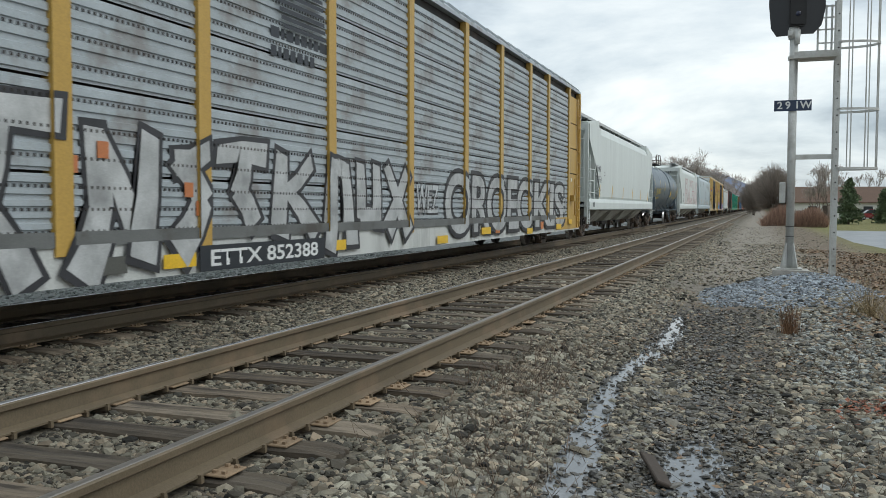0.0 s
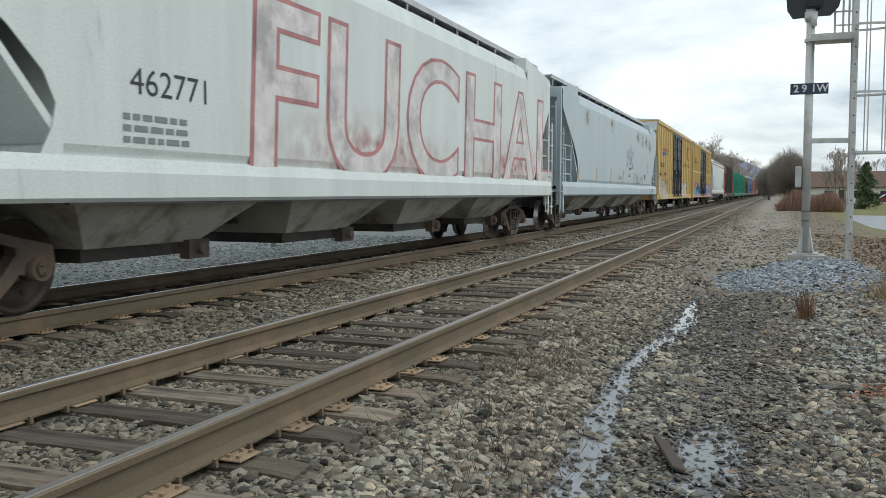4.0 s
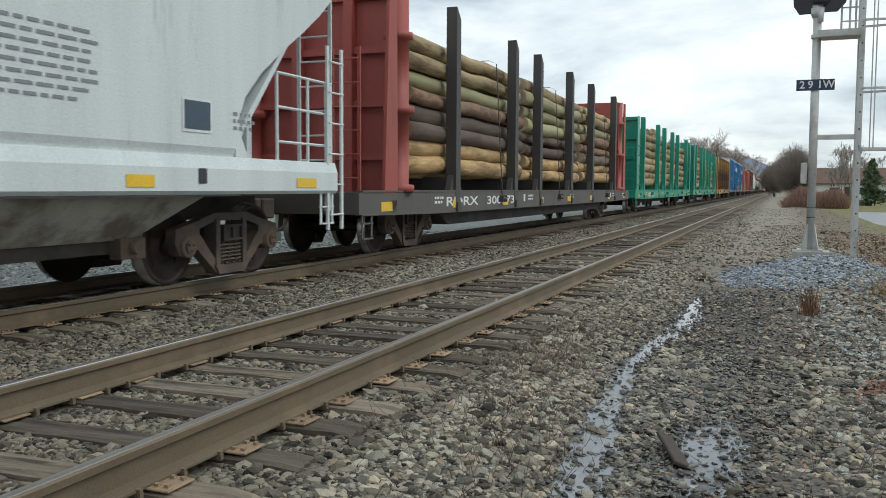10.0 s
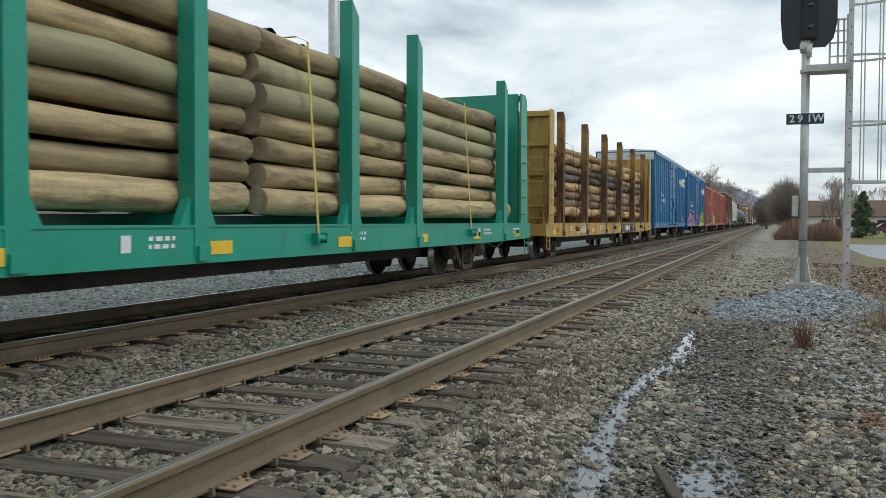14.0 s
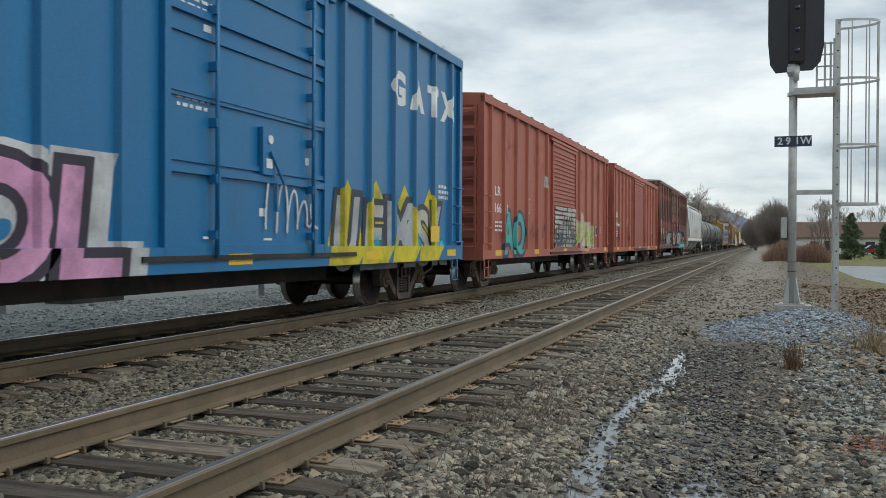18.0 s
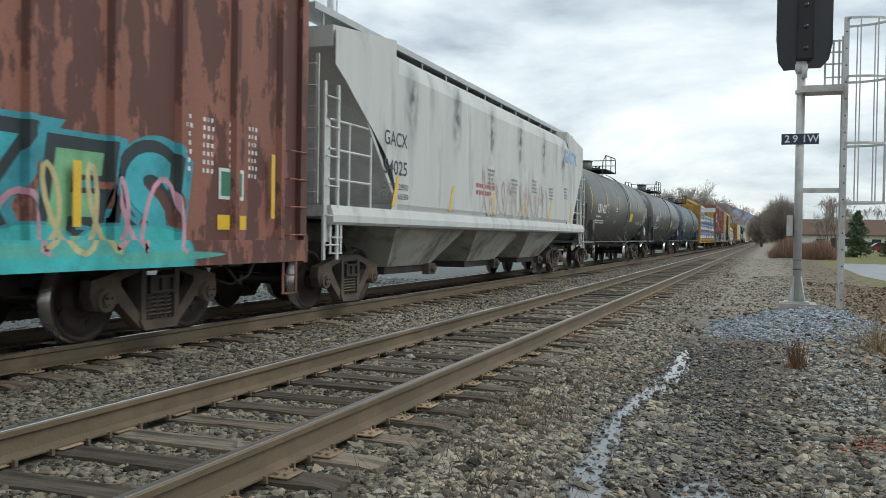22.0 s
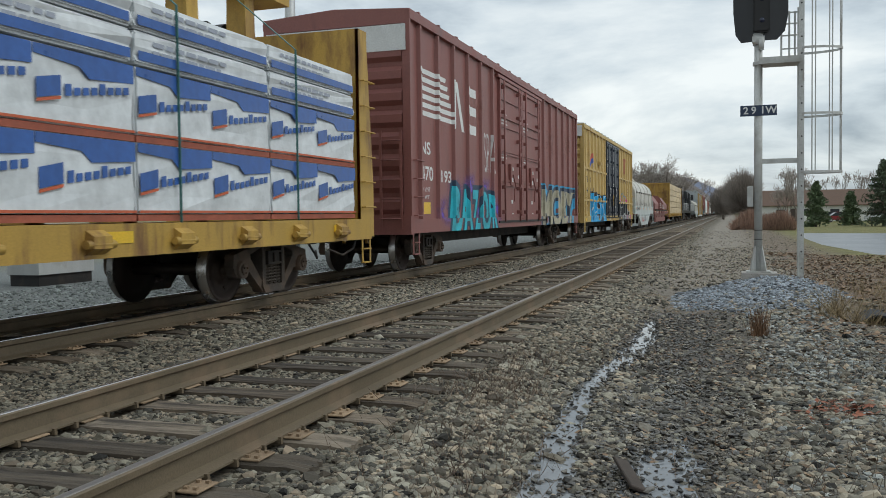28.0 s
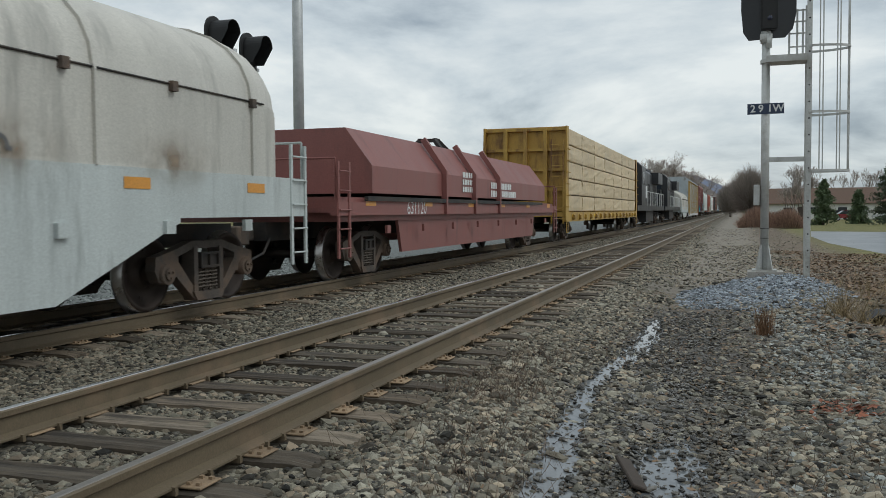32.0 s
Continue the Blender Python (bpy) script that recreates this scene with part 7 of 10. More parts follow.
# ---- the cars in their order ----
def sprayed(car, shape, colour, layer, label=""):
    """One sprayed area with straight edges, laid over what was sprayed before."""
    bm = bmesh.new()
    bm.faces.new([bm.verts.new((0.0035 * layer, y, z)) for y, z in shape])
    bmesh.ops.triangulate(bm, faces=bm.faces[:])
    put(car, "graffiti_fill", mesh_of("graffiti_fill", bm, ink(colour)), ink(colour), 0.004, None, label)


def sprayed_line(car, pts, colour, layer, thick=0.035):
    for (a, b), (c, d) in zip(pts, pts[1:]):
        t = Vector((c - a, d - b)).normalized() * thick / 2
        n = Vector((-t.y, t.x))
        a2, b2, c2, d2 = a - t.x * 0.5, b - t.y * 0.5, c + t.x * 0.5, d + t.y * 0.5
        sprayed(car, [(a2 + n.x, b2 + n.y), (a2 - n.x, b2 - n.y), (c2 - n.x, d2 - n.y), (c2 + n.x, d2 + n.y)], colour, layer)


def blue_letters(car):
    """Angular blue letters with a dark edge, dark counters and white highlight lines, outlined to fit the camera's
    view.
    """
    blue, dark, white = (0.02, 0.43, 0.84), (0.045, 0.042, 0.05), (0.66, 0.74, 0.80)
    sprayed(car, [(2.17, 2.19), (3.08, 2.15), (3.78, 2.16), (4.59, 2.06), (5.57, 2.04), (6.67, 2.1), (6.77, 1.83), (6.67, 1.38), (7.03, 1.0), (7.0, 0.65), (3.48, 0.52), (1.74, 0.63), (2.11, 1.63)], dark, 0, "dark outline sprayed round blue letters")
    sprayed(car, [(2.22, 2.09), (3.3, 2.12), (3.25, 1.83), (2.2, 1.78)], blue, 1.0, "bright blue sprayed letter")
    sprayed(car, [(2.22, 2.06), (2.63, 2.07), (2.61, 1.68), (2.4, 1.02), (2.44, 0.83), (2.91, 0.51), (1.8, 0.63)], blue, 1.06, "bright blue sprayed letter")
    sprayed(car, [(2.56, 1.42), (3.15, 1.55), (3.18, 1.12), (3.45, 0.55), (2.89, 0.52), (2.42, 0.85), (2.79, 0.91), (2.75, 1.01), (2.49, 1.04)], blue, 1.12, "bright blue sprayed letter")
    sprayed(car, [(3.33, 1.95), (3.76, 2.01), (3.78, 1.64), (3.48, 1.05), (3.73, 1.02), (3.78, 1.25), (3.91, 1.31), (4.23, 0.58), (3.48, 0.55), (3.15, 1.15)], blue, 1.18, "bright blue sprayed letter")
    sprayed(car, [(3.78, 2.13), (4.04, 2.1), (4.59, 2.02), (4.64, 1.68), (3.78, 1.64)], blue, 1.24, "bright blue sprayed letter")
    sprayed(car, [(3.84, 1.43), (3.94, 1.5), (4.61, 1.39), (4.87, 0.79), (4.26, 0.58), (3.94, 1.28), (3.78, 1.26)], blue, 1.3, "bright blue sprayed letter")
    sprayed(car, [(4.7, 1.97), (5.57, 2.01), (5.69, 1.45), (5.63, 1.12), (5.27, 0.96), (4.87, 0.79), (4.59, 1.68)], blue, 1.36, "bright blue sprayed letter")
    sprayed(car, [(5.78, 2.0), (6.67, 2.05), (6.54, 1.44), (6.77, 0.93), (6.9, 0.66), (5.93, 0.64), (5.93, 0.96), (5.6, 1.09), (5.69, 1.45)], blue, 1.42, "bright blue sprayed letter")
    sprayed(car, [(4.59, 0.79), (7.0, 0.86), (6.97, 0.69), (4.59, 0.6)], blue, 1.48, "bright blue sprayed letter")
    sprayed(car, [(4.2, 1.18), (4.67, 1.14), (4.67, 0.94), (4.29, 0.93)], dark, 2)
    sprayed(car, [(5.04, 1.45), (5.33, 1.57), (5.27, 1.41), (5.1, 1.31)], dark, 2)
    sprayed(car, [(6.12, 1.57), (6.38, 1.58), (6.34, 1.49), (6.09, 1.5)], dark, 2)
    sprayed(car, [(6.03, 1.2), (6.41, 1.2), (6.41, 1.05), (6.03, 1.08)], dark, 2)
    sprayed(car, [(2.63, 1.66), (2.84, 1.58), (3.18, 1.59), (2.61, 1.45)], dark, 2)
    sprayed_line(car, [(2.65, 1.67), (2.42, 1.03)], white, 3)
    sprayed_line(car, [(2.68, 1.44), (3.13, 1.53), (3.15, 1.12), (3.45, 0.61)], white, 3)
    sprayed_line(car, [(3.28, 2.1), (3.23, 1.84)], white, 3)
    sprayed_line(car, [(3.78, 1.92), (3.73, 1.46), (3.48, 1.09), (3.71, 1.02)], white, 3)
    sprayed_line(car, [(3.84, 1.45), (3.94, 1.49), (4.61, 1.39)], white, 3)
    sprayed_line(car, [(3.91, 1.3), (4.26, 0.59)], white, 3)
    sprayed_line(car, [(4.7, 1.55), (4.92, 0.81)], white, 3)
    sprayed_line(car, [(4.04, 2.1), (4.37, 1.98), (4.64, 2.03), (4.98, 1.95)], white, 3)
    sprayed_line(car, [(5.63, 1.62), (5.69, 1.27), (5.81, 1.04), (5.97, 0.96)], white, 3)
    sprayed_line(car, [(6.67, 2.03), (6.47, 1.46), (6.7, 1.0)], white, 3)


LEDGE = surface("dirty_ledge_paint", (0.16, 0.165, 0.16), 0.6, 0.2, 0.25, 2.0, dirt=(0.08, 0.07, 0.06), dirt_amount=0.4)
STROKES = {                                                  # letter: strokes (from, to, width at each end) in a unit box
    "K": ((0.2, 1.0, 0.12, 0.0, 0.26, 0.34), (0.85, 0.95, 0.25, 0.5, 0.22, 0.16), (0.3, 0.55, 0.9, 0.0, 0.16, 0.36)),
    "A": ((0.3, 1.0, 0.12, 0.0, 0.28, 0.3), (0.25, 0.92, 0.72, 0.9, 0.24, 0.24), (0.72, 0.98, 0.9, 0.05, 0.24, 0.36)),
    "T": ((0.0, 0.9, 1.0, 0.96, 0.2, 0.26), (0.55, 0.95, 0.4, 0.4, 0.26, 0.3), (0.4, 0.42, 0.72, 0.0, 0.3, 0.3)),
    "N": ((0.22, 1.0, 0.3, 0.5, 0.24, 0.28), (0.3, 0.5, 0.05, 0.0, 0.28, 0.4), (0.25, 0.95, 0.7, 0.3, 0.22, 0.26), (0.88, 1.0, 0.74, 0.1, 0.26, 0.36)),
    "S": ((0.85, 0.95, 0.2, 0.82, 0.2, 0.24), (0.2, 0.82, 0.75, 0.5, 0.24, 0.26), (0.75, 0.5, 0.15, 0.05, 0.26, 0.4)),
    "U": ((0.15, 1.0, 0.2, 0.15, 0.26, 0.26), (0.2, 0.12, 0.75, 0.12, 0.26, 0.26), (0.8, 1.0, 0.82, 0.0, 0.26, 0.34)),
    "X": ((0.1, 1.0, 0.9, 0.0, 0.2, 0.36), (0.9, 0.95, 0.1, 0.05, 0.22, 0.34)),
}


def spiky(car, text, y0, y1, z0, z1, fill, edge):
    """One graffiti letter of tapered strokes with a sprayed outline."""
    for k, (more, colour, name) in enumerate(((0.13, edge, "graffiti_outline"), (0.0, fill, "graffiti_fill"))):
        bm = bmesh.new()
        for i, (a, b, c, d, w0, w1) in enumerate(STROKES[text]):
            p, q = Vector((y0 + a * (y1 - y0), z0 + b * (z1 - z0))), Vector((y0 + c * (y1 - y0), z0 + d * (z1 - z0)))
            t = (q - p).normalized()
            n = Vector((-t.y, t.x))
            p, q = p - t * more * 0.6, q + t * more * 0.6
            w0, w1 = w0 * 0.5 + more * 0.5 + 0.02, w1 * 0.5 + more * 0.5 + 0.02
            bend = (p + q) / 2 + n * 0.05
            wm = (w0 + w1) * 0.46
            ring = [p + n * w0, p - n * w0 * 0.8 - t * 0.05, bend - n * wm, q - n * w1, q + n * w1 + t * 0.06, bend + n * wm]
            bm.faces.new([bm.verts.new((0.001 * i, v.x, v.y)) for v in ring])
        bmesh.ops.triangulate(bm, faces=bm.faces[:])
        put(car, name, mesh_of(name, bm, ink(colour)), ink(colour), 0.004 + 0.005 * k, None, "" if k else "spiky spray-painted letter")


def build_train():
    car, h, w = autorack(1.2, 29.5, "autorack with galvanised screens, yellow posts and large graffiti")
    SHEETS[car.name] = (w - 0.0135, 0.05, 0.232, [d - h for d in (0.12, 2.4, 4.87, 6.96, 10.02, 13.03, 16.10, 18.75, 21.48, 23.6, 26.5)], 0.42, 0.80)
    x = w + 0.032
    card(car, 6.8, 0.43, 2.9, 0.29, flat("black_panel", (0.02, 0.024, 0.03)), "number_board", w + 0.05)
    lettered(car, "ETTX 852388", 7.0, 9.5, 0.48, 0.67, LETTER_WHITE, 0.02, x=w + 0.056)
    for shape, a, b, lo, hi in (("K", 0.2, 1.7, 0.5, 2.0), ("A", 1.8, 3.2, 0.45, 1.95), ("T", 3.4, 4.8, 0.5, 2.0), ("N", 5.0, 6.2, 0.5, 1.86), ("S", 6.35, 7.1, 0.62, 1.84), ("T", 7.25, 8.25, 0.95, 1.82), ("K", 8.4, 9.6, 0.80, 1.82), ("A", 9.8, 10.7, 0.55, 1.8), ("U", 10.85, 11.75, 0.85, 1.8), ("X", 11.9, 12.95, 0.72, 1.8)):
        spiky(car, shape, a, b, lo, hi, (0.47, 0.48, 0.48), (0.035, 0.035, 0.04))
    tag(car, "WEZ", 13.3, 14.55, 1.0, 1.6, (0.5, 0.52, 0.53), (0.03, 0.03, 0.035), fat=0.07)
    for text, a, b in (("OROEC", 14.75, 21.75), ("KIS", 21.8, 26.0)):
        tag(car, text, a, b, 0.50, 1.96, (0.46, 0.47, 0.47), (0.022, 0.022, 0.026), fat=0.085, spacing=0.95, shear=0.04)
    tag(car, "e", 25.6, 26.25, 0.95, 1.5, (0.4, 0.42, 0.42), (0.03, 0.03, 0.035), fat=0.06)
    for y, z, ww in ((2.4, 0.55, 0.5), (6.2, 0.50, 0.55), (9.9, 0.52, 0.5), (14.3, 0.45, 0.6), (17.1, 0.55, 0.7), (21.1, 0.45, 0.6), (24.6, 0.50, 0.7), (26.4, 0.62, 0.5)):
        card(car, y, z, ww, 0.15, REFLECT, "reflector", w + 0.036, "yellow reflective strip")
    bar("side_ledge", (w - 0.12, w + 0.02, -h + 0.3, h - 3.7, 0.78, 0.92), LEDGE, car, "dark grey ledge under the screens")
    # flat dark card painted for the shade inside a sill opening
    card(car, 5.25, 0.5, 0.4, 0.17, flat("dark_box", (0.09, 0.09, 0.08)), "sill_opening", w + 0.034)
    for y, z in ((4.9, 1.45), (5.3, 1.6), (6.8, 1.05), (6.6, 1.25)):
        card(car, y, z, 0.15, 0.16, ink((0.55, 0.19, 0.07)), "orange_spot", w + 0.006)
    for y in (3.4, 18.2, 22.6):
        card(car, y, 0.55, 0.34, 0.2, ink((0.60, 0.20, 0.06)), "orange_spot", w + 0.034)
    bm = bmesh.new()
    for k in range(6):                                       # unlettered emblem of slanted bars
        add_prism(bm, [(k * 0.05, -k * 0.10), (1.3 + k * 0.02, -k * 0.10), (1.3 + k * 0.02, -k * 0.10 + 0.05), (k * 0.05, -k * 0.10 + 0.05)], "x", 0, 0.004)
    ob = part("painted_emblem", bm, LETTER_BLACK, car)
    ob.location = (x, -h + 8.4, 3.95)
    print_lines(car, 2, 8.4, 3.3, 1.4, LETTER_BLACK, 0.14, 0.1, 2)
    card(car, 26.9, 2.0, 0.16, 0.12, END_WHITE, "side_label")
    bar("door_latch", (w, w + 0.12, h - 1.5, h - 1.2, 1.35, 1.55), POSTYELLOW, car)
    bar("latch_rod", (w + 0.03, w + 0.06, h - 1.0, h - 0.96, 0.9, 2.1), POSTYELLOW, car)
    bar("yellow_sill", (w - 0.1, w + 0.006, h - 3.6, h - 0.02, 0.46, 0.84), POSTYELLOW, car)

    car, h, w, zs = hopper("covered_hopper", 31.0, 50.6, "clean pale grey covered hopper with four discharge bays", WHITE, tape=REFLECT)
    lettered(car, "SOMX", 1.65, 2.6, 2.5, 2.76, LETTER_BLACK, 0.01, spacing=1.3)
    lettered(car, "710354", 1.55, 2.75, 2.1, 2.36, LETTER_BLACK, 0.01, spacing=1.15)
    print_lines(car, 2, 1.5, 1.78, 1.1, PRINT_GREY, 0.07, 0.06, 3)
    print_lines(car, 2, 3.3, 2.5, 0.3, LETTER_BLACK, 0.05, 0.05, 4)
    card(car, 0.85, zs - 0.3, 0.2, 0.18, LETTER_BLACK, "sill_mark", w + 0.045)

    car, h = tank_car(51.5, 68.1, "dark slate-blue tank car with yellow lettering", paint("slate_blue_tank_paint", (0.082, 0.115, 0.142), 0.36, 0.12), "UTLX", LETTER_YELLOW, "650577", seed=2)

    car, h, w, zs = hopper("covered_hopper", 68.4, 88.4, "white covered hopper with faded red graffiti letters", WHITE, tapes=0)
    lettered(car, "462771", 3.3, 4.5, 2.1, 2.36, LETTER_BLACK)
    print_lines(car, 3, 3.2, 1.85, 1.0, PRINT_GREY, 0.06, 0.05, 4)
    tag(car, "FUCHAL", 5.3, 20.2, 1.3, 3.6, (0.66, 0.62, 0.61), (0.47, 0.20, 0.20), fat=0.03, spacing=1.05, shear=0.05)
    blotch(car, 4.0, 13.5, 0.95, 2.6, (0.52, 0.16, 0.16), 0.45, label="faded pink haze of paint")
    blotch(car, 11.5, 21.0, 0.95, 2.6, (0.52, 0.16, 0.16), 0.45, label="faded pink haze of paint")
    letter(car, "462771", 0.26, (0.7, -h + 0.12, 3.85), LETTER_BLACK, END)

    seam = paint("rusty_seam", (0.38, 0.28, 0.18), 0.6, 0.4, 0.5)
    car, h, w, zs = hopper("covered_hopper", 89.6, 111.0, "blue-grey covered hopper with rust stains and scrawled drawings", BLUEGREY, tape_at=(2.3, 5.2, 8.0, 10.86, 13.52, 16.49, 19.43))
    pen = (0.05, 0.055, 0.06)

    def ring(cy, cz, ry, rz_, a0=0, a1=360):
        return [(cy + ry * math.cos(math.radians(a)), cz + rz_ * math.sin(math.radians(a))) for a in range(a0, a1 + 1, 24)]
    for pts in (ring(12.80, 2.94, 0.32, 0.07), ring(12.74, 2.28, 0.30, 0.10, 180, 360), [(12.48, 2.94), (12.44, 2.28)], [(13.12, 2.94), (13.04, 2.28)], ring(12.82, 2.58, 0.20, 0.24), ring(12.84, 2.50, 0.12, 0.12), ring(11.95, 2.72, 0.14, 0.16), ring(13.58, 2.74, 0.13, 0.17), ring(12.85, 3.12, 0.07, 0.09)):
        sprayed_line(car, pts, pen, 0.4, 0.022)
    for k in range(5):                                       # rays beside the drawn jar and the rails under it
        sprayed_line(car, [(12.40 - 0.05 * k, 2.50 + 0.05 * k), (12.30 - 0.07 * k, 2.72 + 0.05 * k)], pen, 0.4, 0.02)
        sprayed_line(car, [(13.10 + 0.04 * k, 2.48 + 0.05 * k), (13.18 + 0.05 * k, 2.70 + 0.06 * k)], pen, 0.4, 0.02)
        sprayed_line(car, [(12.30 + 0.13 * k, 1.80), (12.30 + 0.13 * k, 1.95)], pen, 0.4, 0.02)
        sprayed(car, [(12.46 + 0.13 * k, 2.22 - 0.02 * (k % 2)), (12.60 + 0.13 * k, 2.20), (12.52 + 0.13 * k, 2.06 + 0.04 * (k % 3))], pen, 0.4, "inked shading of the drawing")
    for z in (1.84, 1.91):
        sprayed_line(car, [(12.23, z), (12.90, z)], pen, 0.4, 0.022)
    scrawl(car, 11.82, 12.2, 2.25, 2.5, pen, 7, 0.022, 4)
    scrawl(car, 13.28, 13.65, 2.2, 2.5, pen, 8, 0.022, 4)
    scrawl(car, 14.2, 15.5, 1.58, 2.15, (0.12, 0.13, 0.13), 5, 0.022, 7)
    scrawl(car, 9.7, 10.6, 1.7, 1.85, (0.22, 0.25, 0.26), 6, 0.02, 8)
    for y, z, ww, hh in ((14.2, 3.2, 1.5, 0.8), (15.6, 3.1, 1.5, 0.9), (16.9, 3.15, 1.5, 0.8), (18.0, 2.9, 1.6, 1.0), (7.5, 3.3, 1.6, 0.7), (3.0, 3.2, 1.4, 0.8)):
        blotch(car, y, y + ww, z, z + hh, (0.36, 0.24, 0.13), 0.75, label="rust stain")
    print_lines(car, 7, 17.9, 2.55, 0.5, PRINT_GREY, 0.035, 0.035, 8)
    print_lines(car, 3, 15.9, 1.85, 0.55, PRINT_GREY, 0.045, 0.04, 9)
    for y in (17.0,):
        card(car, y, 1.75, 0.42, 0.30, END_WHITE, "panel_border")
        card(car, y + 0.03, 1.78, 0.36, 0.24, flat("dark_teal_panel", (0.04, 0.10, 0.13)), "inspection_panel", lift=0.010)
    card(car, 17.3, zs - 0.28, 0.3, 0.16, ink((0.68, 0.40, 0.45)), "pink_card", w + 0.045)
    card(car, 14.8, zs - 0.28, 0.3, 0.16, END_WHITE, "white_card", w + 0.045)
    print_lines(car, 2, 19.2, zs - 0.2, 0.7, MARK_BLUE, 0.05, 0.04, 12, w + 0.045)

    car, h, w = yellow_boxcar(111.85, 131.4, "6 67 20 9", "weathered yellow high-cube boxcar with black plug doors", (7.65, 9.85, 12.25), 13.65, lead=0.6)
    pale, line = (0.60, 0.56, 0.47), (0.20, 0.16, 0.12)
    sprayed(car, [(y + 0.75, z) for y, z in [(0.23, 1.0), (0.28, 1.45), (0.38, 1.75), (0.55, 1.96), (0.77, 2.06), (1.1, 2.02), (1.5, 1.88), (1.75, 1.80), (1.9, 1.93), (2.2, 1.9), (2.35, 1.82), (2.54, 1.95), (2.85, 1.8), (2.95, 1.62), (3.5, 1.6), (3.85, 1.55), (4.05, 1.38), (4.2, 1.0), (4.05, 0.83), (0.8, 0.83), (0.6, 0.98)]], pale, 0, "cream bubble graffiti with thin outlines")
    for pts in ([(0.23, 1.0), (0.28, 1.45), (0.38, 1.75), (0.55, 1.96), (0.77, 2.06), (1.1, 2.02), (1.5, 1.88), (1.75, 1.80), (1.9, 1.93), (2.2, 1.9), (2.35, 1.82), (2.54, 1.95), (2.85, 1.8), (2.95, 1.62)], [(0.6, 1.05), (0.8, 1.2), (1.1, 1.22), (1.25, 1.1), (1.3, 0.95), (1.2, 0.84)], [(1.15, 1.25), (1.25, 1.42), (1.5, 1.45), (1.65, 1.3), (1.72, 1.8)], [(0.85, 1.9), (0.95, 1.5), (1.15, 1.3)], [(1.7, 1.3), (1.8, 1.0), (1.9, 1.5), (2.1, 1.7), (2.3, 1.82)], [(2.1, 1.05), (2.4, 1.2), (2.8, 1.15), (3.0, 0.95), (2.7, 0.86)], [(2.45, 1.9), (2.5, 1.4), (2.6, 1.2)], [(3.0, 1.0), (3.3, 1.35), (3.6, 1.5), (3.9, 1.45), (4.1, 1.2), (4.15, 0.9)]):
        sprayed_line(car, [(y + 0.75, z) for y, z in pts], line, 2, 0.022)
    scrawl(car, 6.1, 7.3, 1.95, 2.7, (0.12, 0.10, 0.08), 31, 0.03, 8)
    wild(car, 12.75, 16.25, 0.7, 2.1, [(0.64, 0.60, 0.48), (0.62, 0.58, 0.46)], (0.25, 0.19, 0.12), 14, 4, "white bubble graffiti", None, 1.1, 0.025)
    card(car, 0.8, 0.88, 0.42, 0.26, REFLECT, "yellow_card", w)
    card(car, 17.0, 1.5, 0.42, 0.4, END_WHITE, "panel_border")
    card(car, 17.04, 1.55, 0.34, 0.3, flat("dark_slate_panel", (0.04, 0.05, 0.055)), "inspection_panel", lift=0.010)
    print_lines(car, 9, 18.05, 1.9, 0.5, MARK_BROWN, 0.05, 0.06, 61)
    scrawl(car, 8.05, 8.75, 1.6, 2.2, (0.30, 0.36, 0.40), 15, 0.02, 6, x=w - 0.02)
    scrawl(car, 10.45, 11.25, 1.45, 2.1, (0.20, 0.55, 0.75), 16, 0.06, 4, x=w - 0.02)
    car, h, w = yellow_boxcar(132.8, 152.2, "63 91 75", "weathered yellow boxcar with pink and blue graffiti", (7.4, 9.9, 12.4), 13.1, (2.75,))
    sky, pink, rose, smoke = (0.03, 0.42, 0.72), (0.62, 0.38, 0.58), (0.52, 0.20, 0.38), (0.26, 0.22, 0.19)
    for a, b in ((1.75, 7.35), (12.5, 17.6)):
        sprayed(car, [(a, 0.98), (b, 0.94), (b, 1.75), (b - 1.5, 1.8), (a + 1.2, 1.85), (a, 1.9)], sky, 0, "sky-blue ground behind the graffiti letters")
    for text, a, b, lo, hi in (("T", 2.5, 3.9, 0.86, 1.98), ("I", 3.8, 4.5, 0.85, 1.9), ("S", 4.4, 5.8, 0.7, 2.0), ("E", 5.7, 7.1, 0.86, 1.9), ("L", 12.6, 13.8, 0.82, 2.0), ("T", 13.6, 15.0, 0.8, 1.95), ("E", 14.9, 16.1, 0.8, 1.92), ("S", 16.0, 17.4, 0.8, 1.95)):
        tag(car, text, a, b, lo, hi, pink, (0.55, 0.33, 0.55), smoke, fat=0.16, shear=0.05, label="pink block graffiti letter")
    for y, z in ((3.5, 1.0), (5.6, 1.05), (14.2, 0.95)):
        blotch(car, y, y + 1.3, z, z + 0.6, rose, 0.8, SHEETS[car.name][0] + 0.016, "darker pink shading in the letters")
    for y in (1.9, 6.6):
        card(car, y, 1.18, 0.13, 0.72, REFLECT, "reflector", w, "upright yellow strip")

    car, h, w, zs = hopper("covered_hopper", 153.55, 174.75, "white covered hopper with black numbers and rust along its top", PALEGREY, rust_top=seam, tapes=0, tall=False)
    lettered(car, "CBFX", 3.05, 4.0, 2.6, 2.88, LETTER_BLACK, 0.01, spacing=1.1)
    lettered(car, "470217", 3.05, 4.2, 2.12, 2.4, LETTER_BLACK, 0.01, spacing=1.1)
    lettered(car, "LD LMT 220400", 2.85, 3.9, 1.71, 1.80, LETTER_BLACK)
    lettered(car, "LT WT   65600", 2.85, 3.9, 1.57, 1.66, LETTER_BLACK)
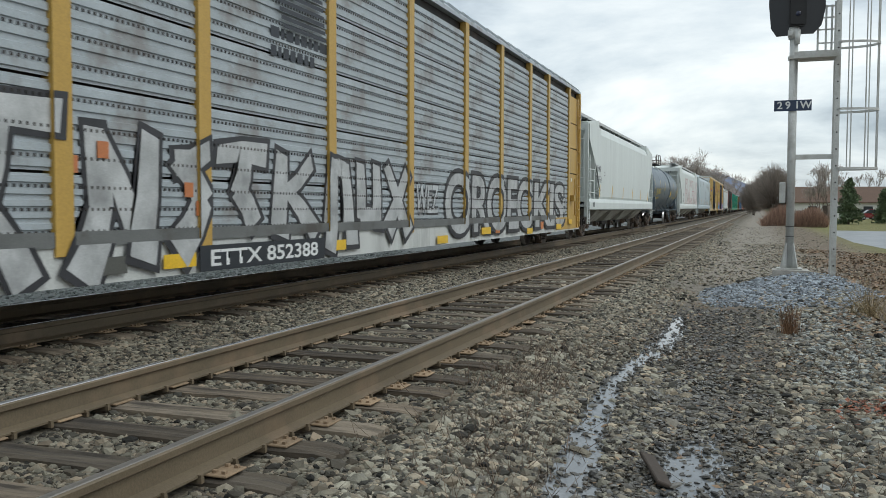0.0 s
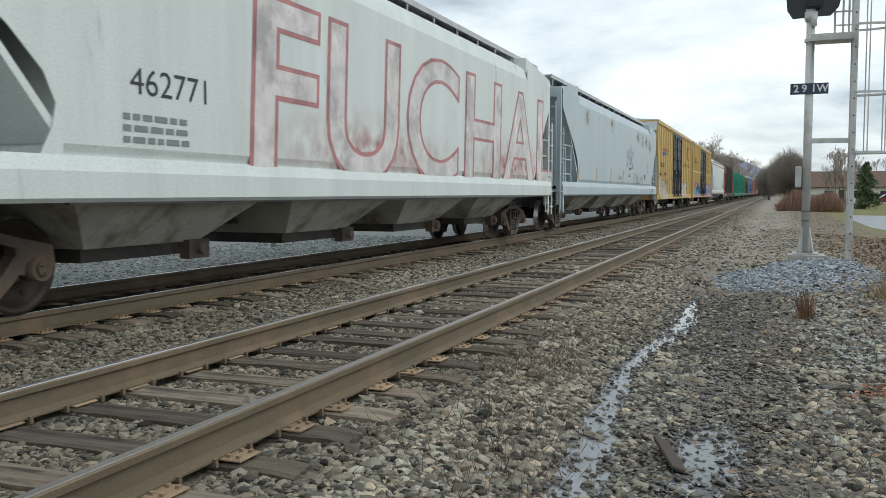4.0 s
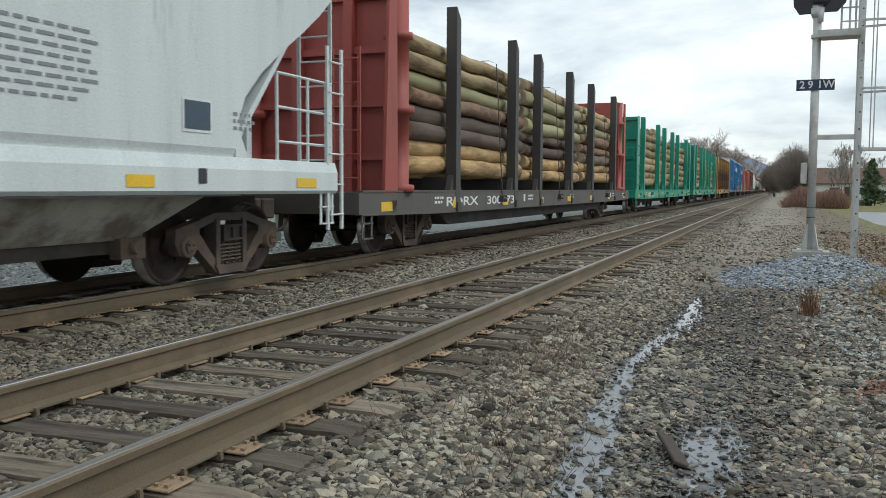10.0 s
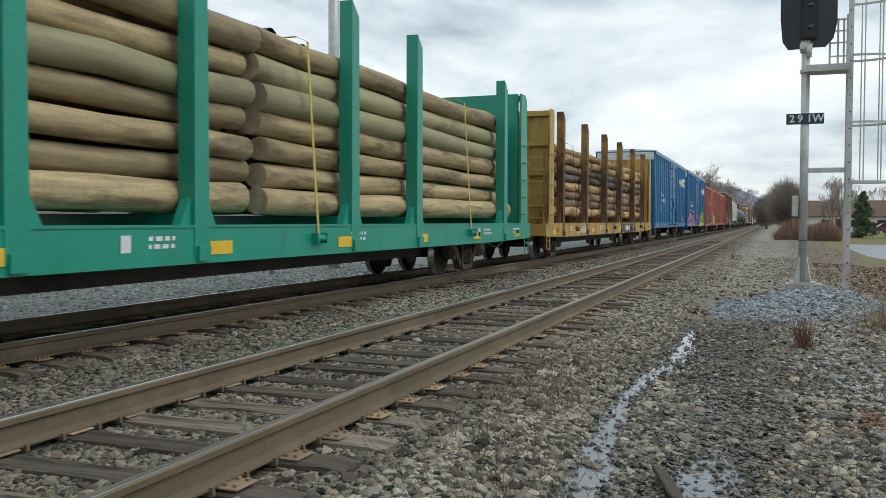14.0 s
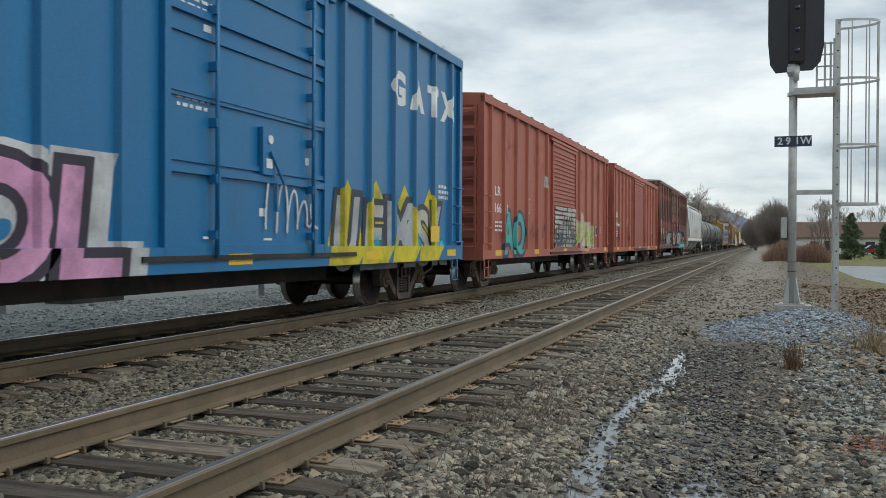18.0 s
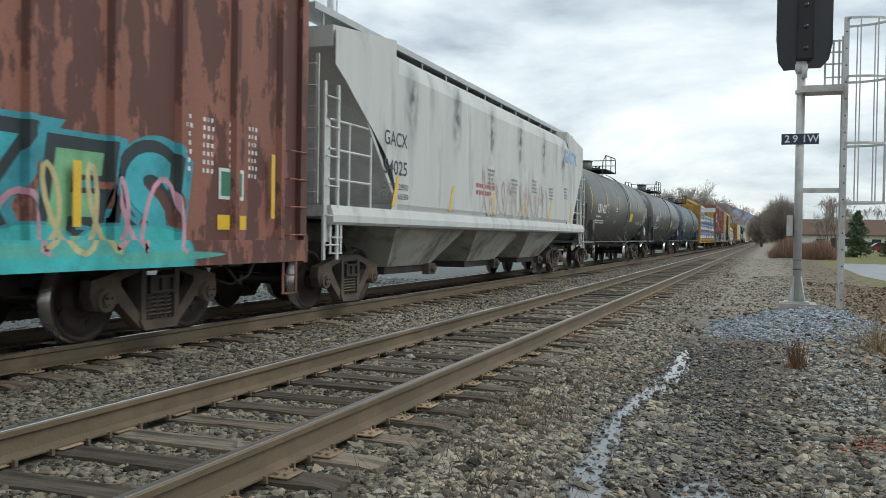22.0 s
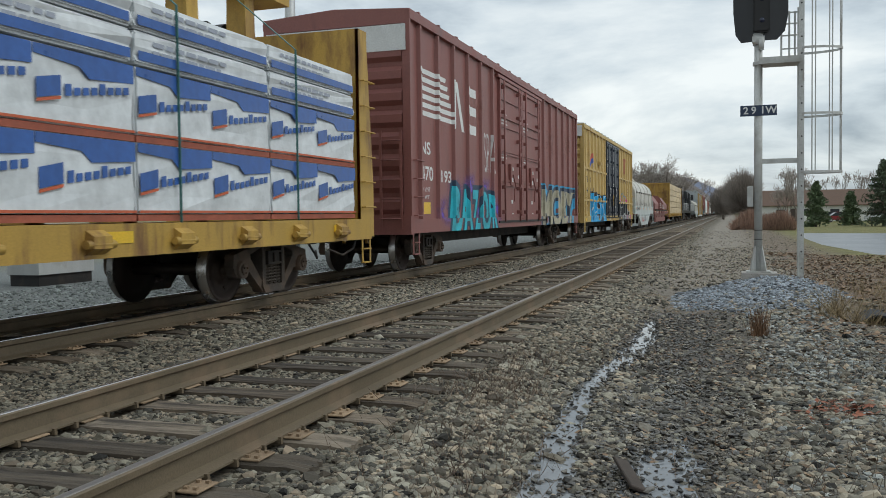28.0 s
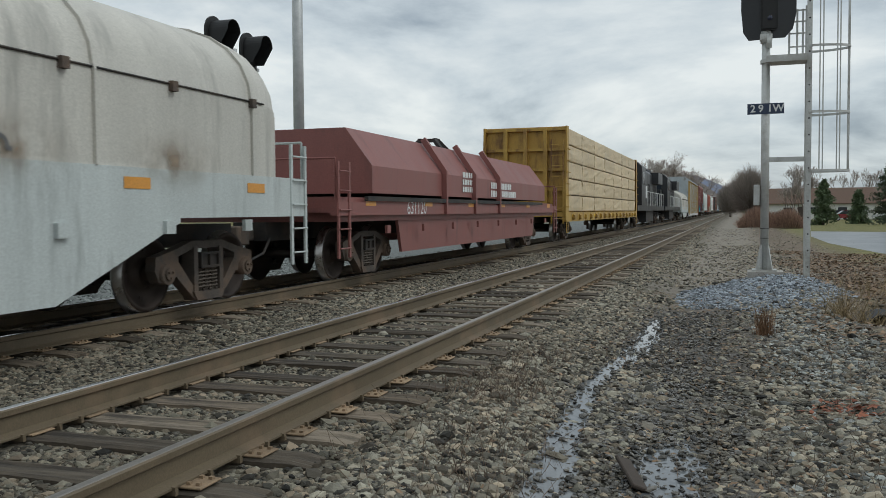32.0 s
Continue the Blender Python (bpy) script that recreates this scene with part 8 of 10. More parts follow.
    lettered(car, "C", 4.42, 4.54, 2.3, 2.42, LETTER_BLACK)
    scrawl(car, 4.8, 6.4, 1.6, 2.05, (0.32, 0.34, 0.52), 12, 0.035, 7)
    scrawl(car, 6.4, 7.6, 1.58, 1.78, (0.32, 0.34, 0.52), 13, 0.035, 5)
    for k, (y, ww) in enumerate(((1.1, 0.9), (6.3, 0.36), (9.6, 0.36), (13.2, 0.4), (16.9, 0.4), (20.0, 0.5))):
        card(car, y, zs - 0.34, ww, 0.12, REFLECT, "reflector", w + 0.045, "yellow reflective strip")
    print_lines(car, 8, 15.3, 2.5, 1.3, PRINT_GREY, 0.032, 0.055, 22)
    for y in (17.8,):
        card(car, y, 1.72, 0.5, 0.36, END_WHITE, "panel_border")
        card(car, y + 0.03, 1.75, 0.44, 0.30, flat("dark_teal_panel", (0.05, 0.08, 0.11)), "inspection_panel", lift=0.010)
    print_lines(car, 3, 18.7, 1.95, 0.4, PRINT_GREY, 0.04, 0.04, 23)
    for y in (2.0, 18.0):
        card(car, y, zs - 0.3, 0.14, 0.16, LETTER_BLACK, "sill_slot", w + 0.045)

    build_log_cars()
    build_boxcars()
    build_rest()


def build_log_cars():
    grey = paint("grimy_brown_grey_paint", (0.105, 0.095, 0.085), 0.7, 0.3)
    redb = paint("faded_red_bulkhead", (0.34, 0.075, 0.06), 0.6, 0.2)
    log_car(175.4, 199.8, "grimy log car with red bulkheads loaded with mixed brown logs", grey, paint("dark_grey_stake", (0.055, 0.052, 0.05), 0.6, 0.3), redb, [LOGWOOD, LOGWOOD, LOGDARK, LOGRED, LOGOLIVE, LOGOLIVE, LOGGREEN], (4.2, 8.15, 10.4, 14.0, 17.1, 21.2), 0.17, 1.36, 3.85, zt=4.45, number=("RDRX   300273", 3.6, 8.0, 0.80, 0.98), breaks=(9.6, 16.3), strap=DARK, straps=(7.0, 12.4, 19.5), seed=3, pipe=True, inset=3.1)
    green = paint("bright_green_paint", (0.010, 0.27, 0.185), 0.40, 0.12)
    brown = surface("brown_web_strap", (0.22, 0.15, 0.10), 0.8, 0, 0.2, 8.0)
    yel = surface("yellow_web_strap", (0.52, 0.40, 0.10), 0.7, 0, 0.2, 8.0)
    car, h, w = log_car(201.6, 225.8, "green bulkhead log car carrying long treated poles", green, green, green, [LOGGREEN], (2.48, 7.64, 10.2, 13.9, 16.55, 21.6), 0.195, 1.27, 3.95, number=("NKRX 160019", 3.8, 6.2, 0.76, 0.98), breaks=(11.9,), strap=yel, straps=(4.95, 10.9, 18.6), seed=5, inset=3.6)
    lettered_end(car, "NKRX", 4.02, 0.7)
    lettered_end(car, "160019", 3.80, 0.7)
    o = None
    rnd = random.Random(4)
    short = log_mesh(2.6, 0.15, 77, LOGGREEN)
    for k in range(7):                                       # a bundle of thinner poles on top
        m = Matrix.Translation((0.75 - 0.31 * (k % 4) - (0.15 if k > 3 else 0), -h + 13.2 + rnd.uniform(-0.1, 0.1), 4.08 + (0.26 if k > 3 else 0)))
        o = new("log", short)
        tagged(o, "short round pole on top of the stack", "log", group="logs on one car")
        CARGO.append((o, m, (201.6 + 225.8) / 2))
        o.matrix_basis = Matrix.Translation((FAR, (201.6 + 225.8) / 2, 0)) @ m
    car, h, w = log_car(228.0, 251.3, "green bulkhead log car with shorter grey poles and straps", green, green, green, [LOGGREEN, LOGDARK, LOGGREEN, LOGOLIVE, LOGGREEN], (2.16, 7.18, 9.65, 13.36, 15.86, 21.1), 0.18, 1.23, 3.55, number=("NKRX 160068", 3.15, 5.9, 0.78, 1.0), strap=yel, straps=(4.6, 12.2, 18.6), breaks=(11.2,), seed=8, inset=3.4)
    lettered_end(car, "NKRX", 4.02, 0.7)
    lettered_end(car, "160068", 3.80, 0.7)
    car, h, w = log_car(253.0, 275.0, "dirty yellow log car with rusty stakes loaded with peeled logs", CBYELLOW, surface("rusty_yellow_stake", (0.15, 0.082, 0.05), 0.8, 0, 0.4, 1.5, (1, 1.4, 0.3), (0.42, 0.25, 0.06), 0.42, 0.25, 45.0, each=0.4, dirt_scale=1.2, dirt_stretch=(1, 1, 0.5)), CBYELLOW, [LOGWOOD, LOGRED, LOGWOOD, LOGDARK, LOGWOOD, LOGWOOD], (2.1, 5.6, 9.2, 12.6, 16.1, 19.4), 0.15, 1.30, 3.5, number=("81656", 4.0, 5.6, 0.78, 0.98), breaks=(7.4, 14.2), strap=DARK, straps=(3.9, 10.9, 18.0), seed=11)
    card(car, 12.6, 0.70, 3.2, 0.36, flat("dark_grey_panel", (0.06, 0.058, 0.055)), "sill_panel", w)
    bm = bmesh.new()
    for k in range(3):                                       # white slanted emblem bars, unlettered
        add_prism(bm, [(k * 0.42, 0), (k * 0.42 + 0.3, 0), (k * 0.42 + 0.38, 0.2), (k * 0.42 + 0.08, 0.2)], "x", 0, 0.003)
    ob = part("painted_emblem", bm, LETTER_WHITE, car)
    ob.location = (w + 0.012, -h + 13.6, 0.78)


def lettered_end(car, text, z, x):
    letter(car, text, 0.24, (x, -HALF[car.name] + 1.19, z), LETTER_WHITE, END)


def build_boxcars():
    for k, (u0, u1) in enumerate(((276.6, 293.4), (295.3, 312.0))):
        h = (u1 - u0) / 2
        d0, d1, d2 = -h + 7.2, -h + 9.0, -h + 10.8
        posts = spread(-h + 0.1, d0 - 0.1, 7) + spread(d2 + 0.1, h - 0.1, 6)
        car, h, w = boxcar("boxcar", u0, u1, ("blue boxcar with white lettering" if k == 0 else "blue boxcar with pink and yellow graffiti"), BLUE, 4.98, 0.80, ((d0, d2, BLUE, "plug"),), posts, roof=PALEGREY, inset=1.9)
        lettered(car, "LR  S", 2.8, 4.4, 2.6, 2.86, LETTER_WHITE, 0.02)
        lettered(car, "10 00 66" if k == 0 else "10 00 72", 2.8, 5.0, 2.23, 2.48, LETTER_WHITE, 0.02)
        lettered(car, "G A T X", 13.2, 16.4, 3.5, 4.1, LETTER_WHITE, 0.05)
        print_lines(car, 3, 2.8, 1.95, 0.8, LETTER_WHITE, 0.06, seed=k)
        print_lines(car, 3, 15.5, 2.2, 0.6, LETTER_WHITE, 0.06, seed=k + 4)
        card(car, 14.9, 1.15, 0.45, 0.3, REFLECT, "yellow_card", w)
        end_board(car, 4.42, 4.82, text="LRS 100066" if k == 0 else "LRS 100072")
        if k == 1:
            scrawl(car, 9.2, 10.5, 1.3, 2.2, (0.6, 0.62, 0.64), 27, 0.04, 5, x=w - 0.02)
            tag(car, "SHEOL", 1.5, 6.7, 0.66, 1.95, (0.62, 0.30, 0.48), (0.04, 0.03, 0.05), (0.55, 0.55, 0.56), fat=0.10, spacing=0.95)
            for y in (10.8, 11.9, 13.1, 14.3):
                sprayed(car, [(y, 0.72), (y + 0.9, 0.68), (y + 1.3, 1.05), (y + 1.15, 1.7), (y + 0.7, 2.15), (y + 0.35, 1.75)], (0.62, 0.52, 0.02), 0.2 + 0.01 * y, "yellow ground of the graffiti")
            for k, (text, a, b) in enumerate((("U", 11.0, 12.1), ("E", 12.0, 13.0), ("M", 12.9, 14.3), ("S", 14.2, 15.1), ("K", 15.0, 16.0))):
                tag(car, text, a, b, 0.7, 1.95 - 0.1 * (k % 2), ((0.42, 0.43, 0.45), (0.50, 0.48, 0.42))[k % 2], (0.04, 0.045, 0.06), fat=0.12, shear=0.2 - 0.1 * k, label="grey graffiti letter on yellow", x=SHEETS[car.name][0] + 0.01)
            for y in (12.2, 14.0, 15.2):
                blotch(car, y, y + 0.8, 0.8, 1.4, (0.03, 0.45, 0.60), 0.9, SHEETS[car.name][0] + 0.022, "light blue shading in the letters")
    teal, lime = (0.06, 0.42, 0.38), (0.55, 0.58, 0.22)
    for k, (u0, u1) in enumerate(((313.5, 330.1), (331.6, 347.7))):
        h = (u1 - u0) / 2
        e0, e1 = (6.8, 10.25) if k == 0 else (6.3, 9.85)
        d0, d1 = -h + e0, -h + e1
        posts = spread(-h + 0.1, d0 - 0.1, 6) + spread(d1 + 0.1, h - 0.1, 5)
        car, h, w = boxcar("boxcar", u0, u1, "faded red boxcar with " + ("teal and white graffiti by its door" if k == 0 else "a corrugated door and white lettering"), RED, 4.55, 0.76, ((d0, d1, RED, "corrugated"),), posts, sill_h=0.2, inset=1.65)
        lettered(car, "LR  S", 1.1, 2.0, 2.25, 2.48, LETTER_WHITE, 0.02)
        lettered(car, "166  72" if k else "166  51", 1.1, 2.2, 1.85, 2.08, LETTER_WHITE, 0.02)
        print_lines(car, 3, 1.1, 1.6, 0.8, LETTER_WHITE, 0.05, seed=k + 31)
        print_lines(car, 3, 2 * h - 1.6, 1.7, 0.4, LETTER_WHITE, 0.05, seed=k + 33)
        card(car, 4.0, 1.92, 0.36, 0.4, END_WHITE, "marking_box")
        card(car, 4.03, 1.95, 0.30, 0.34, RED, "marking_field", lift=0.010)
        lettered(car, "C", 4.1, 4.26, 2.0, 2.2, LETTER_WHITE, x=SHEETS[car.name][0] + 0.012)
        card(car, 2 * h - 2.4, 1.4, 0.32, 0.36, END_WHITE, "panel_border")
        card(car, 2 * h - 2.36, 1.44, 0.24, 0.28, flat("dark_panel", (0.03, 0.03, 0.03)), "inspection_panel", lift=0.010)
        card(car, 5.8 if k == 0 else 4.35, 1.28 if k == 0 else 1.5, 0.65, 0.38, BROWN, "patched_plate")
        for j in range(5):                                   # grime and rust low on the side
            blotch(car, 0.3 + 3.1 * j, 2.6 + 3.1 * j, 0.8, 2.0, (0.16, 0.06, 0.04), 0.35, label="grime on the paint")
            blotch(car, 1.2 + 3.0 * j, 3.4 + 3.0 * j, 2.6, 4.4, (0.50, 0.20, 0.14), 0.35, label="faded patch of paint")
        if k == 0:
            tag(car, "AO", 1.5, 3.9, 0.74, 2.0, teal, (0.03, 0.05, 0.09), fat=0.10, spacing=0.9)
            bm = bmesh.new()
            rough = random.Random(46)
            for row in range(9):
                z, y = 1.0 + 0.142 * row, e0 + 0.12 + rough.uniform(0, 0.12)
                while y < e1 - 0.2:
                    n = min(y + rough.uniform(0.5, 1.4), e1 - 0.12 - rough.uniform(0, 0.15))
                    top = z + rough.uniform(0.085, 0.115)
                    bm.faces.new([bm.verts.new((0, p, q)) for p, q in ((y, z + rough.uniform(-0.02, 0.02)), (n, z + rough.uniform(-0.02, 0.02)), (n - rough.uniform(0, 0.06), top), (y + rough.uniform(0, 0.06), top))])
                    y = n + rough.uniform(0.01, 0.08)
            put(car, "graffiti_ground", mesh_of("graffiti_ground", bm, ink((0.46, 0.45, 0.42))), ink((0.46, 0.45, 0.42)), 0.004, w + 0.02, "white sprayed block on the corrugated door")
            for k in range(4):
                scrawl(car, e0 + 0.25 + 0.75 * k, e0 + 1.15 + 0.75 * k, 1.08, 2.15, (0.05, 0.05, 0.06), 140 + k, 0.07, 3, x=w + 0.02)
            scrawl(car, e0 + 0.15, e1 - 0.2, 1.1, 1.5, (0.12, 0.15, 0.15), 150, 0.10, 6, x=w + 0.017)
            for text, a, b, hi in (("D", 10.1, 11.1, 1.9), ("A", 11.0, 12.1, 2.15), ("M", 12.0, 13.0, 1.85), ("E", 12.9, 13.75, 1.75)):
                tag(car, text, a, b, 1.02, hi, lime, (0.60, 0.55, 0.44), (0.56, 0.36, 0.34), fat=0.14, shear=0.05, label="pale lime graffiti letter")
                blotch(car, a, b, 1.05, 1.5, (0.45, 0.55, 0.05), 0.8, SHEETS[car.name][0] + 0.012, "yellow-green shading in the letter")
            scrawl(car, 6.0, 6.35, 2.75, 3.25, (0.62, 0.62, 0.6), 43, 0.06, 3)
    # brown boxcar with many side posts
    u0, u1 = 349.1, 368.9
    h = (u1 - u0) / 2
    d0, d1, d2 = -h + 7.5, -h + 9.9, -h + 12.54
    posts = spread(-h + 0.1, d0 - 0.1, 7) + spread(d2 + 0.1, h - 0.1, 7)
    car, h, w = boxcar("boxcar", u0, u1, "rust-stained brown high-cube boxcar with silver graffiti", BROWN, 5.05, 0.80, ((d0, d1, BROWN, "plug"), (d1 + 0.02, d2, BROWN, "plug")), posts, roof=PALEGREY, reflect=0)
    for text, y0, y1, z0, z1 in (("TO", 0.80, 1.42, 2.26, 2.54), ("BX", 1.62, 2.12, 2.26, 2.53), ("88", 0.77, 1.39, 1.80, 2.07), ("91", 1.59, 2.11, 1.80, 2.07), ("72", 2.47, 2.93, 1.77, 2.05)):
        card(car, y0 - 0.05, z0 - 0.05, y1 - y0 + 0.1, z1 - z0 + 0.1, END_WHITE, "white_panel")
        lettered(car, text, y0 + 0.04, y1 - 0.04, z0, z1, LETTER_BLACK, 0.03, x=SHEETS[car.name][0] + 0.008)
    lettered(car, "LD LMT   200 200  LBS", 0.8, 3.0, 1.62, 1.72, LETTER_WHITE)
    lettered(car, "LT WT     82 800  LBS", 0.8, 3.0, 1.40, 1.50, LETTER_WHITE)
    card(car, 0.74, 1.17, 0.54, 0.2, REFLECT, "yellow_card")
    for y, z, hh in ((0.46, 1.36, 0.92), (4.4, 1.2, 0.6), (13.2, 1.2, 0.6), (15.6, 1.2, 0.6)):
        card(car, y, z, 0.1, hh, REFLECT, "reflector", w, "upright yellow strip")
    grey = [(0.47, 0.47, 0.46), (0.40, 0.40, 0.39), (0.52, 0.52, 0.50)]
    for k, (text, a, b, hi) in enumerate((("S", 2.7, 3.7, 2.15), ("R", 3.6, 4.5, 1.95), ("W", 4.4, 5.6, 2.0), ("N", 5.5, 6.5, 1.95), ("K", 6.4, 7.4, 1.9))):
        tag(car, text, a, b, 0.85, hi, grey[k % 3], (0.06, 0.05, 0.05), fat=0.11, shear=0.3 - 0.15 * k, label="silver graffiti letter")
        scrawl(car, a, b, 0.9, hi - 0.1, (0.10, 0.09, 0.09), 160 + k, 0.03, 3)
        blotch(car, a - 0.2, b + 0.3, 0.7, hi + 0.2, (0.50, 0.49, 0.47), 0.6, label="silver overspray")
    for text, a, b, g in (("E", 7.7, 8.7, 0), ("M", 8.6, 9.75, 1), ("D", 10.1, 11.2, 2), ("S", 11.1, 12.3, 0)):
        tag(car, text, a, b, 0.98, 1.95, grey[g], (0.06, 0.05, 0.05), fat=0.11, shear=0.1, label="silver graffiti letter on the door", x=w + 0.05)
    wild(car, 12.7, 17.3, 0.62, 1.3, [(0.05, 0.45, 0.45), (0.10, 0.42, 0.36)], (0.05, 0.30, 0.32), 56, 6, "teal ground of the graffiti", None, 1.3, 0.02)
    for k, (text, a, b, f) in enumerate((("H", 12.8, 13.8, (0.06, 0.46, 0.44)), ("I", 13.7, 14.3, (0.58, 0.28, 0.36)), ("K", 14.2, 15.3, (0.05, 0.42, 0.48)), ("E", 15.2, 16.2, (0.20, 0.45, 0.24)), ("S", 16.1, 17.2, (0.05, 0.40, 0.46)))):
        tag(car, text, a, b, 0.78, 2.1 - 0.08 * (k % 2), f, (0.03, 0.045, 0.05), (0.05, 0.33, 0.40), fat=0.13, shear=0.15, label="many-coloured graffiti letter")
        scrawl(car, a, b, 1.0, 1.9, (0.55, 0.48, 0.25) if k % 2 else (0.60, 0.32, 0.40), 170 + k, 0.06, 2)
    for k, y in enumerate((17.2, 17.6, 18.1, 18.5)):
        print_lines(car, 7, y, 2.4, 0.22, LETTER_WHITE, 0.05, 0.045, 58 + k)
    card(car, 17.9, 1.55, 0.5, 0.36, END_WHITE, "panel_border")
    card(car, 17.94, 1.59, 0.42, 0.28, flat("green_card", (0.05, 0.20, 0.12)), "green_card", lift=0.010)
    card(car, 17.88, 1.2, 0.58, 0.17, REFLECT, "yellow_card")
    card(car, 18.9, 1.35, 0.08, 0.8, REFLECT, "reflector", w, "upright yellow strip")


def build_rest():
    car, h, w, zs = hopper("covered_hopper", 369.45, 387.45, "stained pale grey covered hopper with three wide bays", GREYSTAIN, 3, 4.2, 1.30, True, 0.28, REFLECT, 6, tall=False)
    lettered(car, "GACX", 1.9, 2.84, 2.63, 2.87, LETTER_BLACK, 0.01)
    lettered(car, "54025", 1.9, 2.84, 2.16, 2.40, LETTER_BLACK, 0.01)
    lettered(car, "LD LMT 220500", 1.8, 2.9, 1.92, 2.02, LETTER_BLACK)
    lettered(car, "LT WT   65500", 1.8, 2.9, 1.76, 1.86, LETTER_BLACK)
    print_lines(car, 2, 6.6, 2.2, 1.4, ink((0.42, 0.12, 0.10)), 0.09, 0.06, 61)
    lettered(car, "GATX", 15.0, 16.8, 3.42, 3.82, ink((0.22, 0.40, 0.62)), 0.05)
    for k, y in enumerate((6.9, 8.4, 9.9, 11.4)):            # faded pink letters, mostly washed off
        scrawl(car, y, y + 1.5, 1.7, 2.65, (0.55, 0.48, 0.46), 63 + k, 0.06, 3, label="washed-out pink graffiti line")
        blotch(car, y, y + 1.6, 1.6, 2.8, (0.55, 0.36, 0.34), 0.35, label="faded pink haze")
    for k, y in enumerate((2.6, 4.9, 7.2, 9.6, 12.0, 14.4)):
        blotch(car, y, y + 0.9, 2.4, 4.6, (0.16, 0.17, 0.18), 0.6, label="dark run-off stain")
    for k in range(5):
        print_lines(car, 4, 7.4 + 1.9 * k, 2.6 - 0.1 * (k % 2), 0.5, PRINT_GREY, 0.05, seed=64 + k)
    olive = paint("dusty_olive_black_tank", (0.088, 0.092, 0.082), 0.40, 0.3)
    black = paint("black_tank_paint", (0.044, 0.056, 0.062), 0.34, 0.25)
    navy = paint("dark_navy_tank", (0.036, 0.060, 0.085), 0.38, 0.2)
    box = (2.23, 3.95, 2.08, 2.42)
    tank_car(388.25, 404.85, "dusty black tank car with a railed platform on top", olive, "SCMX", LETTER_WHITE, "4203", seed=3, box=box)
    tank_car(405.9, 422.5, "black tank car with white lettering and yellow strips", black, "SCMX", LETTER_WHITE, "2471", seed=4, box=box)
    tank_car(423.6, 440.2, "dark navy tank car with a yellow warning panel", navy, "SCMX", LETTER_WHITE, "", seed=5, box=(2.23, 3.1, 2.08, 2.42))
    car, h = centerbeam(441.2, 464.8, "yellow centre-beam flat car loaded with blue and white wrapped lumber", CBYELLOW, lumber_printed, chord=4.85)
    lettered(car, "857 18", 5.4, 6.9, 0.86, 1.06, LETTER_BLACK, 0.02, x=1.58)
    u0, u1 = 466.7, 486.0
    h = (u1 - u0) / 2
    d0, d1, d2 = -h + 6.9, -h + 9.5, -h + 12.1
    posts = spread(-h + 0.1, d0 - 0.1, 6) + spread(d2 + 0.1, h - 0.1, 6)
    car, h, w = boxcar("boxcar", u0, u1, "faded maroon high-cube boxcar with blue graffiti", MAROON, 5.22, 0.82, ((d0, d1, MAROON, "plug"), (d1 + 0.02, d2, MAROON, "plug")), posts, roof=MAROON, reflect=0)
    bm = bmesh.new()
    for k in range(6):
        add_prism(bm, [(0.12 + k * 0.03, 0.95 - k * 0.17), (1.9 + k * 0.12, 0.95 - k * 0.17), (1.95 + k * 0.12, 1.05 - k * 0.17), (0.12 + k * 0.03, 1.05 - k * 0.17)], "x", 0, 0.001)
    for shape in ([(2.35, 0.0), (2.6, 0.0), (2.6, 1.1), (2.35, 1.1)], [(2.6, 1.1), (3.1, 0.0), (3.3, 0.0), (2.8, 1.1)], [(3.5, 0.0), (4.3, 0.0), (4.3, 0.22), (3.5, 0.22)], [(3.5, 0.45), (4.3, 0.45), (4.3, 0.66), (3.5, 0.66)], [(3.5, 0.9), (4.3, 0.9), (4.3, 1.1), (3.5, 1.1)]):
        add_prism(bm, shape, "x", 0, 0.001)
    bmesh.ops.translate(bm, verts=bm.verts[:], vec=(0, 0.5, 3.1))
    put(car, "painted_emblem", mesh_of("painted_emblem", bm, LETTER_WHITE), LETTER_WHITE, 0.003, label="white striped emblem")
    lettered(car, "470", 0.74, 1.5, 1.88, 2.18, LETTER_WHITE, 0.02)
    lettered(car, "193", 2.05, 2.75, 1.88, 2.14, LETTER_WHITE, 0.02)
    lettered(car, "NS", 0.72, 1.35, 2.42, 2.68, LETTER_WHITE, 0.02)
    lettered(car, "LD LMT", 0.72, 1.3, 1.66, 1.75, LETTER_WHITE)
    lettered(car, "LT WT", 0.72, 1.25, 1.50, 1.59, LETTER_WHITE)
    card(car, 0.7, 1.2, 0.6, 0.24, REFLECT, "yellow_card")
    end_board(car, 4.36, 4.86)
    for k in range(6):
        blotch(car, 0.5 + 3.1 * k, 3.0 + 3.1 * k, 2.6 + 0.4 * (k % 2), 4.6, (0.40, 0.18, 0.15), 0.4, label="faded patch of paint")
    lettered(car, "SPAt", 5.5, 6.65, 2.25, 3.25, ink((0.60, 0.58, 0.58)), -0.012, shear=-0.25, label="thin white graffiti tag")
    for y, z in ((1.5, 0.6), (2.3, 1.1), (3.4, 1.3), (4.9, 1.2), (5.8, 0.7), (4.2, 0.5)):
        blotch(car, y, y + 1.6, z, z + 1.1, (0.20, 0.13, 0.55), 0.9, label="purple haze sprayed round the letters")
